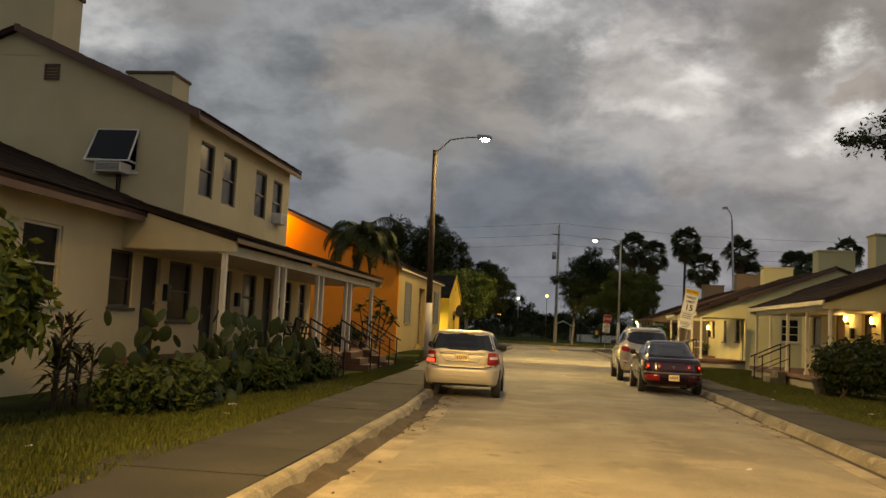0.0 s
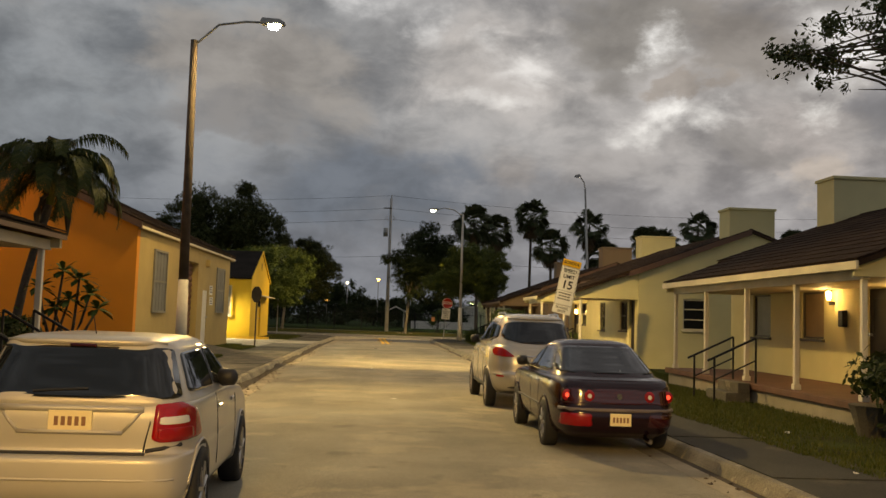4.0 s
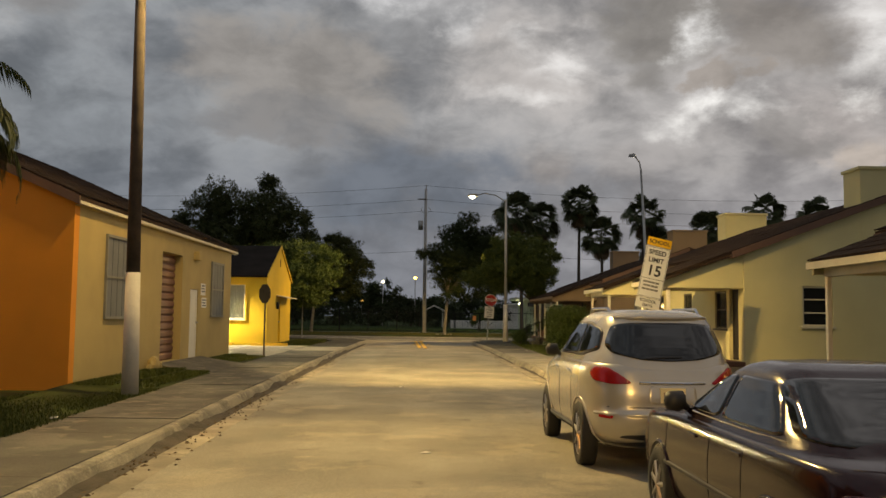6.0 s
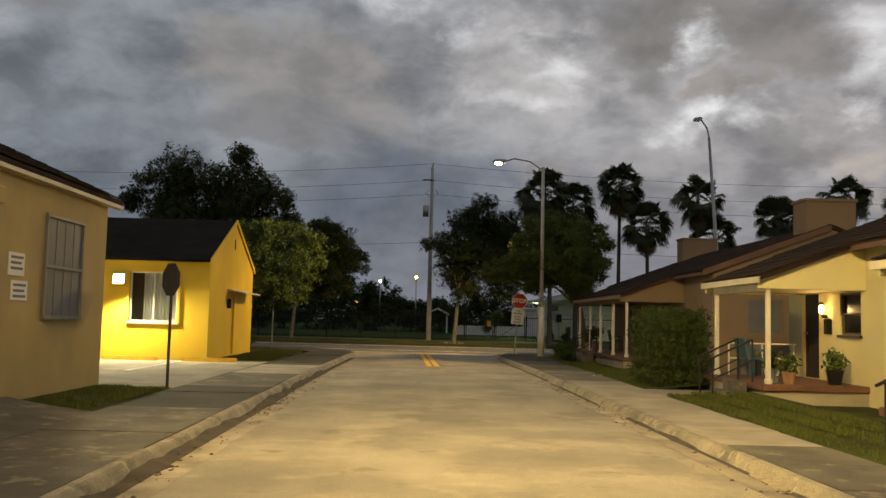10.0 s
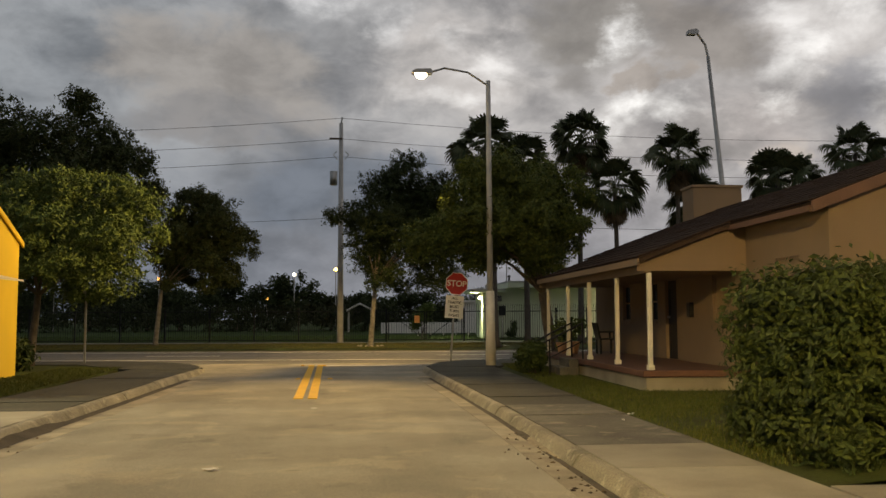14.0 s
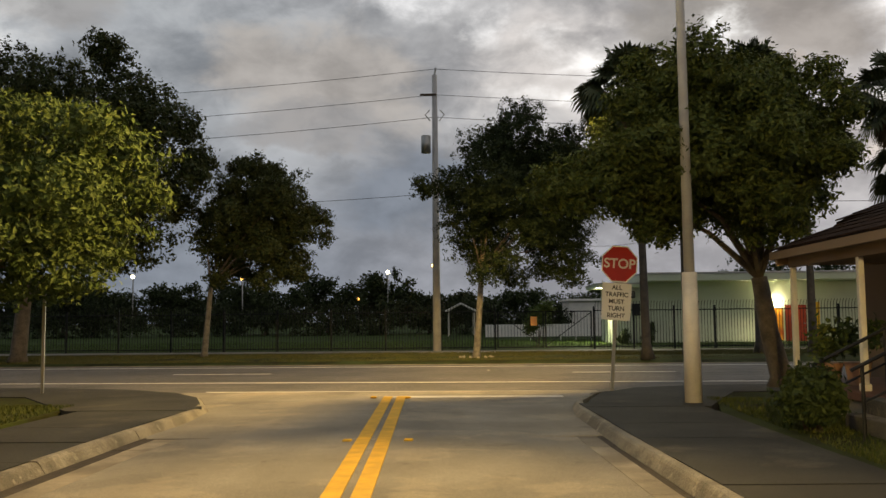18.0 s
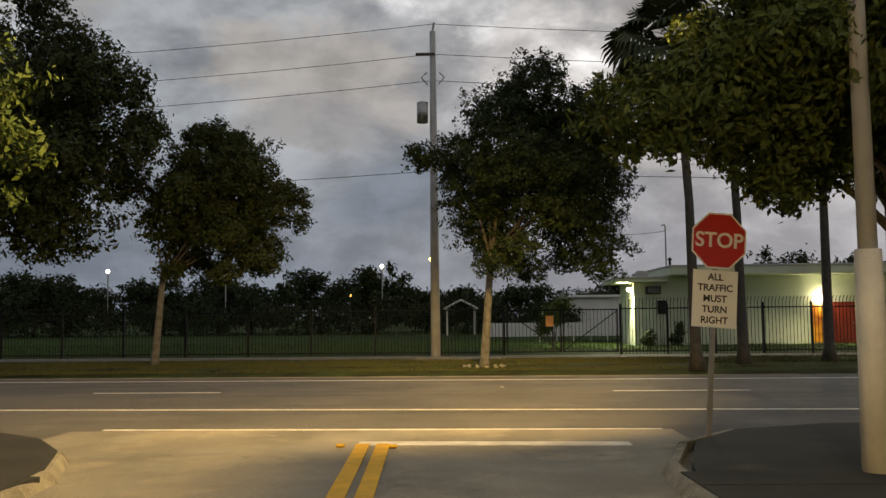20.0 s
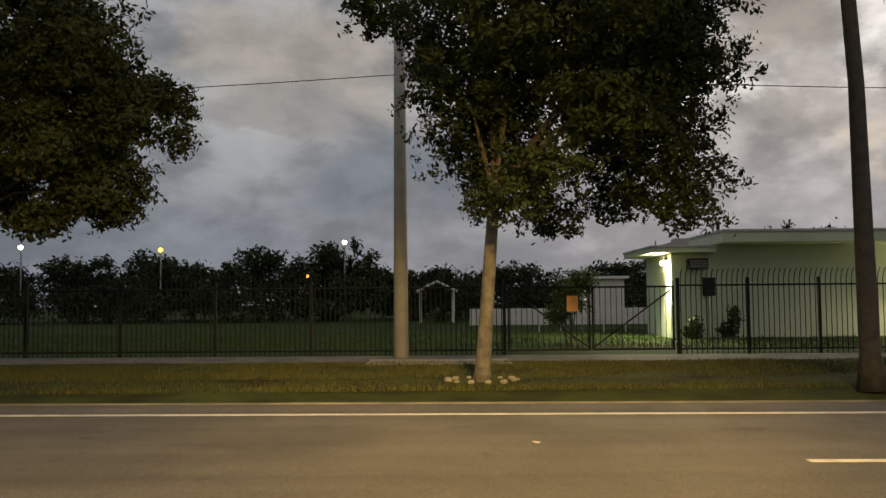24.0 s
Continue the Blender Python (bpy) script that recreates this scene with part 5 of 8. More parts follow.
def leaf_cloud(name, clumps, count, size, mat, parent, seed, flat=0.35, label=""):
    """A crown of many small leaves on clumps (x, y, z, rx, ry, rz): denser towards the rim, with gaps."""
    rng = np.random.default_rng(seed)
    vol = np.array([c[3] * c[4] * c[5] for c in clumps]) ** 0.67
    which = rng.choice(len(clumps), count, p=vol / vol.sum())
    c = np.array(clumps)[which]
    d = rng.normal(size=(count, 3))
    d /= np.linalg.norm(d, axis=1)[:, None]
    r = 0.30 + 0.62 * rng.random(count) ** 0.6
    lump = 0.86 + 0.18 * np.sin(d[:, 0] * 7 + c[:, 0] * 3) * np.cos(d[:, 1] * 6 + c[:, 1] * 5) + 0.14 * np.sin(d[:, 2] * 9 + c[:, 2] * 4)
    p = c[:, :3] + d * (r * lump)[:, None] * c[:, 3:6]
    # leaves gather on twigs
    twigs = max(1, count // 16)
    twig = rng.integers(0, twigs, count)
    p = p[:twigs][twig] + rng.normal(size=(count, 3)) * size * 1.25
    d = d[:twigs][twig]
    out = d + rng.normal(size=(count, 3)) * 0.8 + np.array([0, 0, flat])
    out /= np.linalg.norm(out, axis=1)[:, None]
    u = np.cross(out, rng.normal(size=(count, 3)))
    u /= np.linalg.norm(u, axis=1)[:, None]
    w = np.cross(out, u)
    s = size * (0.6 + 0.8 * rng.random(count))[:, None]
    v = np.empty((count, 4, 3))
    v[:, 0], v[:, 1], v[:, 2], v[:, 3] = p - u * s, p - w * s * 0.45 + out * s * 0.12, p + u * s, p + w * s * 0.45 + out * s * 0.12
    me = bpy.data.meshes.new(name)
    me.from_pydata(v.reshape(-1, 3).tolist(), [], np.arange(count * 4).reshape(-1, 4).tolist())
    me.materials.append(M[mat])
    ob = new(name, me)
    if label:
        ob["label"] = label
    if parent:
        put(ob, parent)
    return ob


def tree(base, lean, height, crown, count, leaf, mat, label, seed, trunk_r=0.17, bark="bark", lobes=11, fork=0.35, taper=0.0, extra=()):
    """A tree: base place, crown = (cx, cy, cz, rx, ry, rz)."""
    rng = random.Random(seed)
    t = thing("tree", base, label, "tree", "street trees")
    bx, by, bz = base
    cx, cy, cz, rx, ry, rz = crown
    top = Vector((cx, cy, cz))
    fk = Vector((bx + lean, by, bz + height * fork))
    part("trunk", tube(bmesh.new(), [(bx, by, bz - 0.05), (bx + 0.02, by, bz + 0.25), (bx + lean * 0.5, by + 0.03, bz + height * fork * 0.5), fk], [trunk_r * 1.5, trunk_r * 1.1, trunk_r * 0.95, trunk_r * 0.8], 10), bark, t, smooth=True)
    clumps = []
    for k in range(lobes):
        a = k * 2.399 + rng.random() * 0.5
        h = -0.75 + 1.5 * (k + 0.5) / lobes
        rr = math.sqrt(max(0.05, 1 - h * h)) * (0.62 + 0.25 * rng.random()) * (1 - taper * max(0.0, h))
        c = top + Vector((math.cos(a) * rr * rx * 0.75, math.sin(a) * rr * ry * 0.75, h * rz * 0.85))
        f = 0.34 + 0.16 * rng.random()
        clumps.append((*c, rx * f, ry * f, rz * f * 0.85))
        if k % 2 == 0 or k < 6:
            mid = fk.lerp(c, 0.5) + Vector((rng.uniform(-0.2, 0.2), rng.uniform(-0.2, 0.2), 0.25))
            part("limb", tube(bmesh.new(), [fk, mid, c], [trunk_r * 0.42, trunk_r * 0.24, 0.012], 6), "bark", t)
    clumps.append((cx, cy, cz, rx * 0.55, ry * 0.55, rz * 0.6))
    for k in range(lobes):
        a = rng.random() * math.tau
        h = rng.uniform(-0.7, 0.95)
        rr = math.sqrt(1 - h * h) * (1 - taper * max(0.0, h))
        clumps.append((cx + math.cos(a) * rr * rx * 0.92, cy + math.sin(a) * rr * ry * 0.92, cz + h * rz * 0.95, rx * 0.2, ry * 0.2, rz * 0.17))
    if taper:
        clumps.append((cx, cy, cz + rz * 0.85, rx * 0.22, ry * 0.22, rz * 0.22))
        for k in range(6):
            a = k * math.tau / 6 + rng.random()
            clumps.append((cx + math.cos(a) * rx * 0.5, cy + math.sin(a) * ry * 0.5, cz - rz * (0.72 + 0.2 * rng.random()), rx * 0.24, ry * 0.24, rz * 0.17))
    clumps += list(extra)
    leaf_cloud("crown", clumps, count, leaf, mat, t, seed)
    return t


tree((2.6, 92.9, 0.15), 0.25, 9.5, (4.3, 93.2, 6.5, 4.1, 3.8, 3.6), 120000, 0.058, "leaf_dark", "dark leafy street tree with a pale slim trunk", 11, 0.13, "bark_pale", lobes=16, taper=0.45)
tree((-8.5, 95.2, 0.15), 0.25, 8.5, (-6.4, 95.2, 5.7, 3.1, 3.0, 2.75), 70000, 0.068, "leaf_brown", "dark rounded street tree on the verge", 12, 0.12, "bark_pale", lobes=14, taper=0.5)
tree((-15.0, 92.8, 0.15), 0.3, 11.5, (-13.6, 92.8, 7.9, 5.7, 5.0, 5.0), 110000, 0.09, "leaf_brown", "large dark broad-crowned street tree", 13, 0.28, lobes=18)
tree((8.6, 77.4, 0.13), -0.35, 6.5, (7.05, 75.7, 4.9, 2.4, 2.5, 2.2), 120000, 0.055, "leaf_corner", "dense round tree at the street corner, lit from one side", 14, 0.2, lobes=22, extra=((4.7, 75.1, 4.2, 1.25, 1.2, 0.8), (3.95, 74.9, 3.95, 0.85, 0.8, 0.6), (5.4, 74.6, 4.6, 1.0, 1.0, 0.7), (5.2, 75.9, 4.5, 1.0, 1.0, 0.7), (5.6, 75.6, 3.35, 0.6, 0.6, 0.42)))
tree((-8.0, 76.2, 0.13), 0.2, 6.2, (-7.8, 76.2, 4.1, 4.3, 3.0, 2.4), 50000, 0.07, "leaf_lime", "pale yellow-green tree behind the yellow house", 15, 0.12)
# the dark trees far beyond the field
for k, (x, y, w, h) in enumerate(((-62, 150, 9, 9.5), (-54, 156, 8, 8), (-47, 158, 8, 8.5), (-41, 154, 7, 7.5), (-36, 150, 7, 7.8), (-30, 157, 7, 8), (-24, 160, 8, 8), (-19, 154, 6, 7), (-14, 165, 7, 8), (-6.5, 152, 4.2, 8.2), (-1.5, 158, 5, 6), (2.5, 160, 4, 5.5), (10, 158, 8, 6.5), (21, 165, 9, 8), (33, 150, 9, 9), (46, 150, 9, 10), (-80, 150, 12, 9), (62, 150, 12, 9))):
    h *= 0.70 + 0.22 * (k * 0.618 % 1.0)
    tree((x, y, 0.1), 0.2, h, (x, y, h * 0.55, w * (0.82 + 0.25 * (k * 0.414 % 1.0)), 5, h * 0.47), 8000, 0.20, "leaf_dark", "far dark tree beyond the field", 40 + k, 0.2, lobes=8, fork=0.2)
for k, (x, y, w, h) in enumerate(((-30, 70, 6, 9), (-24, 82, 5, 8), (-40, 90, 8, 10))):
    tree((x, y, 0.1), 0.2, h, (x, y, h * 0.6, w, 5, h * 0.4), 4000, 0.26, "leaf_dark", "dark tree behind the houses", 60 + k, 0.22, lobes=9)
# the tree whose boughs hang in beside the near house
rng = random.Random(404)
sprays = []
for k in range(80):
    f = rng.random()
    x = 12.6 + 7.5 * f
    z = 10.0 + 2.6 * f + rng.uniform(-1.0, 1.0) * (0.3 + 1.9 * f) - (1.6 * f if k % 3 == 0 else 0.0)
    sprays.append((x, 40.2 + rng.uniform(-2.6, 2.6) * (0.35 + f), z, rng.uniform(0.3, 0.65), rng.uniform(0.3, 0.6), rng.uniform(0.07, 0.14)))
ot = tree((19.6, 40.3, 0.13), -0.3, 14.0, (19.8, 40.3, 11.4, 3.2, 3.0, 1.8), 10500, 0.10, "leaf_spray", "tall open-crowned tree with flat sprays behind the houses", 16, 0.26, fork=0.5, lobes=9, extra=sprays)
for k in range(0, 80, 2):
    tip = Vector(sprays[k][:3])
    root = Vector((19.3, 40.3, 7.4 + 0.05 * k))
    part("bough", tube(bmesh.new(), [root, root.lerp(tip, 0.5) + Vector((0, 0, 0.5)), tip], [0.075, 0.04, 0.012], 5), "bark", ot)


def fan_palm(base, height, lean, seed, label="tall fan palm with a shaggy dry skirt"):
    rng = random.Random(seed)
    p = thing("palm_tree", base, label, "palm", "fan palms")
    bx, by, bz = base
    tx, tz = bx + lean, bz + height
    part("trunk", tube(bmesh.new(), [(bx, by, bz - 0.05), (bx + lean * 0.1, by, bz + 0.5), (bx + lean * 0.22, by, bz + height * 0.5), (bx + lean * 0.5, by, bz + height * 0.75), (tx, by, tz)], [0.27, 0.165, 0.125, 0.115, 0.11], 10), "palm_bark", p, smooth=True)
    for skirt in (False, True):
        vs, fs = [], []
        total = 22 if skirt else 40
        for k in range(total):
            a = k * 2.399 + rng.random() * 0.4
            el = rng.uniform(-1.35, -0.9) if skirt else 1.5 - 2.35 * ((k + 0.5) / total) ** 0.85 + rng.uniform(-0.15, 0.15)
            d = Vector((math.cos(a) * math.cos(el), math.sin(a) * math.cos(el), math.sin(el)))
            ln = rng.uniform(0.4, 0.7) if skirt else rng.uniform(0.70, 1.30)
            o = Vector((tx, by, tz + (-0.3 - rng.random() * 0.7 if skirt else 0)))
            c = o + d * ln
            sidev = d.cross(Vector((0, 0, 1)))
            sidev = sidev.normalized() if sidev.length > 0.01 else Vector((1, 0, 0))
            roll = rng.uniform(-0.8, 0.8)
            sidev = sidev * math.cos(roll) + sidev.cross(d) * math.sin(roll)
            upv = sidev.cross(d)
            i = len(vs)
            vs += [o - sidev * 0.025, o + sidev * 0.025, c + sidev * 0.015, c - sidev * 0.015]
            fs.append((i, i + 1, i + 2, i + 3))
            n = 15
            rad = rng.uniform(0.5, 0.7) if skirt else rng.uniform(0.80, 1.02)
            for j in range(n):
                f = (j - (n - 1) / 2) / ((n - 1) / 2) * 1.45
                e = (d * math.cos(f) + sidev * math.sin(f)).normalized()
                down = Vector((0, 0, -1)) * rad
                wv = (sidev * math.cos(f) - d * math.sin(f)) * 0.065 * rad
                m1 = c + e * rad * 0.55 + upv * 0.05
                m2 = c + e * rad * 0.82 + down * (0.10 + 0.10 * rng.random())
                tip = c + e * rad * 0.95 + down * rng.uniform(0.2, 0.5) * (1.0 if el < 0.6 else 0.5)
                i = len(vs)
                vs += [c, m1 - wv, m1 + wv, m2 - wv * 0.8, m2 + wv * 0.8, tip]
                fs += [(i, i + 1, i + 2), (i + 1, i + 3, i + 4, i + 2), (i + 3, i + 5, i + 4)]
        me = bpy.data.meshes.new("fronds")
        me.from_pydata([tuple(v) for v in vs], [], fs)
        me.materials.append(M["palm_dead" if skirt else "palm_leaf"])
        ob = new("dry_skirt" if skirt else "fronds", me)
        put(ob, p)
    return p


for k, (x, y, z, lean) in enumerate(((8.76, 91.2, 9.8, -0.5), (10.7, 93.1, 9.3, -0.3), (13.7, 94.0, 10.9, 0.1), (15.6, 93.5, 8.2, -0.1), (18.9, 93.5, 10.0, 0.1), (20.4, 95.0, 7.6, 0.2), (24.4, 93.5, 8.8, 0.1), (26.0, 95.0, 8.8, 0.2), (29.1, 94.0, 10.4, 0.2), (33.4, 93.5, 9.9, 0.1), (38, 93.5, 9, 0))):
    fan_palm((x, y, 0.15), z, lean, 80 + k)

# feather palm by the orange wall
fp = thing("palm_tree", (-6.9, 33.4, 0.13), "leaning feather palm before the orange wall", "palm")
rng = random.Random(5)
part("trunk", tube(bmesh.new(), [(-6.92, 33.4, 0.05), (-6.86, 33.4, 0.4), (-6.74, 33.4, 1.0), (-6.56, 33.4, 2.1), (-6.36, 33.4, 3.0), (-6.20, 33.4, 3.6), (-6.12, 33.4, 4.15)], [0.17, 0.125, 0.10, 0.085, 0.08, 0.085, 0.06], 12), "palm_bark", fp, smooth=True)
part("crown_shaft", tube(bmesh.new(), [(-6.16, 33.4, 3.75), (-6.12, 33.4, 4.1), (-6.09, 33.4, 4.45)], [0.085, 0.10, 0.05], 10), "leaf_mid", fp, smooth=True)
for k in range(3):
    a = 0.5 + k * 1.9
    c, n_ = math.cos(a), math.sin(a)
    part("dry_spathe", tube(bmesh.new(), [(-6.13 + 0.06 * c, 33.4 + 0.06 * n_, 4.0), (-6.13 + 0.26 * c, 33.4 + 0.26 * n_, 3.85), (-6.13 + 0.36 * c, 33.4 + 0.36 * n_, 3.5), (-6.13 + 0.37 * c, 33.4 + 0.37 * n_, 3.1)], [0.02, 0.05, 0.075, 0.02], 6), "palm_dead", fp)


def frond(o, a, el, length, bend, leaf):
    """A feather leaf: an arched midrib with two rows of hanging leaflets."""
    vs, fs = [], []
    h, side = Vector((math.cos(a), math.sin(a), 0)), Vector((-math.sin(a), math.cos(a), 0))
    n, q = 62, Vector(o)
    for j in range(n):
        f = j / n
        pitch = el - bend * f ** 1.25
        t = h * math.cos(pitch) + Vector((0, 0, math.sin(pitch)))
        p, q = q, q + t * (length / n)
        w = 0.022 * (1 - f) + 0.006
        i = len(vs)
        vs += [p - side * w, p + side * w, q + side * w, q - side * w]
        fs.append((i, i + 1, i + 2, i + 3))
        if f < 0.12:
            continue
        l = leaf * math.sin(math.pi * min(1.0, 0.22 + 0.70 * f)) ** 0.7 * rng.uniform(0.85, 1.1)
        for sg in (-1, 1):
            m_ = q + side * sg * l * 0.42 + t * l * 0.34 + Vector((0, 0, 0.04 * l))
            e = q + side * sg * l * rng.uniform(0.45, 0.70) + t * l * 0.5 + Vector((0, 0, -l * rng.uniform(0.35, 0.62)))
            d = t * 0.0165
            i = len(vs)
            vs += [q - d * 0.6, q + d * 0.6, m_ + d, m_ - d, e]
            fs += [(i, i + 1, i + 2, i + 3), (i + 3, i + 2, i + 4)]
    me = bpy.data.meshes.new("frond")
    me.from_pydata([tuple(v) for v in vs], [], fs)
    me.materials.append(M["palm_green"])
    put(new("frond", me), fp)


for k in range(24):
    f = k / 23
    frond((-6.10, 33.4, 4.45 - 0.2 * f), k * 2.399 + 0.35, 1.38 - 1.05 * f + rng.uniform(-0.1, 0.1), rng.uniform(1.65, 2.1), 1.7 + 0.9 * math.sin(math.pi * min(1, 0.25 + f * 0.6)), 0.52)


def shrub(name, base, clumps, count, leaf, mat, label, seed, stems=5, category="shrub", group=""):
    s = thing(name, base, label, category, group)
    rng = random.Random(seed)
    for k in range(stems):
        c = clumps[k % len(clumps)]
        part("stem", T([(base[0] + rng.uniform(-0.1, 0.1), base[1] + rng.uniform(-0.1, 0.1), base[2] - 0.03), (c[0] + rng.uniform(-0.1, 0.1), c[1], c[2])], [0.03, 0.012], 5), "bark", s)
    leaf_cloud("foliage", clumps, count, leaf, mat, s, seed)
    return s


def hedge_clumps(x0, x1, y0, y1, z0, z1, n, seed):
    rng = random.Random(seed)
    r = min(x1 - x0, y1 - y0) * (0.33 if n < 40 else 0.22)
    return [(rng.uniform(x0 + r, x1 - r), rng.uniform(y0 + r, y1 - r), rng.uniform(z0 + r * 0.8, z1 - r * 0.8), r, r, r * 0.8) for k in range(n)]


shrub("hedge", (6.98, 56.4, 0.13), [(6.52 + 0.46 * i, 55.5 + 0.46 * j, 0.42 + 0.44 * k, 0.42, 0.42, 0.38) for i in range(3) for j in range(5) for k in range(4)], 52000, 0.042, "leaf_hedge", "clipped square green hedge beside the path", 21, 8, "hedge")
shrub("shrub", (6.0, 104.6, 0.13), [(6.0, 104.6, 1.7, 0.8, 0.7, 0.6), (5.6, 104.5, 1.2, 0.5, 0.5, 0.4), (6.4, 104.7, 2.2, 0.5, 0.5, 0.4)], 2600, 0.07, "leaf_lime", "young pale green tree lit behind the gate", 29, 4)
shrub("bush", (6.5, 70.3, 0.13), hedge_clumps(5.9, 7.0, 69.6, 71.0, 0.15, 1.05, 9, 4), 5000, 0.05, "leaf_hedge", "round clipped bush before the tan porch", 22)
shrub("bush", (8.3, 25.2, 0.13), hedge_clumps(7.4, 9.8, 23.6, 26.2, 0.2, 1.75, 14, 5), 11000, 0.075, "leaf_dark", "dark spreading bush beside the near porch", 23)
shrub("bush", (-5.2, 9.6, 0.13), hedge_clumps(-6.6, -4.1, 8.9, 11.4, 0.4, 2.55, 14, 6), 11000, 0.09, "leaf_mid", "large glossy green bush on the front lawn", 24)
shrub("bush", (-7.3, 73.0, 0.13), hedge_clumps(-8.2, -6.4, 72.2, 74.2, 0.15, 0.95, 8, 7), 3500, 0.07, "leaf_hedge", "low dark bush at the corner of the yellow house", 25)
for k, (x, y) in enumerate(((-5.3, 12.4), (-5.4, 13.1))):
    s = thing("ti_plant", (x, y, 0.13), "tall ti plant with dark reddish leaves", "plant", "ti plants")
    vs, fs = [], []
    rng = random.Random(30 + k)
    for st in range(4):
        sx, sy, sh = x + rng.uniform(-0.25, 0.25), y + rng.uniform(-0.25, 0.25), rng.uniform(0.7, 1.2)
        part("stem", T([(sx, sy, 0.1), (sx + 0.03, sy, sh)], 0.02, 5), "bark", s)
        for j in range(18):
            a, el = j * 2.399, 1.1 - 1.5 * j / 18
            d = Vector((math.cos(a) * math.cos(el), math.sin(a) * math.cos(el), math.sin(el)))
            o = Vector((sx + 0.03, sy, sh - 0.02 * j))
            w = d.cross(Vector((0, 0, 1))).normalized() * 0.045
            i = len(vs)
            vs += [o, o + d * 0.2 - w, o + d * 0.2 + w, o + d * 0.42 + Vector((0, 0, -0.1))]
            fs += [(i, i + 1, i + 2), (i + 1, i + 3, i + 2)]
    me = bpy.data.meshes.new("leaves")
    me.from_pydata([tuple(v) for v in vs], [], fs)
    me.materials.append(M["leaf_red"])
    put(new("leaves", me), s)

# ---- cars ----


class Skin:
    """A smooth skin over plan outlines: layers of (z, rear, front, half width), n for the squareness of the plan."""

    def __init__(self, layers, n, steps=4):
        self.n, self.rows = n, []
        for k in range(len(layers) - 1):
            p = [np.array(layers[min(max(i, 0), len(layers) - 1)]) for i in (k - 1, k, k + 1, k + 2)]
            for j in range(steps):
                f = j / steps
                q = 0.5 * (2 * p[1] + (p[2] - p[0]) * f + (2 * p[0] - 5 * p[1] + 4 * p[2] - p[3]) * f * f + (3 * p[1] - p[0] - 3 * p[2] + p[3]) * f ** 3)
                q[0] = p[1][0] + (p[2][0] - p[1][0]) * f
                self.rows.append(q)
        self.rows.append(np.array(layers[-1], float))

    def at(self, z):
        zs = [r[0] for r in self.rows]
        return [float(np.interp(z, zs, [r[i] for r in self.rows])) for i in (1, 2, 3)]

    def mesh(self, count=112, top=True, bottom=True):
        bm = bmesh.new()
        rings = []
        for z, y0, y1, w in self.rows:
            c, h = (y0 + y1) / 2, (y1 - y0) / 2
            ring = []
            for k in range(count):
                ca, sa = math.cos(k * math.tau / count), math.sin(k * math.tau / count)
                ring.append(bm.verts.new((w * math.copysign(abs(ca) ** (2 / self.n), ca), c + h * math.copysign(abs(sa) ** (2 / self.n), sa), z)))
            rings.append(ring)
        for a, b in zip(rings, rings[1:]):
            for k in range(count):
                bm.faces.new((a[k], a[(k + 1) % count], b[(k + 1) % count], b[k]))
        if top:
            bm.faces.new(rings[-1])
        if bottom:
            bm.faces.new(rings[0][::-1])
        return bm

    def place(self, view, u, z, off):
        """A place on the skin: u is x in the rear and front views, y in the side views, an angle in the corner view."""
        y0, y1, w = self.at(z)
        c, h, n = (y0 + y1) / 2, (y1 - y0) / 2, self.n
        if view in ("rear", "front"):
            t = min(0.999, abs(u) / w)
            y = h * (1 - t ** n) ** (1 / n)
            s = -1 if view == "rear" else 1
            p, g = Vector((u, c + s * y, z)), Vector((math.copysign(t ** (n - 1), u) / w, s * (y / h) ** (n - 1) / h, 0))
        elif view in ("left", "right"):
            t = min(0.999, abs(u - c) / h)
            x = w * (1 - t ** n) ** (1 / n)
            s = -1 if view == "left" else 1
            p, g = Vector((s * x, u, z)), Vector((s * (x / w) ** (n - 1) / w, math.copysign(t ** (n - 1), u - c) / h, 0))
        else:
            ca, sa = math.cos(math.radians(u)), math.sin(math.radians(u))
            p = Vector((w * math.copysign(abs(ca) ** (2 / n), ca), c + h * math.copysign(abs(sa) ** (2 / n), sa), z))
            g = Vector((ca / w, sa / h, 0))
        return p + g.normalized() * off


def rounded(pts, r=0.3, seg=5):
    """An outline with its corners rounded off by the share r of its sides."""
    out, m = [], len(pts)
    for k in range(m):
        p, q, s = Vector(pts[k - 1]), Vector(pts[k]), Vector(pts[(k + 1) % m])
        a, b = q.lerp(p, r), q.lerp(s, r)
        for j in range(seg + 1):
            f = j / seg
            out.append(a.lerp(q, f).lerp(q.lerp(b, f), f))
    return out


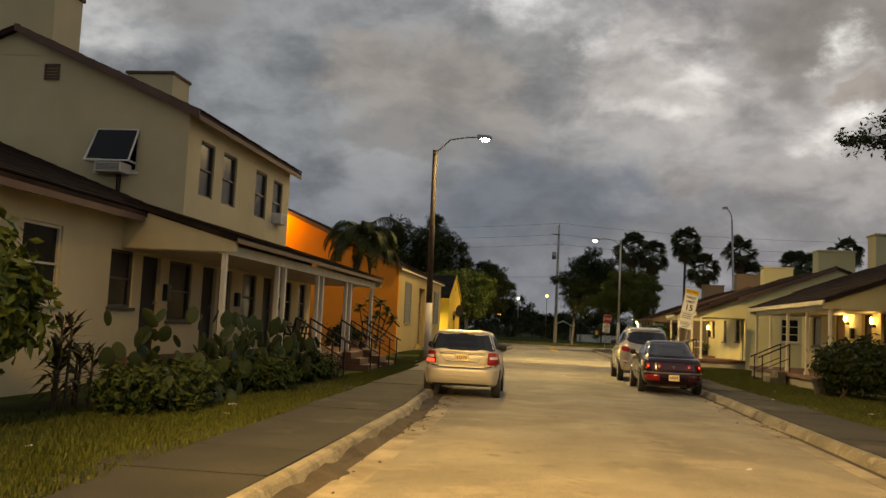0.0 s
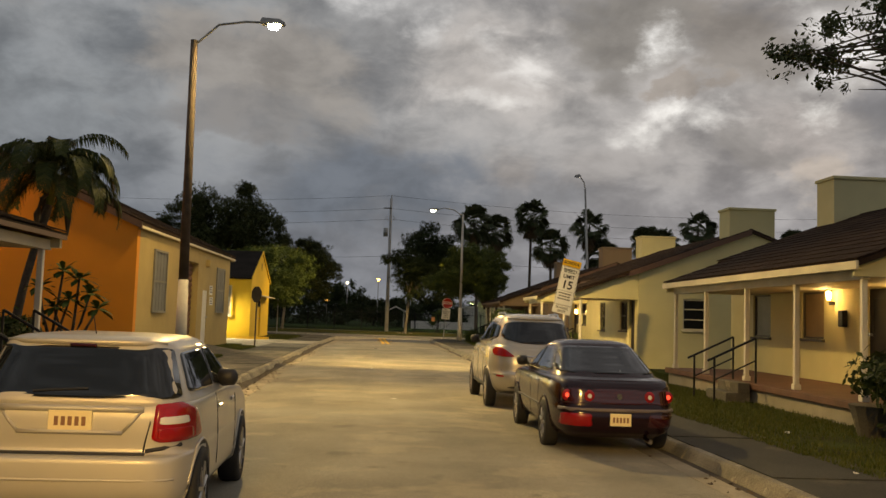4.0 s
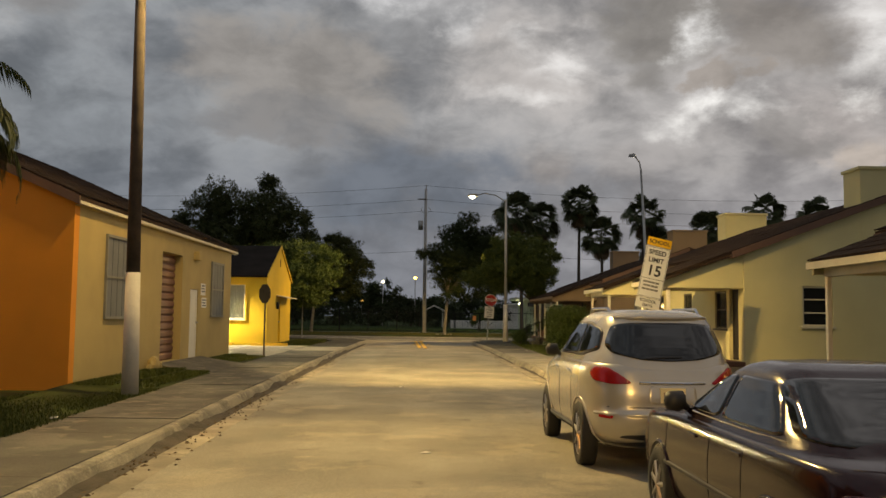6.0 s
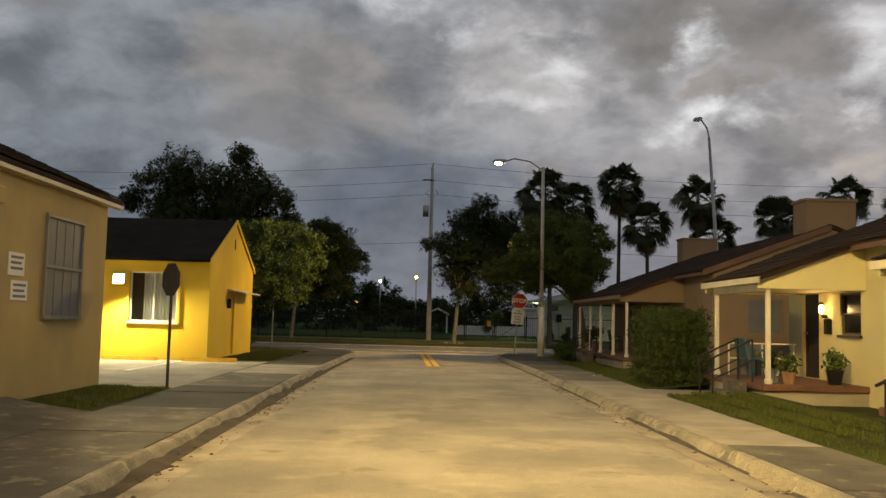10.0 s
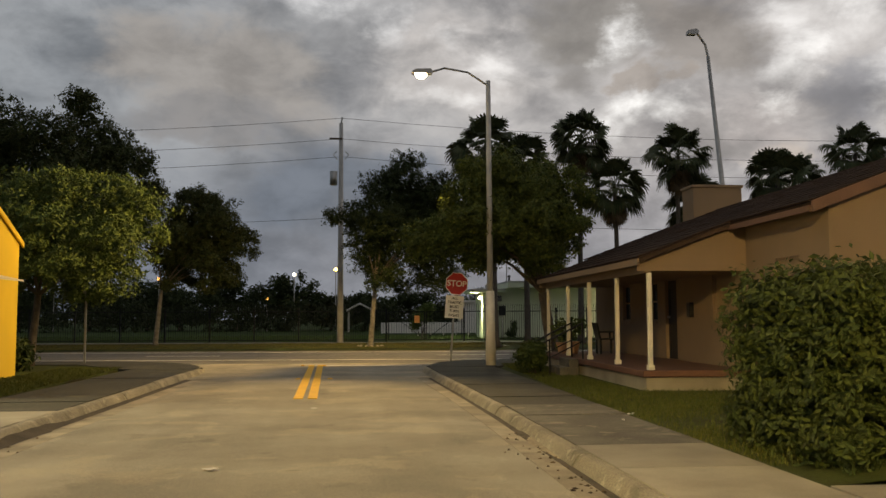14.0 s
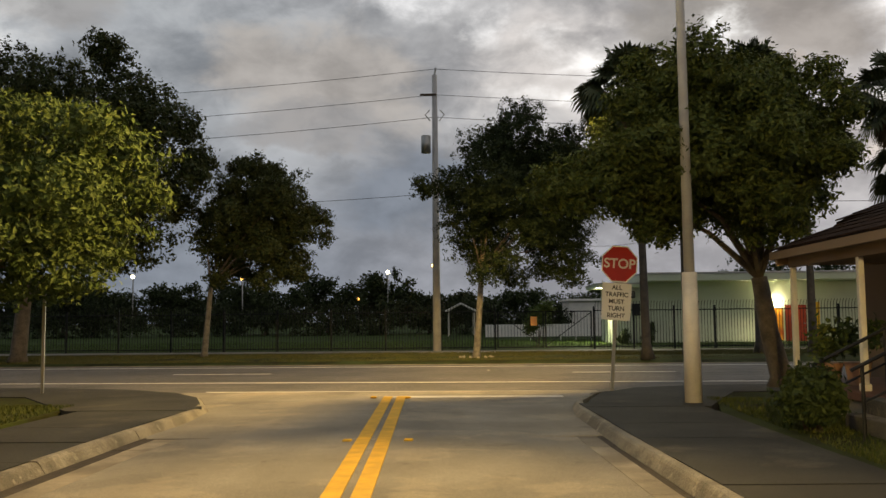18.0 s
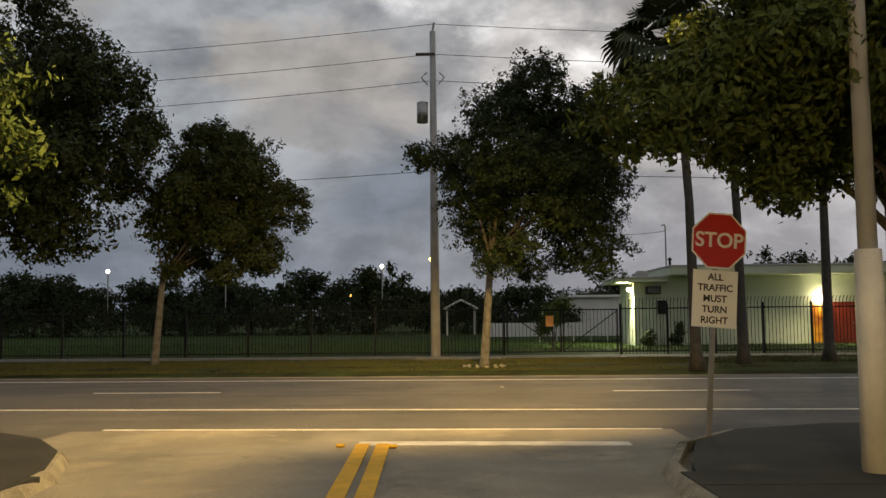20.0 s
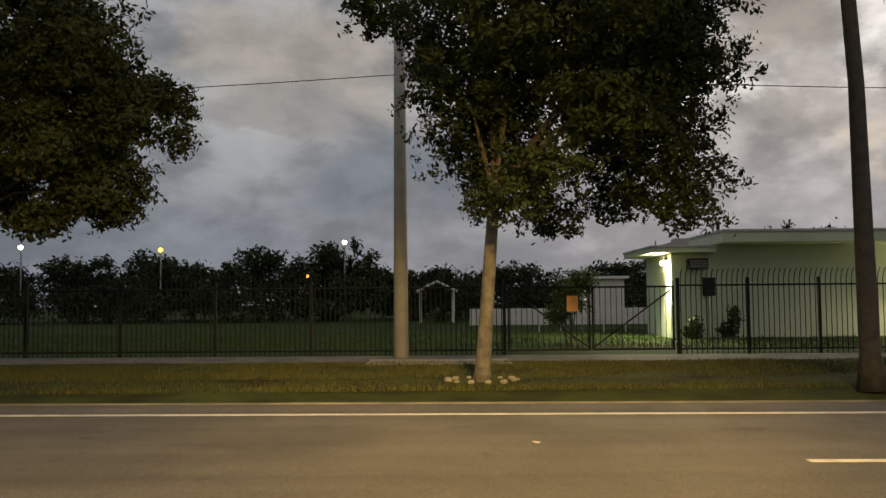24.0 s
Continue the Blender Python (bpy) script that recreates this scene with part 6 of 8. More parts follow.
def patch(skin, view, pts, off=0.004, r=0.3, rings=10):
    """A panel that lies on the skin, its rim turned in."""
    poly = rounded(pts, r, 4)
    fuller = []
    for a, b in zip(poly, poly[1:] + poly[:1]):
        fuller += [a, a.lerp(b, 1 / 3), a.lerp(b, 2 / 3)] if (b - a).length > 0.12 else [a]
    poly = fuller
    c = sum(poly, Vector((0, 0))) / len(poly)
    bm = bmesh.new()
    loops = [[bm.verts.new(skin.place(view, *p, -0.012)) for p in poly]]
    for k in range(rings):
        f = 1 - k / rings
        loops.append([bm.verts.new(skin.place(view, *(c + (p - c) * f), off)) for p in poly])
    for a, b in zip(loops, loops[1:]):
        for k in range(len(poly)):
            bm.faces.new((a[k], a[(k + 1) % len(poly)], b[(k + 1) % len(poly)], b[k]))
    mid = bm.verts.new(skin.place(view, *c, off))
    for k in range(len(poly)):
        bm.faces.new((loops[-1][k], loops[-1][(k + 1) % len(poly)], mid))
    bmesh.ops.recalc_face_normals(bm, faces=bm.faces)
    return bm


def ring_solid(profile, x, y, z, count=26):
    """A solid of revolution about the x axis: profile of (dx, r)."""
    bm = bmesh.new()
    rings = [[bm.verts.new((x + dx, y + r * math.cos(k * math.tau / count), z + r * math.sin(k * math.tau / count))) for k in range(count)] for dx, r in profile]
    for a, b in zip(rings, rings[1:]):
        for k in range(count):
            bm.faces.new((a[k], a[(k + 1) % count], b[(k + 1) % count], b[k]))
    bm.faces.new(rings[0]), bm.faces.new(rings[-1])
    return bm


def wheel(car, x, y, r, side):
    w = part("wheel", ring_solid([(-side * 0.20, r * 0.62), (-side * 0.20, r * 0.95), (-side * 0.16, r), (-side * 0.03, r), (0, r * 0.95), (side * 0.008, r * 0.68), (-side * 0.01, r * 0.64)], x, y, r), "rubber", car, "black tyre", True)
    part("rim", ring_solid([(-side * 0.10, 0.02), (-side * 0.03, r * 0.25), (-side * 0.06, r * 0.5), (-side * 0.005, r * 0.64), (-side * 0.03, r * 0.66)], x, y, r), "rim", w)
    for k in range(7):
        a = k * math.tau / 7 + 0.3
        bm = bmesh.new()
        tube(bm, [(x - side * 0.015, y, r), (x - side * 0.012, y + r * 0.63 * math.cos(a), r + r * 0.63 * math.sin(a))], [0.026, 0.020], 5)
        part("spoke", bm, "rim", w)
    return w


SHORT = 0.88


def shrink(layers):
    return [(z, y0 * SHORT, y1 * SHORT, w) for z, y0, y1, w in layers]


def car(name, label, paint, body, cabin, wheels, wr, n_body=5.0, n_cabin=4.2, cat="car"):
    c = thing(name, (0, 0, 0), label, cat, "parked cars")
    sb_, sc_ = Skin(shrink(body), n_body), Skin(shrink(cabin), n_cabin)
    part("body", sb_.mesh(), paint, c, smooth=True)
    part("cabin", sc_.mesh(bottom=False), paint, c, smooth=True)
    for y in wheels:
        y *= SHORT
        for s in (-1, 1):
            v = "left" if s < 0 else "right"
            W = max(abs(sb_.place("right", y, z, 0).x) for z in (wr * 0.9, wr * 1.3, wr * 1.7, wr * 2))
            low = min(r[0] for r in sb_.rows) + 0.012
            turns = [math.radians(-20 + 220 * k / 24) for k in range(25)]
            arc = [Vector((y + (wr + 0.05) * math.cos(a), max(low, wr + (wr + 0.05) * math.sin(a)))) for a in turns]
            # a flush black patch put in place of a hollow, dark wheel arch
            bm = bmesh.new()
            hub = bm.verts.new(sb_.place(v, y, wr, 0.004))
            rim_ = [bm.verts.new(sb_.place(v, *q, 0.004)) for q in arc]
            for p, q in zip(rim_, rim_[1:]):
                bm.faces.new((hub, p, q))
            bmesh.ops.recalc_face_normals(bm, faces=bm.faces)
            part("wheel_arch", bm, "black_trim", c)
            wheel(c, s * (W + 0.022), y, wr, s)
            part("arch_lip", T([sb_.place(v, *q, 0.005) for q in arc], 0.012, 5), paint, c, smooth=True)
    return c, sb_, sc_


def on(c, name, skin, view, pts, mat, label="", off=0.009, r=0.3):
    return part(name, patch(skin, view, pts, off, r), mat, c, label, True)


def plate(c, skin, z, w=0.305, h=0.155):
    y = skin.place("rear", 0, z, 0).y - 0.006
    p = part("number_plate", B(-w / 2, w / 2, y - 0.012, y + 0.02, z - h / 2, z + h / 2, bevel=0.004), "plate", c)
    for k in range(5):
        x = -0.10 + 0.05 * k
        part("plate_bar", B(x - 0.015, x + 0.015, y - 0.0145, y - 0.012, z - 0.035, z + 0.03), "plate_ink", p)


def mirror(c, x, y, z, s, mat):
    return part("mirror", T([(s * x, y + 0.03, z - 0.03), (s * (x + 0.05), y + 0.01, z), (s * (x + 0.09), y - 0.01, z + 0.03), (s * (x + 0.2), y - 0.05, z + 0.035), (s * (x + 0.23), y - 0.06, z + 0.035)], [0.025, 0.035, 0.085, 0.075, 0.03], 10), mat, c, smooth=True)


# silver hatchback
hb, hs, hg = car("hatchback", "silver compact hatchback parked by the kerb, rear windows dark", "silver",
    [(0.27, -2.05, 2.0, 0.80), (0.32, -2.15, 2.12, 0.855), (0.42, -2.205, 2.2, 0.878), (0.61, -2.21, 2.2, 0.885), (0.655, -2.19, 2.19, 0.885), (0.675, -2.10, 2.18, 0.882), (0.82, -2.095, 2.12, 0.875), (0.95, -2.085, 1.75, 0.862), (1.02, -2.05, 1.15, 0.845), (1.06, -2.0, 0.95, 0.80)],
    [(1.00, -2.06, 1.15, 0.845), (1.06, -2.055, 0.98, 0.825), (1.20, -1.975, 0.72, 0.772), (1.33, -1.89, 0.40, 0.715), (1.43, -1.835, 0.12, 0.668), (1.475, -1.80, -0.1, 0.625), (1.505, -1.65, -0.35, 0.54), (1.522, -1.3, -0.7, 0.34)],
    (-1.42, 1.22), 0.335, 8.0, 7.0)
on(hb, "rear_window", hg, "rear", [(-0.775, 1.065), (0.775, 1.065), (0.645, 1.43), (-0.645, 1.43)], "glass_dark", "dark tinted rear window", r=0.07)
for v in ("left", "right"):
    s = -1 if v == "left" else 1
    m = (lambda a: a) if s > 0 else (lambda a: -180 - a)
    on(hb, "side_window", hg, v, [(-1.50, 1.10), (-0.50, 1.085), (-0.50, 1.40), (-1.36, 1.39)], "glass_dark", r=0.12)
    on(hb, "side_window", hg, v, [(-0.44, 1.085), (0.66, 1.085), (0.16, 1.36), (-0.10, 1.405), (-0.44, 1.40)], "glass_dark", r=0.12)
    tl = on(hb, "tail_light", hs, v + "_corner", [(m(-78), 0.755), (m(-14), 0.765), (m(-18), 0.98), (m(-40), 1.045), (m(-74), 1.04)], "red_lens", off=0.012, r=0.16)
    on(tl, "reverse_lens", hs, v + "_corner", [(m(-72), 0.885), (m(-34), 0.89), (m(-36), 0.945), (m(-71), 0.94)], "clear_lens", off=0.016, r=0.2)
    # the left lens glows in place of a headlight reflection
    on(tl, "lit_lens", hs, v + "_corner", [(m(-74), 0.775), (m(-28), 0.782), (m(-30), 0.86), (m(-73), 0.86)], "reflex_glow" if s < 0 else "red_lens", off=0.016, r=0.2)
    mirror(hb, 0.76, -0.12, 1.10, s, "black_trim")
    for y in (-0.35, 0.42):
        p = hs.place(v, y, 0.90, 0)
        part("door_handle", B(p.x - 0.018, p.x + 0.018, y - 0.08, y + 0.08, 0.885, 0.915, bevel=0.006), "silver", hb)
    for y in (-0.47, 0.62):
        part("door_seam", T([hs.place(v, y, z, 0.001) for z in (0.42, 0.5, 0.7, 0.9, 1.02)], 0.005, 4), "black_trim", hb)
    part("tailgate_edge", T([hs.place("rear", s * x, z, 0.001) for x, z in ((0.60, 1.04), (0.585, 0.90), (0.555, 0.76), (0.545, 0.69))], 0.006, 4), "black_trim", hb)
    part("bumper_cut", T([hs.place("rear", s * x, z, 0.001) for x, z in ((0.56, 0.695), (0.68, 0.715), (0.80, 0.735))], 0.016, 5), "black_trim", hb)
    part("recess_edge", T([hs.place("rear", s * x, z, 0.004) for x, z in ((0.52, 0.985), (0.45, 0.90), (0.385, 0.83))], 0.012, 6), "silver", hb, smooth=True)
part("recess_hood", T([hs.place("rear", x, 0.99, 0.012) for x in (-0.53, -0.35, -0.18, 0, 0.18, 0.35, 0.53)], 0.024, 8), "silver", hb, smooth=True)
part("recess_ledge", T([hs.place("rear", x, 0.825, 0.006) for x in (-0.385, -0.2, 0, 0.2, 0.385)], 0.016, 6), "silver", hb, smooth=True)
part("tailgate_seam", T([hs.place("rear", x, 0.672, 0.006) for x in (-0.56, -0.4, -0.2, 0, 0.2, 0.4, 0.56)], 0.017, 6), "black_trim", hb)
part("bumper_crease", T([hs.place("rear", x, 0.50, 0.002) for x in (-0.78, -0.7, -0.5, -0.25, 0, 0.25, 0.5, 0.7, 0.78)], 0.010, 6), "silver", hb, smooth=True)
on(hb, "valance", hs, "rear", [(-0.70, 0.275), (0.70, 0.275), (0.66, 0.325), (-0.66, 0.325)], "black_trim", off=0.006, r=0.15)
plate(hb, hs, 0.905, 0.32, 0.145)
part("badge", T([hs.place("rear", 0, 1.035, 0.0), hs.place("rear", 0, 1.035, 0.012)], 0.03, 10), "chrome", hb)
part("wiper", T([hg.place("rear", x, 1.11 + 0.02 * math.sin(x * 4 + 1), 0.016) for x in (-0.3, -0.15, 0, 0.1)], 0.009, 5), "black_trim", hb)
part("spoiler", T([hg.place("rear", x, 1.462, 0.012) for x in (-0.60, -0.45, -0.22, 0, 0.22, 0.45, 0.60)], [0.012, 0.024, 0.028, 0.028, 0.028, 0.024, 0.012], 8), "silver", hb, smooth=True)
part("brake_light", T([hg.place("rear", x, 1.44, 0.02) for x in (-0.10, 0.10)], 0.012, 6), "red_dark", hb)
part("aerial", T([(0, -1.3, 1.5), (0, -1.42, 1.66)], 0.004, 4), "black_trim", hb)
hb.matrix_basis = pose(-0.88, 21.62, 0.0, 0, 0, 1.5) @ Matrix.Diagonal((0.885, 0.86, 0.925, 1))

# dark maroon saloon
im, isk, ig = car("saloon_car", "dark maroon four-door saloon parked by the kerb", "maroon",
    [(0.22, -2.30, 2.35, 0.78), (0.30, -2.48, 2.5, 0.87), (0.44, -2.575, 2.56, 0.908), (0.565, -2.57, 2.54, 0.918), (0.62, -2.525, 2.52, 0.92), (0.76, -2.50, 2.46, 0.915), (0.88, -2.46, 2.3, 0.90), (0.945, -2.36, 1.75, 0.87), (0.975, -2.1, 1.3, 0.80), (0.985, -1.8, 1.0, 0.7)],
    [(0.93, -2.0, 1.5, 0.865), (0.99, -1.93, 1.22, 0.83), (1.10, -1.68, 0.92, 0.765), (1.24, -1.36, 0.55, 0.685), (1.34, -1.12, 0.25, 0.62), (1.39, -0.98, 0.08, 0.56), (1.425, -0.78, -0.1, 0.44), (1.435, -0.5, -0.25, 0.2)],
    (-1.45, 1.36), 0.315, 6.5, 5.0)
on(im, "rear_window", ig, "rear", [(-0.765, 1.015), (0.765, 1.015), (0.60, 1.35), (-0.60, 1.35)], "glass_dark", "dark rear window", r=0.14)
for v in ("left", "right"):
    s = -1 if v == "left" else 1
    on(im, "side_window", ig, v, [(-1.24, 1.02), (-0.16, 1.02), (-0.16, 1.32), (-0.88, 1.31)], "glass_dark", r=0.14)
    on(im, "side_window", ig, v, [(-0.10, 1.02), (0.92, 1.02), (0.30, 1.29), (-0.10, 1.32)], "glass_dark", r=0.12)
    for x in (0.745, 0.44):
        q = Vector((s * x, isk.place("rear", s * x, 0.755, 0).y, 0.755))
        r = part("round_tail_light", ring_solid([(-0.03, 0.068), (0.006, 0.074), (0.016, 0.066), (0.02, 0.04)], 0, 0, 0, 18), "red_lens", im)
        for vt in r.data.vertices:
            vt.co = Vector((q.x + vt.co.y, q.y - vt.co.x, q.z + vt.co.z))
        # the outer lenses glow to imitate reflected headlights
        part("inner_lens", T([(q.x, q.y - 0.012, q.z), (q.x, q.y - 0.024, q.z)], 0.03, 10), "reflex_glow" if x > 0.6 else "clear_lens", r)
    # brighter red on the left reflector paints in its headlight reflection
    on(im, "bumper_reflector", isk, "rear", [(s * 0.40, 0.375), (s * 0.83, 0.38), (s * 0.82, 0.535), (s * 0.42, 0.54)], "red_lens" if s < 0 else "red_dark", off=0.008, r=0.15)
    mirror(im, 0.80, 0.66, 1.03, s, "black_trim")
    part("side_strip", T([isk.place(v, y, 0.54, 0.006) for y in (-1.0, -0.5, 0, 0.5, 1.0)], 0.018, 5), "black_trim", im)
    part("chrome_strip", T([ig.place(v, y, 1.0, 0.006) for y in (-1.3, -0.7, 0, 0.5, 0.95)], 0.007, 5), "chrome", im)
    for y in (-0.70, 0.25):
        p = isk.place(v, y, 0.85, 0)
        part("door_handle", B(p.x - 0.018, p.x + 0.018, y - 0.09, y + 0.09, 0.835, 0.862, bevel=0.006), "maroon", im)
    for y in (-0.80, -0.13, 0.98):
        part("door_seam", T([isk.place(v, y, z, 0.001) for z in (0.34, 0.5, 0.7, 0.86, 0.93)], 0.005, 4), "black_trim", im)
on(im, "light_panel", isk, "rear", [(-0.82, 0.655), (0.82, 0.655), (0.80, 0.845), (-0.80, 0.845)], "red_dark", "dark red rear light panel", off=0.004, r=0.12)
# the highlight along the crease is painted on in grey
part("bumper_crease", T([isk.place("rear", x, 0.585, 0.004) for x in (-0.84, -0.7, -0.4, 0, 0.4, 0.7, 0.84)], 0.026, 6), "crease_highlight", im, smooth=True)
part("boot_lip", T([isk.place("rear", x, 0.935, -0.03) for x in (-0.74, -0.5, -0.25, 0, 0.25, 0.5, 0.74)], 0.022, 6), "maroon", im, smooth=True)
plate(im, isk, 0.47)
part("badge", T([isk.place("rear", 0, 0.755, 0.0), isk.place("rear", 0, 0.755, 0.016)], 0.04, 10), "chrome", im)
part("exhaust", T([(0.45, -2.0, 0.2), (0.45, -2.24, 0.2)], 0.03, 8), "chrome", im)
on(im, "parcel_cushion", ig, "rear", [(-0.16, 1.035), (0.20, 1.035), (0.16, 1.10), (-0.10, 1.10)], "board", "pale cushion behind the rear window", off=0.008)
im.matrix_basis = pose(4.05, 26.68, 0.0, 0, 0, 0.5) @ Matrix.Diagonal((0.84, 0.92, 0.955, 1))

# champagne sport utility car
bu, us, ug = car("suv", "champagne-coloured sport utility car parked by the kerb", "champagne",
    [(0.28, -2.25, 2.3, 0.84), (0.38, -2.46, 2.48, 0.94), (0.52, -2.56, 2.55, 0.978), (0.64, -2.565, 2.56, 0.99), (0.70, -2.525, 2.55, 0.992), (0.86, -2.51, 2.5, 0.992), (1.00, -2.47, 2.3, 0.984), (1.10, -2.43, 1.8, 0.965), (1.16, -2.38, 1.4, 0.935), (1.18, -2.3, 1.2, 0.88)],
    [(1.08, -2.43, 1.65, 0.965), (1.18, -2.39, 1.35, 0.925), (1.30, -2.32, 1.05, 0.868), (1.46, -2.20, 0.68, 0.80), (1.58, -2.10, 0.38, 0.745), (1.66, -2.03, 0.15, 0.685), (1.71, -1.9, -0.1, 0.60), (1.74, -1.65, -0.4, 0.45), (1.75, -1.2, -0.8, 0.2)],
    (-1.52, 1.50), 0.36, 4.6, 4.2)
on(bu, "rear_window", ug, "rear", [(-0.735, 1.36), (-0.67, 1.27), (-0.35, 1.21), (0, 1.195), (0.35, 1.21), (0.67, 1.27), (0.735, 1.36), (0.62, 1.60), (-0.62, 1.60)], "glass_dark", "wide dark rear window", r=0.25)
for v in ("left", "right"):
    s = -1 if v == "left" else 1
    m = (lambda a: a) if s > 0 else (lambda a: -180 - a)
    on(bu, "window_band", ug, v, [(-1.72, 1.30), (-1.2, 1.22), (1.02, 1.21), (0.40, 1.53), (0.05, 1.60), (-1.1, 1.605), (-1.62, 1.52)], "black_trim", off=0.006, r=0.2)
    on(bu, "side_window", ug, v, [(-1.68, 1.31), (-0.91, 1.235), (-0.91, 1.585), (-1.58, 1.52)], "glass_dark", off=0.011, r=0.2)
    on(bu, "side_window", ug, v, [(-0.86, 1.235), (0.05, 1.225), (0.05, 1.585), (-0.86, 1.59)], "glass_dark", off=0.011, r=0.08)
    on(bu, "side_window", ug, v, [(0.10, 1.225), (0.96, 1.225), (0.40, 1.51), (0.10, 1.575)], "glass_dark", off=0.011, r=0.1)
    on(bu, "tail_light", us, v + "_corner", [(m(-80), 0.965), (m(-64), 0.955), (m(-40), 0.985), (m(-33), 1.06), (m(-40), 1.135), (m(-56), 1.13), (m(-70), 1.06)], "red_lens", off=0.014, r=0.3)
    part("roof_rail", T([(s * 0.57, -1.45, 1.70), (s * 0.585, -1.30, 1.755), (s * 0.585, -0.35, 1.755), (s * 0.57, -0.2, 1.70)], 0.018, 6), "chrome", bu)
    on(bu, "headlight", us, v + "_corner", [(m(66), 0.80), (m(30), 0.84), (m(26), 0.97), (m(50), 0.96)], "clear_lens", off=0.01, r=0.25)
    for y in (-0.62, 0.30):
        p = us.place(v, y, 1.03, 0)
        part("door_handle", B(p.x - 0.02, p.x + 0.02, y - 0.1, y + 0.1, 1.015, 1.045, bevel=0.007), "chrome", bu)
    for y in (-0.84, 0.06, 1.05):
        part("door_seam", T([us.place(v, y, z, 0.001) for z in (0.42, 0.6, 0.8, 1.0, 1.14)], 0.005, 4), "black_trim", bu)
    part("side_sill", T([us.place(v, y, 0.40, 0.004) for y in (-0.95, -0.5, 0, 0.5, 0.95)], 0.035, 6), "black_trim", bu)
    mirror(bu, 0.90, 0.45, 1.20, s, "black_trim")
    on(bu, "reflector", us, v + "_corner", [(m(-62), 0.60), (m(-46), 0.60), (m(-46), 0.635), (m(-62), 0.635)], "red_lens", off=0.008)
part("tailgate_seam", T([us.place("rear", x, 0.72, 0.001) for x in (-0.76, -0.5, -0.25, 0, 0.25, 0.5, 0.76)], 0.008, 5), "black_trim", bu)
part("bumper_crease", T([us.place("rear", x, 0.645, 0.002) for x in (-0.88, -0.75, -0.5, -0.25, 0, 0.25, 0.5, 0.75, 0.88)], 0.022, 6), "champagne", bu, smooth=True)
on(bu, "valance", us, "rear", [(-0.70, 0.30), (0.70, 0.30), (0.60, 0.44), (-0.60, 0.44)], "black_trim", off=0.006, r=0.2)
on(bu, "plate_recess", us, "rear", [(-0.30, 0.76), (0.30, 0.76), (0.28, 0.95), (-0.28, 0.95)], "champagne", off=0.005, r=0.2)
part("chrome_bar", T([us.place("rear", x, 0.975, 0.012) for x in (-0.40, -0.2, 0, 0.2, 0.40)], 0.014, 6), "chrome", bu, smooth=True)
plate(bu, us, 0.85)
part("wiper", T([ug.place("rear", x, 1.225 + 0.015 * math.sin(x * 4 + 1), 0.018) for x in (-0.3, -0.15, 0, 0.15)], 0.01, 5), "black_trim", bu)
part("roof_spoiler", T([ug.place("rear", x, 1.655, 0.02) for x in (-0.58, -0.4, -0.2, 0, 0.2, 0.4, 0.58)], [0.015, 0.028, 0.032, 0.032, 0.032, 0.028, 0.015], 8), "champagne", bu, smooth=True)
bu.matrix_basis = pose(3.88, 31.68, 0.0, 0, 0, 1.0) @ Matrix.Diagonal((0.85, 0.89, 0.99, 1))

# ---- signs ----


def words(text, size, place, parent, mat, name="letters"):
    """Letters of the built-in font as a mesh, facing -y, centred."""
    cu = bpy.data.curves.new(name, "FONT")
    cu.body, cu.size, cu.align_x, cu.align_y, cu.extrude = text, size, "CENTER", "CENTER", 0.002
    cu.offset = size * 0.02
    ob = bpy.data.objects.new(name, cu)
    scene.collection.objects.link(ob)
    dg = bpy.context.evaluated_depsgraph_get()
    me = bpy.data.meshes.new_from_object(ob.evaluated_get(dg))
    bpy.data.objects.remove(ob)
    me.transform(pose(*place, 90, 0, 0))
    me.materials.clear()
    me.materials.append(M[mat])
    o = new(name, me)
    put(o, parent)
    return o


sp = thing("speed_sign", (0, 0, 0), "leaning white school speed limit sign with a yellow top", "road sign")
for s in (-1, 1):
    part("leg", B(s * 0.19 - 0.022, s * 0.19 + 0.022, 0.004, 0.045, -0.05, 3.3), "steel", sp)
part("yellow_panel", B(-0.305, 0.305, -0.006, 0.0, 3.335, 3.545), "yellow_sign", sp, "yellow top panel")
part("panel", B(-0.305, 0.305, -0.006, 0.0, 2.06, 3.32), "white_sign", sp)
part("lower_panel", B(-0.305, 0.305, -0.006, 0.0, 1.79, 2.045), "white_sign", sp)
for x0, x1, z0, z1 in ((-0.29, 0.29, 2.075, 2.083), (-0.29, 0.29, 3.297, 3.305), (-0.29, -0.282, 2.083, 3.297), (0.282, 0.29, 2.083, 3.297), (-0.29, 0.29, 2.52, 2.53)):
    part("border", B(x0, x1, -0.008, -0.006, z0, z1), "black_sign", sp)
words("SCHOOL", 0.13, (0, -0.008, 3.44), sp, "black_sign")
words("SPEED", 0.165, (0, -0.008, 3.18), sp, "black_sign")
words("LIMIT", 0.165, (0, -0.008, 2.99), sp, "black_sign")
words("15", 0.37, (0, -0.008, 2.72), sp, "black_sign")
for z, w in ((2.44, 0.22), (2.35, 0.2), (2.26, 0.22)):
    for k in range(4):
        x = -w + (2 * w - 0.02) * k / 4
        part("text_bar", B(x, x + w * 0.42, -0.008, -0.006, z - 0.024, z + 0.024), "grille", sp)
words("SCHOOL", 0.105, (0, -0.008, 1.975), sp, "black_sign")
words("DAYS", 0.105, (0, -0.008, 1.865), sp, "black_sign")
sp.matrix_basis = pose(6.33, 42.2, 0.13, 0, 12.0, 4)

st = thing("stop_sign", (0, 0, 0), "red octagonal stop sign over a white traffic rule panel, steel post", "road sign")
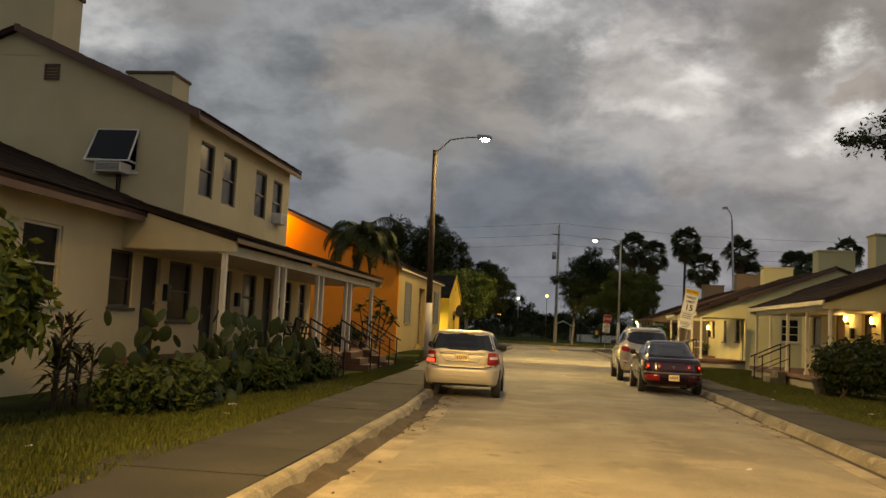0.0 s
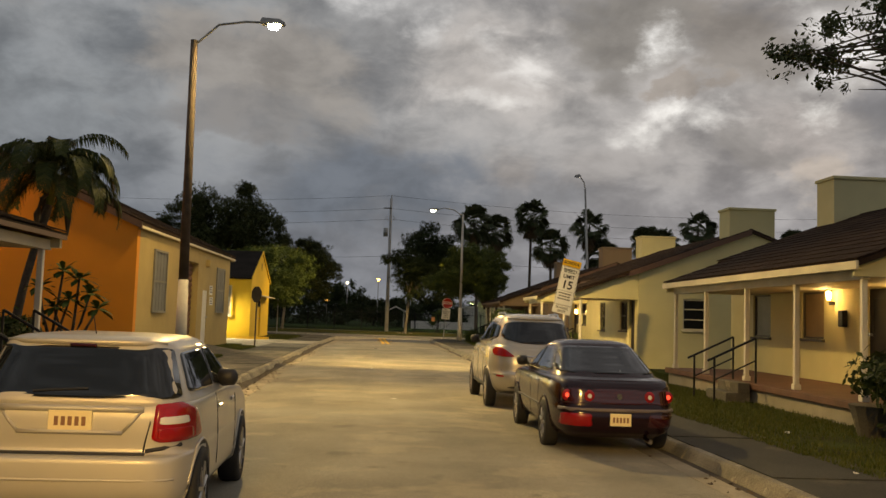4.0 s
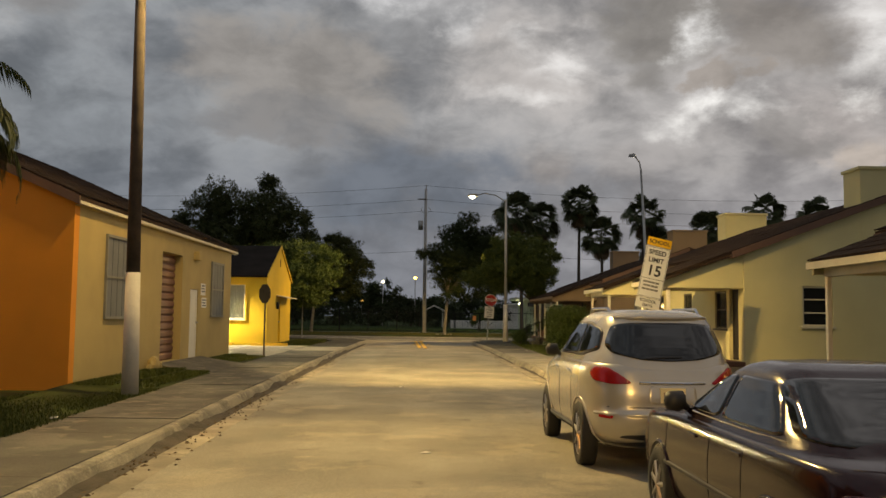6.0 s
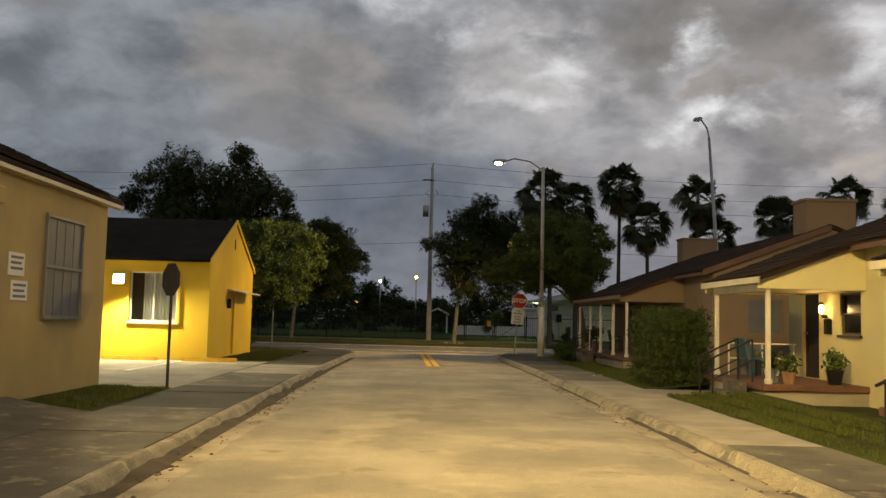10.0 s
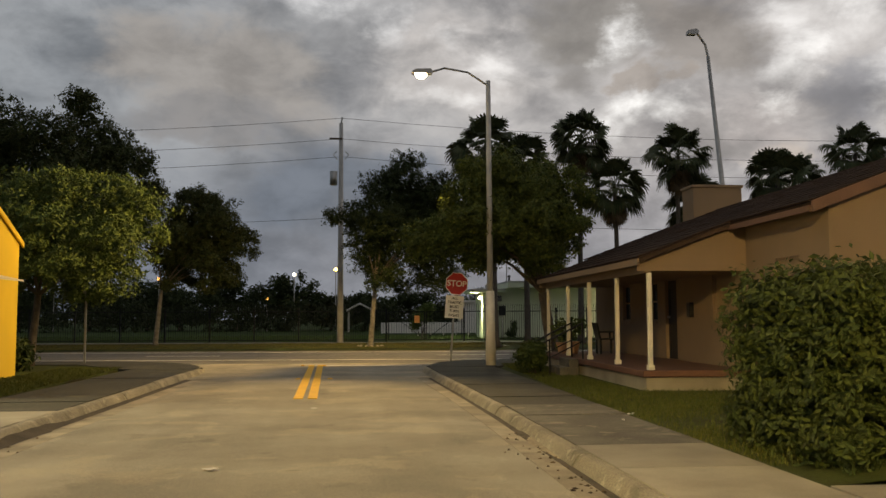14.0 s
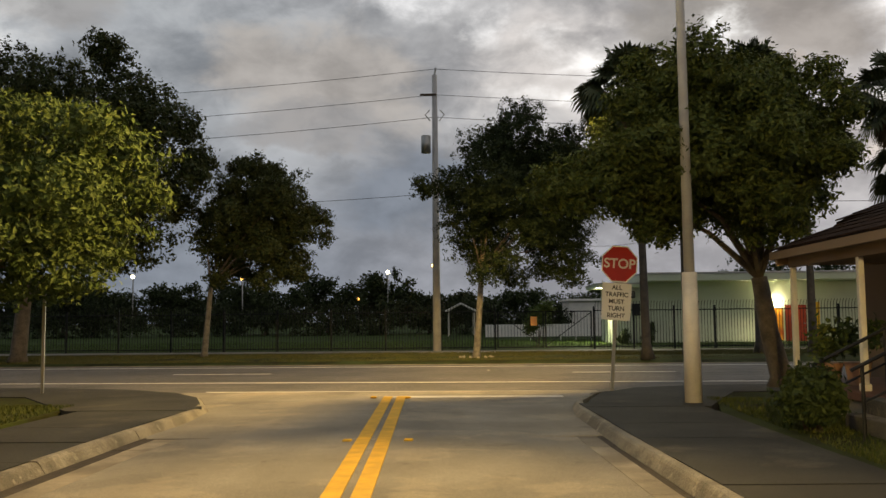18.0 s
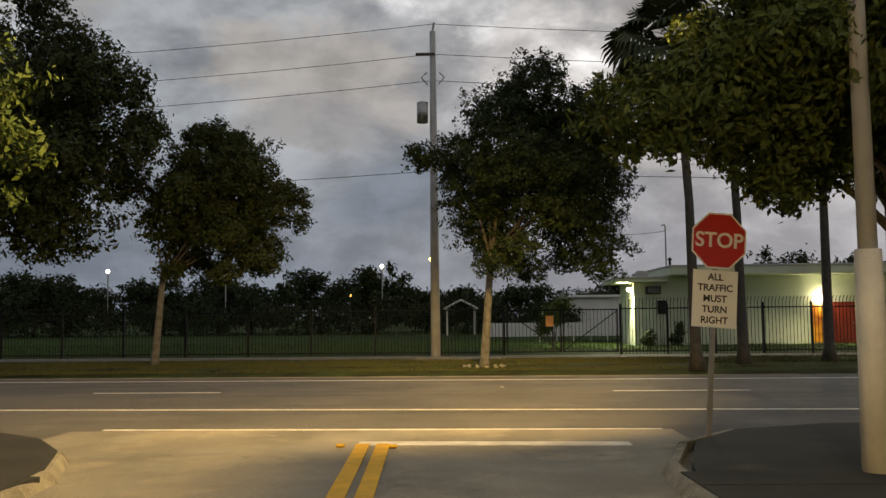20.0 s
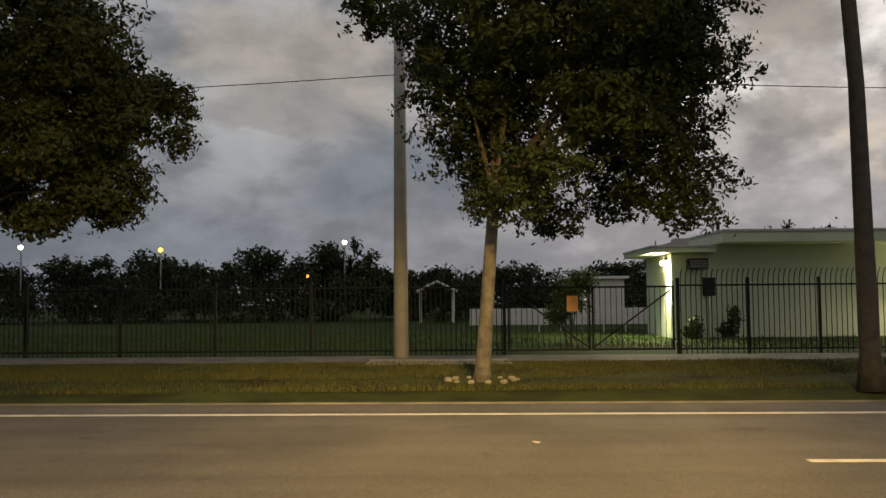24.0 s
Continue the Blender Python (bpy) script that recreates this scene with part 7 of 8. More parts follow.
part("post", B(-0.03, 0.03, 0.004, 0.05, -0.05, 2.9), "steel", st)


def octagon(r, cx, cz):
    return [(cx + r * math.cos(math.radians(22.5 + 45 * k)), cz + r * math.sin(math.radians(22.5 + 45 * k))) for k in range(8)]


part("rim_plate", prism(bmesh.new(), octagon(0.395, 0.03, 2.55), "y", -0.004, 0.0), "white_sign", st)
part("red_plate", prism(bmesh.new(), octagon(0.37, 0.03, 2.55), "y", -0.008, -0.004), "red_sign", st)
words("STOP", 0.27, (0.03, -0.010, 2.55), st, "white_sign")
part("panel", B(-0.30, 0.30, -0.006, 0.0, 1.42, 2.16), "white_sign", st)
for k, w in enumerate(("ALL", "TRAFFIC", "MUST", "TURN", "RIGHT")):
    words(w, 0.125, (0, -0.008, 2.07 - 0.14 * k), st, "black_sign")
st.matrix_basis = pose(5.03, 76.7, 0.13, 0, 4.2, 6)

so2 = thing("stop_sign", (0, 0, 0), "dark weathered octagonal sign plate on a rusty post", "road sign")
part("post", B(-0.025, 0.025, 0.004, 0.044, 0.05, 2.62), "wood", so2)
part("plate", prism(bmesh.new(), octagon(0.36, 0, 2.35), "y", -0.004, 0.002), "sign_back", so2)
so2.matrix_basis = pose(-4.46, 52.2, 0.0, 0, 0, -43)
sb = thing("sign_post", (-6.69, 77.3, 0.13), "thin grey sign post by the corner tree", "road sign")
part("post", B(-6.72, -6.66, 77.28, 77.32, 0.05, 2.6), "steel", sb)
part("plate", B(-6.74, -6.64, 77.1, 77.27, 2.3, 2.6), "steel", sb)

# ---- fence, gate and buildings beyond the cross street ----


def fy(x):
    return 100.9 + SKEW * x


def picket_mesh(h, bent=True):
    bm = bmesh.new()
    pts = [(0, 0, 0.05), (0, 0, h - 0.25), (0, -0.06, h - 0.08), (0, -0.16, h + 0.02)] if bent else [(0, 0, 0.05), (0, 0, h)]
    tube(bm, pts, 0.013, 4)
    return meshed("picket", bm, "fence")


fe = thing("fence", (6, fy(6), 0.15), "dark steel picket fence with out-curved tops", "fence")
pk = picket_mesh(2.25)
xs = [-58 + 0.135 * k for k in range(int(118 / 0.135))]
loose_v, loose_f = [], []
gate_x0, gate_x1 = 3.65, 8.2
for x in xs:
    if gate_x0 - 0.05 < x < gate_x1 + 0.05:
        continue
    if -9 < x < 24:
        o = new("picket", pk)
        put(o, fe)
        o.matrix_basis = Matrix.Translation((x, fy(x), 0.1))
    else:
        k = len(loose_v)
        loose_v += [tuple(v.co + Vector((x, fy(x), 0.1))) for v in pk.vertices]
        loose_f += [tuple(k + i for i in p.vertices) for p in pk.polygons]
me = bpy.data.meshes.new("picket_rest")
me.from_pydata(loose_v, [], loose_f)
me.materials.append(M["fence"])
o = new("picket_rest", me)
o["kind"] = "stuff"
put(o, fe)
for x0, x1 in ((-58, gate_x0), (gate_x1, 60)):
    for z in (0.28, 1.95):
        part("rail", T([(x0, fy(x0) + 0.02, z), (x1, fy(x1) + 0.02, z)], 0.024, 4), "fence", fe)
for x in [gate_x0 - 0.02, gate_x1 + 0.02] + [gate_x1 + 1.85 * k for k in range(1, 8)] + [gate_x0 - 2.6 * k for k in range(1, 12)]:
    part("fence_post", B(x - 0.04, x + 0.04, fy(x) - 0.01, fy(x) + 0.07, 0.05, 2.15), "fence", fe)
gt = thing("gate", (5.9, fy(5.9), 0.15), "closed dark steel double gate with diagonal braces", "gate")
mid = (gate_x0 + gate_x1) / 2
for a, b, s in ((gate_x0 + 0.06, mid - 0.02, 1), (mid + 0.02, gate_x1 - 0.06, -1)):
    lf = part("gate_leaf", frame_box(bmesh.new(), "y", fy(mid) - 0.02, fy(mid) + 0.02, a, b, 0.25, 1.95, 0.05), "fence", gt)
    part("brace", T([(a if s > 0 else b, fy(mid), 1.9), (b if s > 0 else a, fy(mid), 0.3)], 0.02, 4), "fence", lf)
    n = 15
    for k in range(n):
        x = a + (b - a) * (k + 0.5) / n
        part("gate_bar", T([(x, fy(mid), 0.27), (x, fy(mid), 1.93)], 0.010, 4), "fence", lf)
solo("notice", B(5.28, 5.58, fy(5.4) - 0.05, fy(5.4) - 0.03, 1.28, 1.70), "orange_sign", "small faded orange notice hung on the gate", "sign")

PB = thing("pale_building", (15, 113, 0.14), "pale green flat-roofed concrete building behind the fence", "building")
part("wall", wall("y", 110.6, 0.25, 12.36, 34.0, 0.05, 3.64, [(20.7, 21.95, 0.15, 2.25)]), "pale", PB)
part("wall", B(12.36, 12.61, 110.852, 118, 0.05, 3.64), "pale", PB)
part("roof_slab", B(12.34, 35, 109.2, 119, 3.645, 4.10, bevel=0.03), "pale", PB)
part("roof_edge", B(12.30, 35.04, 109.16, 119.04, 4.03, 4.14, bevel=0.015), "pole_grey", PB, "grey metal roof edging")
part("annex_wall", B(10.72, 10.97, 110.4, 114.3, 0.05, 3.32), "pale", PB, "lower annex side wall, lit by a floodlight")
part("annex_wall", B(10.972, 12.34, 110.4, 110.58, 0.05, 3.32), "pale", PB)
part("annex_roof", B(9.85, 12.295, 109.85, 114.6, 3.33, 3.56, bevel=0.025), "pale", PB)
part("annex_roof_edge", B(9.81, 12.29, 109.81, 114.64, 3.50, 3.60, bevel=0.012), "pole_grey", PB, "grey metal roof edging")
ac = part("wall_unit", B(11.28, 12.02, 109.98, 110.398, 2.72, 3.12, bevel=0.03), "iron", PB, "dark air conditioning unit on the annex wall")
for k in range(5):
    part("grille_slat", B(11.33, 11.97, 109.965, 109.98, 2.78 + 0.06 * k, 2.80 + 0.06 * k), "steel", ac)
for z in (2.44, 2.34):
    part("cable_tray", B(10.76, 12.3, 110.32, 110.398, z, z + 0.035), "white", PB)
part("meter_box", B(11.88, 12.33, 110.22, 110.398, 1.72, 2.40, bevel=0.015), "iron", PB, "dark meter box")
part("conduit", T([(12.1, 110.34, 0.1), (12.1, 110.34, 1.74)], 0.035, 6), "steel", PB)
part("conduit", T([(11.02, 110.34, 0.1), (11.02, 110.34, 2.36)], 0.03, 6), "white", PB)
for k in range(5):
    part("pipe_clip", B(10.97, 11.09, 110.29, 110.398, 1.40 + 0.09 * k, 1.44 + 0.09 * k), "white", PB)
part("mural_panel", B(19.7, 20.6, 110.585, 110.598, 0.2, 2.1), "mural", PB, "orange and red painted wall panel")
part("mural_panel", B(22.05, 22.7, 110.585, 110.598, 0.2, 2.4), "yellow_sign", PB, "yellow painted wall panel")
door(PB, "y", 110.6, -1, 20.7, 21.95, 0.15, 2.25, "red_door", "red painted double door")
part("mast", T([(12.54, 111.0, 4.05), (12.54, 111.0, 6.2), (12.48, 111.0, 6.32), (12.36, 111.0, 6.28)], 0.04, 6), "steel", PB)
part("vent_pipe", T([(12.73, 111.0, 4.05), (12.73, 111.0, 4.5)], 0.07, 8), "iron", PB)
part("vent_cowl", T([(12.73, 111.0, 4.48), (12.73, 111.0, 4.52), (12.73, 111.0, 4.62)], [0.13, 0.13, 0.03], 8), "iron", PB)
part("roof_box", B(11.05, 11.6, 111.0, 111.6, 3.56, 3.95, bevel=0.03), "pole_grey", PB)
part("roof_pipe", T([(10.35, 111.2, 3.55), (10.35, 111.2, 3.85)], 0.03, 6), "steel", PB)
fl = thing("flood_lamp", (10.6, 110.95, 2.95), "bright floodlight on the pale annex wall", "lamp", "flood lamps")
part("lamp_body", B(10.58, 10.718, 110.85, 111.15, 3.06, 3.22, bevel=0.015), "steel", fl)
part("lens", B(10.50, 10.66, 110.86, 111.14, 2.92, 3.055, bevel=0.02), "glow_white", fl)
fl = thing("flood_lamp", (20.2, 110.5, 2.3), "bright floodlight beside the red door", "lamp", "flood lamps")
part("lens", B(20.1, 20.32, 110.3, 110.58, 2.3, 2.55, bevel=0.02), "glow_white", fl)
for k, (x, y) in enumerate(((11.2, 109.6), (12.6, 109.7))):
    shrub("bush", (x, y, 0.13), [(x, y, 0.42, 0.42, 0.35, 0.3), (x + 0.2, y, 0.62 + 0.3 * k, 0.25, 0.25, 0.3 + 0.2 * k)], 900, 0.07, "leaf_hedge", "small dark bush at the foot of the annex wall", 130 + k, 3)
pr = thing("yard_rail", (8.6, 118, 0.14), "low white pipe rail across the lit yard", "railing")
part("rail", T([(6.5, 118.0, 0.98), (10.7, 118.0, 0.62)], 0.035, 6), "white", pr)
for k in range(5):
    x = 6.6 + 1.0 * k
    part("rail_post", T([(x, 118.0, 0.1), (x, 118.0, 0.98 - 0.36 * (x - 6.5) / 4.2)], 0.03, 6), "white", pr)
# a concrete pad round the pole, pale stones round the foot of the verge tree
solo("pole_pad", sheet([(0.2, 97.0), (3.5, 96.9), (3.5, 98.6), (0.2, 98.75)], 0.0, 0.185), "concrete", "pale concrete pad at the foot of the utility pole", "pavement", kind="structure")
for k in range(13):
    rg = random.Random(950 + k)
    a = k * math.tau / 13
    bm = bmesh.new()
    bmesh.ops.create_icosphere(bm, subdivisions=2, radius=rg.uniform(0.045, 0.085))
    for v in bm.verts:
        v.co = Vector((v.co.x * rg.uniform(0.9, 1.15), v.co.y * rg.uniform(0.8, 1.1), v.co.z * 0.65))
    o = solo("stone", bm, "concrete", "pale stone laid round the foot of the tree", "stone", "stones round the tree")
    o.matrix_basis = pose(2.6 + 0.62 * math.cos(a), 92.9 + 0.5 * math.sin(a), 0.17, 0, 0, rg.uniform(0, 90))
wire((12.54, 111.0, 6.0), (0.92, 99.6, 7.0), 0.9)
# far things beyond the field
sh = thing("shelter", (2.0, 140, 0.1), "small far gabled park shelter", "shelter")
part("roof", prism(bmesh.new(), [(0.6, 2.42), (2.0, 3.12), (3.4, 2.42), (3.4, 2.28), (2.0, 2.98), (0.6, 2.28)], "y", 138, 143), "white", sh)
for x in (0.85, 3.15):
    for y in (138.3, 142.7):
        part("post", B(x - 0.06, x + 0.06, y - 0.06, y + 0.06, 0.1, 2.42), "post", sh)
fh = thing("far_building", (14.5, 146, 0.1), "far low white building across the field", "building")
part("wall", B(12.6, 16.6, 146, 152, 0.1, 3.3), "white", fh)
part("roof_slab", B(12.3, 16.9, 145.5, 152.5, 3.3, 3.5), "white", fh)
solo("low_wall", B(4, 26, 132, 132.3, 0.1, 1.15), "white", "long low white wall across the field", "wall")
for x, z, m in ((-20.25, 5.9, "glow_far"), (-31.5, 6.2, "glow_far_white"), (-5.4, 6.4, "glow_far_white"), (-8.4, 3.6, "glow_far"), (-0.75, 7.0, "glow_sodium")):
    f = thing("far_lamp", (x, 149, 0.1), "far lamp glowing beyond the field", "street lamp", "far lamps")
    part("pole", T([(x, 149, 0.05), (x, 149, z)], 0.06, 6), "steel", f)
    bm = bmesh.new()
    bmesh.ops.create_icosphere(bm, subdivisions=2, radius=0.2)
    bmesh.ops.translate(bm, verts=bm.verts, vec=(x, 148.9, z + 0.1))
    part("globe", bm, m, f)
fhg = thing("hedge", (0, 147, 0.1), "long dark hedge at the far side of the field", "hedge")
leaf_cloud("foliage", [(-80 + 2.3 * k, 147 + 1.2 * math.sin(k * 1.7), 1.5 + 0.5 * math.sin(k * 2.3), 2.4, 1.4, 1.9 + 0.7 * math.sin(k * 1.1)) for k in range(72)], 60000, 0.17, "leaf_dark", fhg, 71)
part("stem", T([(0, 147, 0.05), (0, 147, 1.2)], 0.1, 6), "bark", fhg)

# ---- porch clutter and planting ----


def chair(place, turn, mat, label):
    c = thing("porch_chair", (0, 0, 0), label, "chair", "porch chairs")
    part("seat", B(-0.25, 0.25, -0.24, 0.24, 0.40, 0.44, bevel=0.01), mat, c)
    part("backrest", prism(bmesh.new(), [(0.20, 0.44), (0.25, 0.44), (0.34, 0.88), (0.29, 0.88)], "x", -0.24, 0.24), mat, c)
    for x in (-0.22, 0.22):
        for y in (-0.21, 0.21):
            part("leg", B(x - 0.025, x + 0.025, y - 0.025, y + 0.025, 0, 0.40), mat, c)
        part("armrest", B(x - 0.03, x + 0.03, -0.22, 0.26, 0.60, 0.635), mat, c)
        part("arm_post", B(x - 0.02, x + 0.02, -0.20, -0.15, 0.44, 0.60), mat, c)
    c.matrix_basis = pose(*place, 0, 0, turn)


chair((8.35, 53.9, FLOOR), 80, "blue_plastic", "blue plastic armchair on the porch")
chair((8.45, 54.7, FLOOR), 100, "blue_plastic", "blue plastic armchair on the porch")
chair((-6.2, 27.4, 0.62), -90, "iron", "dark metal armchair on the porch")
chair((-6.2, 25.2, 0.62), -95, "iron", "dark metal armchair on the porch")
chair((9.0, 72.4, FLOOR), 90, "iron", "dark metal armchair on the porch")


def potted(x, y, z, r, h, leafs, mat, label, seed, spread=1.0, clay="pot"):
    p = thing("potted_plant", (x, y, z), label, "potted plant", "porch pots")
    part("pot", T([(x, y, z), (x, y, z + h * 0.9), (x, y, z + h)], [r * 0.7, r, r * 1.06], 14), clay, p)
    leaf_cloud("foliage", [(x, y, z + h + r * 1.1 * spread, r * 1.3 * spread, r * 1.3 * spread, r * 1.2 * spread)], leafs, 0.06, mat, p, seed)


potted(8.0, 52.35, FLOOR, 0.16, 0.30, 160, "leaf_mid", "small white pot with a green plant", 51, 0.8, "white")
potted(8.2, 51.98, FLOOR, 0.14, 0.24, 200, "leaf_mid", "small terracotta pot with a leafy plant", 52)
potted(9.2, 52.1, FLOOR, 0.18, 0.3, 260, "leaf_lime", "dark pot with a pale green plant", 53, 1.0, "iron")
potted(8.1, 72.6, FLOOR, 0.2, 0.35, 420, "leaf_hedge", "large pot with a dark bushy plant", 54, 1.6)
potted(8.2, 26.3, 0.13, 0.36, 0.44, 420, "leaf_hedge", "broad grey concrete tub with a small plant", 55, 0.9, "slab")
potted(-5.4, 30.0, 0.62, 0.16, 0.25, 200, "leaf_hedge", "small pot with a dark plant", 56)
potted(8.0, 73.4, FLOOR, 0.2, 0.3, 420, "leaf_mid", "pot with a tall leafy plant", 57, 1.8)
rl = thing("porch_rail", (7.8, 53.5, FLOOR), "low white pipe rail along the porch edge", "railing")
for z in (0.93, 1.28):
    part("rail", T([(8.0, 55.0, z), (9.6, 55.0, z)], 0.02, 6), "white", rl)
for x in (8.0, 8.8, 9.55):
    part("rail_post", T([(x, 55.0, FLOOR), (x, 55.0, 1.30)], 0.02, 6), "white", rl)
for x, y, z in ((10.55, 31.75, 1.7), (9.66, 53.4, 1.55), (9.66, 67.6, 1.55), (-6.83, 19.0 - 0.2, 1.7), (-6.83, 22.85, 1.7), (-6.83, 26.2, 1.7)):
    solo("mailbox", B(x - 0.06, x + 0.06, y - 0.1, y + 0.1, z, z + 0.34, bevel=0.015), "iron", "small black mailbox on the wall", "mailbox", "mailboxes")

cc = thing("prickly_pear", (-4.4, 16.5, 0.13), "tangled prickly pear cactus before the porch", "cactus")
rng = random.Random(77)
pad = bmesh.new()
bmesh.ops.create_uvsphere(pad, u_segments=10, v_segments=6, radius=1.0)
padm = meshed("pad", pad, "cactus", True)
for k in range(230):
    y = rng.uniform(12.6, 21.0)
    x = -4.35 + rng.uniform(-0.55, 0.45)
    z = 0.13 + rng.random() ** 1.1 * (1.35 if y < 19.5 else 0.9)
    o = new("pad", padm)
    put(o, cc)
    s = rng.uniform(0.09, 0.15)
    o.matrix_basis = Matrix.LocRotScale((x, y, z), Euler((rng.uniform(-0.7, 0.7), rng.uniform(-0.5, 0.5), rng.uniform(0, 3.1))), (s * 0.85, s * 0.16, s * 1.15))
shrub("groundcover", (-4.3, 16.5, 0.13), [(-4.35 + 0.25 * math.sin(k), 12.4 + 0.62 * k, 0.45, 0.6, 0.5, 0.38) for k in range(15)], 20000, 0.05, "leaf_hedge", "low tangled shrubs under the cactus", 72, 6)
pl = thing("plumeria", (-5.42, 32.3, 0.13), "young plumeria with bare forked stems and tufts of long leaves", "shrub")
rng = random.Random(73)
for bx, tips in ((-5.62, ((-5.8, 32.2, 1.95), (-5.45, 32.5, 2.30), (-5.15, 32.1, 1.72))), (-5.22, ((-4.82, 32.3, 1.85), (-5.12, 32.5, 2.15), (-5.45, 32.1, 1.55), (-4.62, 32.2, 1.55)))):
    fork_ = Vector((bx + 0.08, 32.3, 0.85))
    part("stem", tube(bmesh.new(), [(bx, 32.3, 0.05), (bx + 0.02, 32.3, 0.45), fork_], [0.05, 0.045, 0.04], 7), "bark", pl, smooth=True)
    for tip in tips:
        tip = Vector(tip)
        part("branch", tube(bmesh.new(), [fork_, fork_.lerp(tip, 0.55) + Vector((0, 0, -0.12)), tip], [0.034, 0.028, 0.022], 6), "bark", pl, smooth=True)
        vs, fs = [], []
        for j in range(17):
            a, el = j * 2.399 + rng.random() * 0.3, 0.85 - 1.25 * j / 17
            d = Vector((math.cos(a) * math.cos(el), math.sin(a) * math.cos(el), math.sin(el)))
            w = d.cross(Vector((0, 0, 1))).normalized() * rng.uniform(0.055, 0.075)
            l = rng.uniform(0.32, 0.46)
            dn = Vector((0, 0, -1))
            i = len(vs)
            vs += [tip, tip + d * l * 0.35 - w * 0.8, tip + d * l * 0.35 + w * 0.8, tip + d * l * 0.7 - w + dn * 0.03, tip + d * l * 0.7 + w + dn * 0.03, tip + d * l + dn * 0.09]
            fs += [(i, i + 2, i + 1), (i + 1, i + 2, i + 4, i + 3), (i + 3, i + 4, i + 5)]
        me = bpy.data.meshes.new("leaf_tuft")
        me.from_pydata([tuple(v) for v in vs], [], fs)
        me.materials.append(M["leaf_mid"])
        put(new("leaf_tuft", me), pl)
shrub("shrub", (-6.3, 32.0, 0.13), [(-6.3, 32.0, 0.9, 0.7, 0.7, 0.6), (-5.9, 32.6, 0.6, 0.6, 0.5, 0.4)], 1500, 0.09, "leaf_hedge", "dark shrub at the foot of the palm", 74, 3)

# ---- grass and litter ----


def grass(name, patches, count, h, seed, label, mat="grass"):
    """patches: (x0 at y0, x1 at y0, x0 at y1, x1 at y1, y0, y1, z)"""
    r = np.random.default_rng(seed)
    area = np.array([(abs(p[1] - p[0]) + abs(p[3] - p[2])) * (p[5] - p[4]) for p in patches])
    w = r.choice(len(patches), count, p=area / area.sum())
    p = np.array(patches)[w]
    f, g = r.random(count), r.random(count)
    x = (p[:, 0] + (p[:, 2] - p[:, 0]) * g) * (1 - f) + (p[:, 1] + (p[:, 3] - p[:, 1]) * g) * f
    y = p[:, 4] + (p[:, 5] - p[:, 4]) * g
    keep = np.sin(x * 1.7 + np.sin(y * 0.9) * 2) + np.sin(y * 1.3 + x * 0.4) + r.normal(size=count) * 0.8 > -1.1
    x, y, z = x[keep], y[keep], p[keep, 6]
    n = len(x)
    a, lean = r.random(n) * math.tau, r.random(n) * 0.8
    hh = h * (0.5 + r.random(n))
    wv = 0.006 + 0.009 * r.random(n)
    v = np.empty((n, 3, 3))
    c, s = np.cos(a), np.sin(a)
    v[:, 0] = np.stack([x - c * wv, y - s * wv, z - 0.01], 1)
    v[:, 1] = np.stack([x + c * wv, y + s * wv, z - 0.01], 1)
    v[:, 2] = np.stack([x - s * lean * hh, y + c * lean * hh, z + hh], 1)
    me = bpy.data.meshes.new(name)
    me.from_pydata(v.reshape(-1, 3).tolist(), [], np.arange(n * 3).reshape(-1, 3).tolist())
    me.materials.append(M[mat])
    return tagged(new(name, me), label, "grass", kind="stuff")


grass("grass_edge", [(walk_l(6) - 0.1, walk_l(6) + 0.38, walk_l(30) - 0.1, walk_l(30) + 0.32, 6.0, 30.0, 0.15), (walk_r(16) - 0.30, walk_r(16) + 0.1, walk_r(36) - 0.30, walk_r(36) + 0.1, 16.0, 36.0, 0.15)], 26000, 0.04, 95, "ragged grass creeping over the edge of the footpath")
grass("grass_west", [(-6.7, -2.75, -4.2, -3.0, 5.0, 17.0, 0.13), (-4.0, -3.05, -4.0, -3.55, 17.0, 30.0, 0.13), (-7.5, -3.5, -5.4, -3.8, 30.0, 38.0, 0.13), (-4.6, -3.92, -4.6, -4.0, 38.0, 42.8, 0.19), (-5.4, -4.6, -5.4, -4.6, 37.6, 42.8, 0.25), (-4.8, -4.3, -4.8, -4.3, 47.5, 51.1, 0.19), (-5.4, -4.8, -5.4, -4.8, 47.5, 51.1, 0.24), (-5.4, -4.35, -5.4, -4.4, 51.2, 52.3, 0.13), (-6.4, -4.45, -6.4, -4.75, 64.5, 74.5, 0.13)], 150000, 0.05, 91, "short patchy lawn grass with bare spots")
grass("grass_east", [(6.9, 10.4, 6.1, 8.2, 14.0, 37.0, 0.13), (6.05, 9.6, 6.0, 9.6, 37.0, 44.0, 0.13), (6.0, 6.5, 6.0, 6.5, 43.7, 53.1, 0.17), (6.5, 7.0, 6.5, 7.0, 43.7, 53.1, 0.23), (7.0, 7.5, 7.0, 7.5, 43.7, 53.1, 0.28), (6.0, 9.6, 6.0, 9.6, 56.0, 64.5, 0.13), (6.0, 7.4, 6.4, 7.4, 64.5, 75.0, 0.13)], 130000, 0.05, 92, "short patchy lawn grass beside the path")
grass("grass_verge", [(-24, 26, -24, 26, 91.6, 93.4, 0.11), (-24, 26, -24, 26, 93.4, 97.6, 0.16)], 140000, 0.06, 93, "worn yellowish verge grass along the cross street", "grass_dry")
grass("grass_field", [(-30, 30, -40, 45, 102.5, 120, 0.14)], 60000, 0.12, 94, "dark field grass behind the fence", "grass_far")
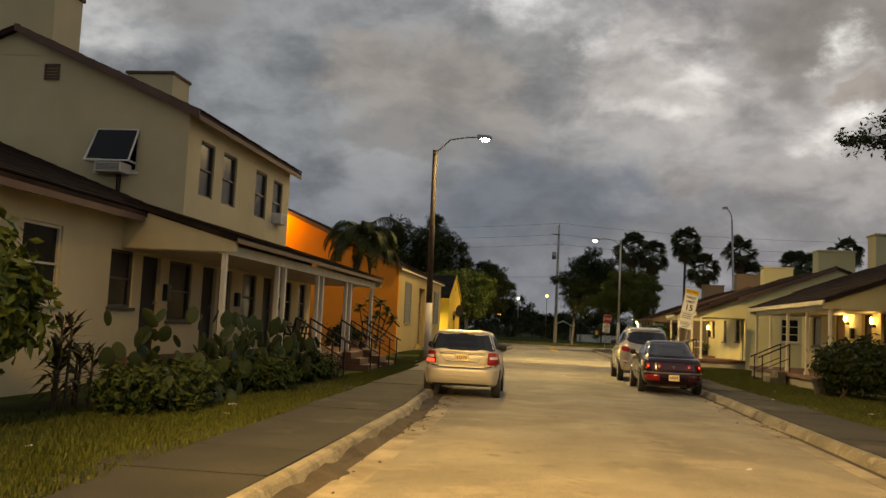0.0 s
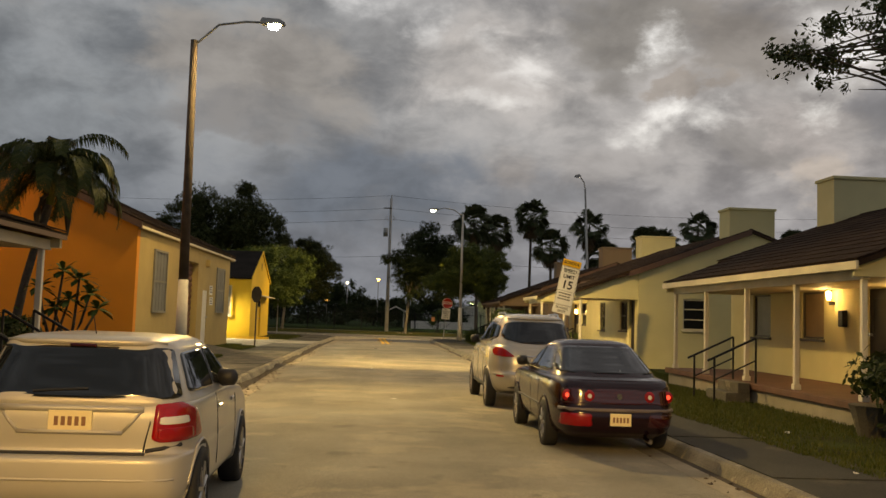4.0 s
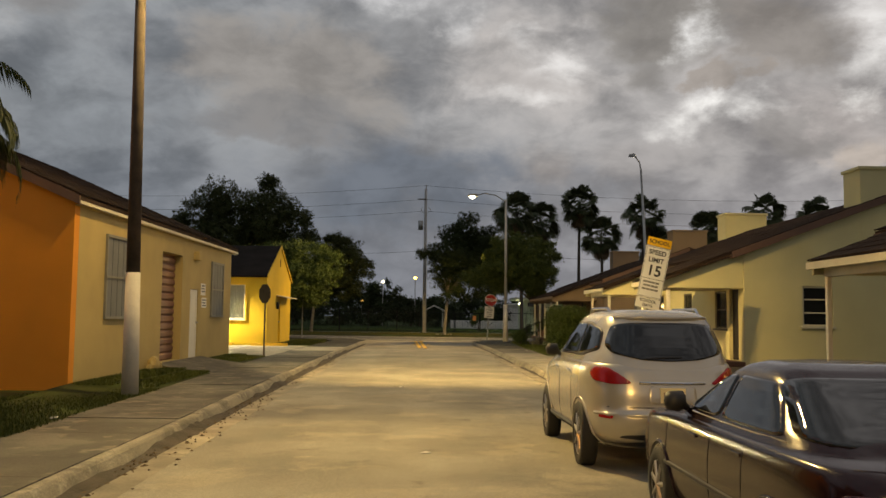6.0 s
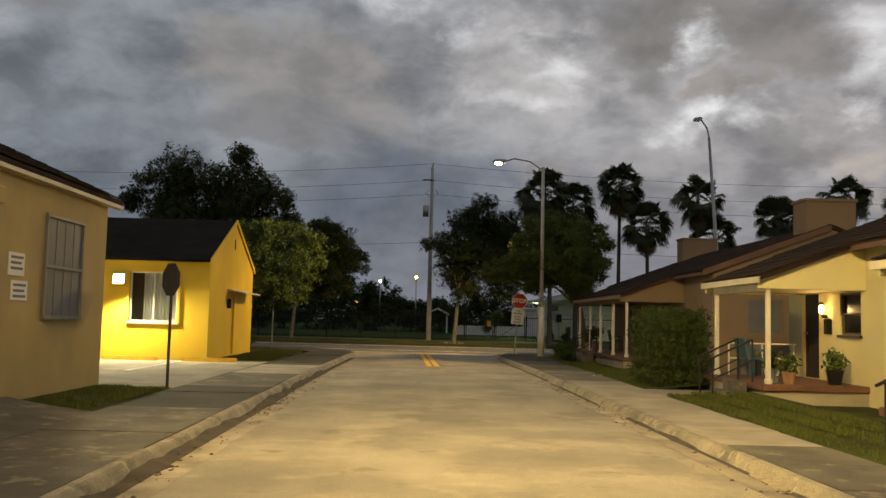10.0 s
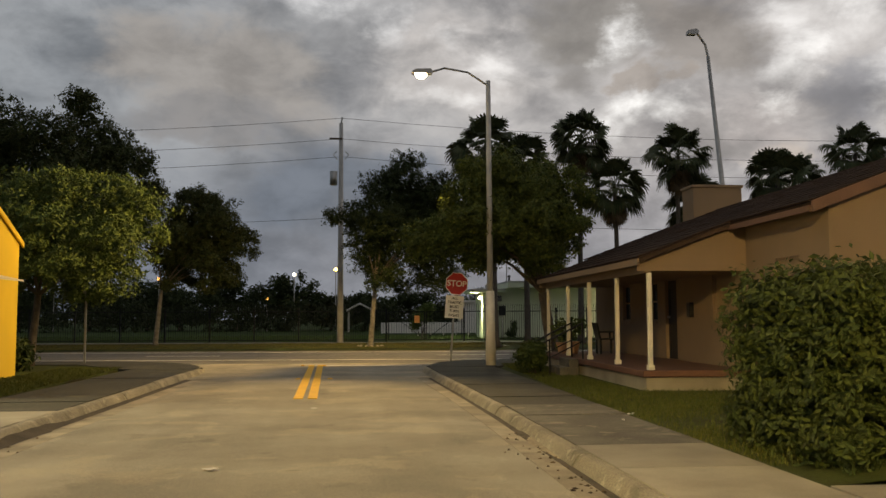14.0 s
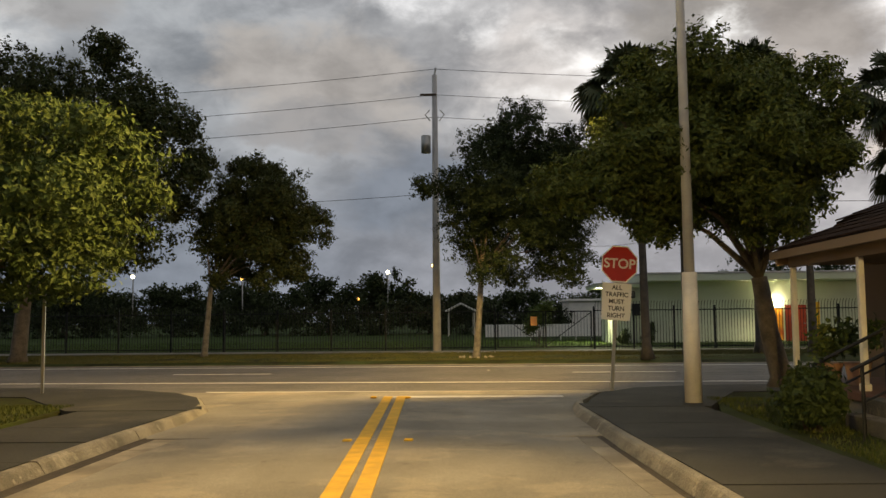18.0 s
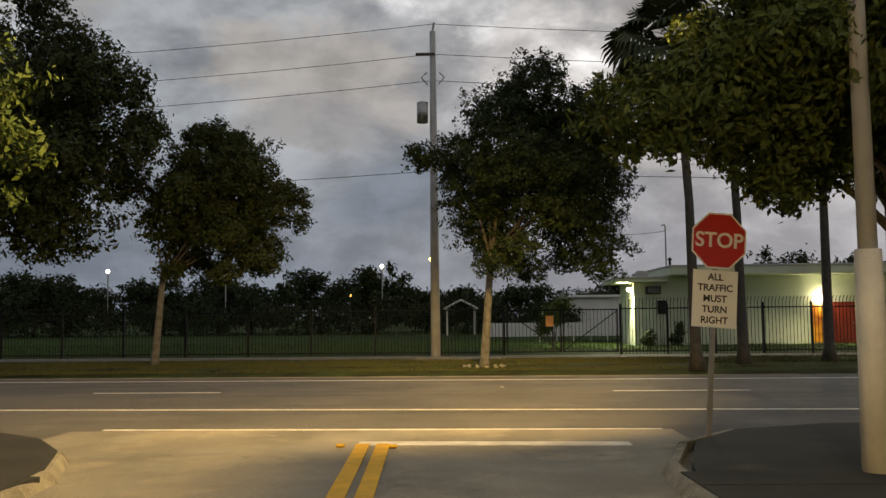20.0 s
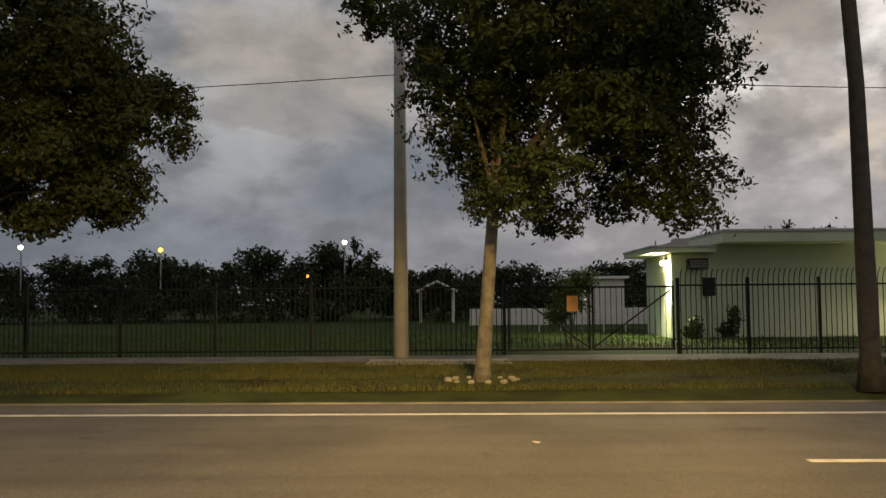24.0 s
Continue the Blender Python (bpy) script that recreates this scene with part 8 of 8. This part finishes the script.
for k in range(26):
    rg = random.Random(300 + k)
    x, y = (rg.uniform(-5.0, -2.9), rg.uniform(6, 34)) if k % 2 else (rg.uniform(5.6, 8.0), rg.uniform(18, 62))
    s = rg.uniform(0.03, 0.09)
    bm = bmesh.new()
    box(bm, -s, s, -s * 0.7, s * 0.7, 0, 0.012)
    for v in bm.verts:
        v.co += Vector((rg.uniform(-0.3, 0.3) * s, rg.uniform(-0.3, 0.3) * s, rg.uniform(0, 0.02)))
    o = solo("litter", bm, "litter", "crumpled scrap of pale paper on the grass", "litter", "scattered litter")
    o.matrix_basis = pose(x, y, 0.155 if 5.5 < x < 6.0 else 0.14, 0, 0, rg.uniform(0, 180))

# grit, leaves and broken bits lying along the gutters
r = np.random.default_rng(17)
vs, fs = [], []
for fx, s, y0, y1, n in ((xl, 1, 4, 60, 1500), (xr, -1, 16, 60, 500)):
    for k in range(n):
        y = r.uniform(y0, y1)
        if np.sin(y * 0.9) + np.sin(y * 0.37 + 1) < r.uniform(-1.6, 1.2):
            continue
        x = fx(y) + s * abs(r.normal()) * 0.20 + s * 0.03
        a, e, hh = r.random() * math.tau, 0.012 + 0.028 * r.random() ** 2, 0.008 + 0.012 * r.random()
        i = len(vs)
        for q in range(4):
            b = a + q * 1.5 + r.uniform(-0.3, 0.3)
            vs.append((x + e * math.cos(b), y + e * 1.4 * math.sin(b), 0.004))
        vs.append((x + r.uniform(-0.3, 0.3) * e, y, 0.006 + hh))
        fs += [(i, i + 1, i + 4), (i + 1, i + 2, i + 4), (i + 2, i + 3, i + 4), (i + 3, i, i + 4)]
me = bpy.data.meshes.new("gutter_grit")
me.from_pydata(vs, [], fs)
me.materials.append(M["grit"])
tagged(new("gutter_grit", me), "dark grit and dead leaves along the gutter", "litter", kind="stuff")
# low drifts of sand and soil against the kerbs
for k in range(60):
    rg = random.Random(500 + k)
    west = k % 4 > 0
    fx, s = (xl, 1) if west else (xr, -1)
    y = rg.uniform(5, 60)
    ln, w = rg.uniform(0.8, 2.8), rg.uniform(0.12, 0.28) * (1.0 if west else 0.5)
    bm = bmesh.new()
    n = 26
    hg = rg.uniform(0.03, 0.085) * (1.0 if west else 0.35)
    rim = []
    for q in range(n):
        f = q / (n - 1)
        yy = y + ln * f
        ww = w * math.sin(math.pi * f) ** 0.6 * (0.8 + 0.2 * math.sin(f * 9 + k) + 0.1 * math.sin(f * 23 + 2 * k)) + 0.01
        rim.append((bm.verts.new((fx(yy) - s * 0.03, yy, -0.01)), bm.verts.new((fx(yy) - s * 0.01, yy, 0.01 + hg * math.sin(math.pi * f) * (0.85 + 0.15 * math.sin(f * 17 + k)))), bm.verts.new((fx(yy) + s * (0.02 + ww * 0.5), yy, 0.012 + hg * 0.2 * math.sin(math.pi * f))), bm.verts.new((fx(yy) + s * (0.03 + ww), yy, -0.004))))
    for p, q in zip(rim, rim[1:]):
        for j in range(3):
            bm.faces.new((p[j], p[j + 1], q[j + 1], q[j]))
    solo("soil_drift", bm, "sand" if k % 8 == 0 else "dirt", "low drift of soil and sand against the kerb", "soil", "drifts along the kerbs", kind="structure")

# lumps of broken stucco at the foot of the workshop wall
for k, (x, y, s) in enumerate(((-5.28, 42.35, 0.19), (-5.24, 42.62, 0.12), (-5.31, 42.1, 0.09))):
    bm = bmesh.new()
    bmesh.ops.create_icosphere(bm, subdivisions=2, radius=s)
    rg = random.Random(700 + k)
    for v in bm.verts:
        v.co = Vector((v.co.x * 0.7, v.co.y * 1.1, v.co.z * 1.2)) * rg.uniform(0.82, 1.12)
    o = solo("rubble", bm, "ochre", "lump of broken ochre render on the ground", "rubble", "fallen render")
    o.matrix_basis = pose(x, y, 0.24 + s * 0.7)

for k in range(9):
    rg = random.Random(800 + k)
    s = rg.uniform(0.03, 0.07)
    bm = bmesh.new()
    box(bm, -s, s, -s * 0.6, s * 0.6, 0, 0.01)
    for v in bm.verts:
        v.co += Vector((rg.uniform(-0.4, 0.4) * s, rg.uniform(-0.4, 0.4) * s, rg.uniform(0, 0.015)))
    x, y = rg.uniform(0.2, 3.4), (6.2, 8.0, 9.4, 12.0, 31.0, 40.5, 57.0, 63.0, 86.9)[k]
    o = solo("litter", bm, "litter", "crumpled scrap of pale paper on the road", "litter", "scattered litter")
    o.matrix_basis = pose(x, y, 0.034 if y < 80 else -0.01, 0, 0, rg.uniform(0, 180))
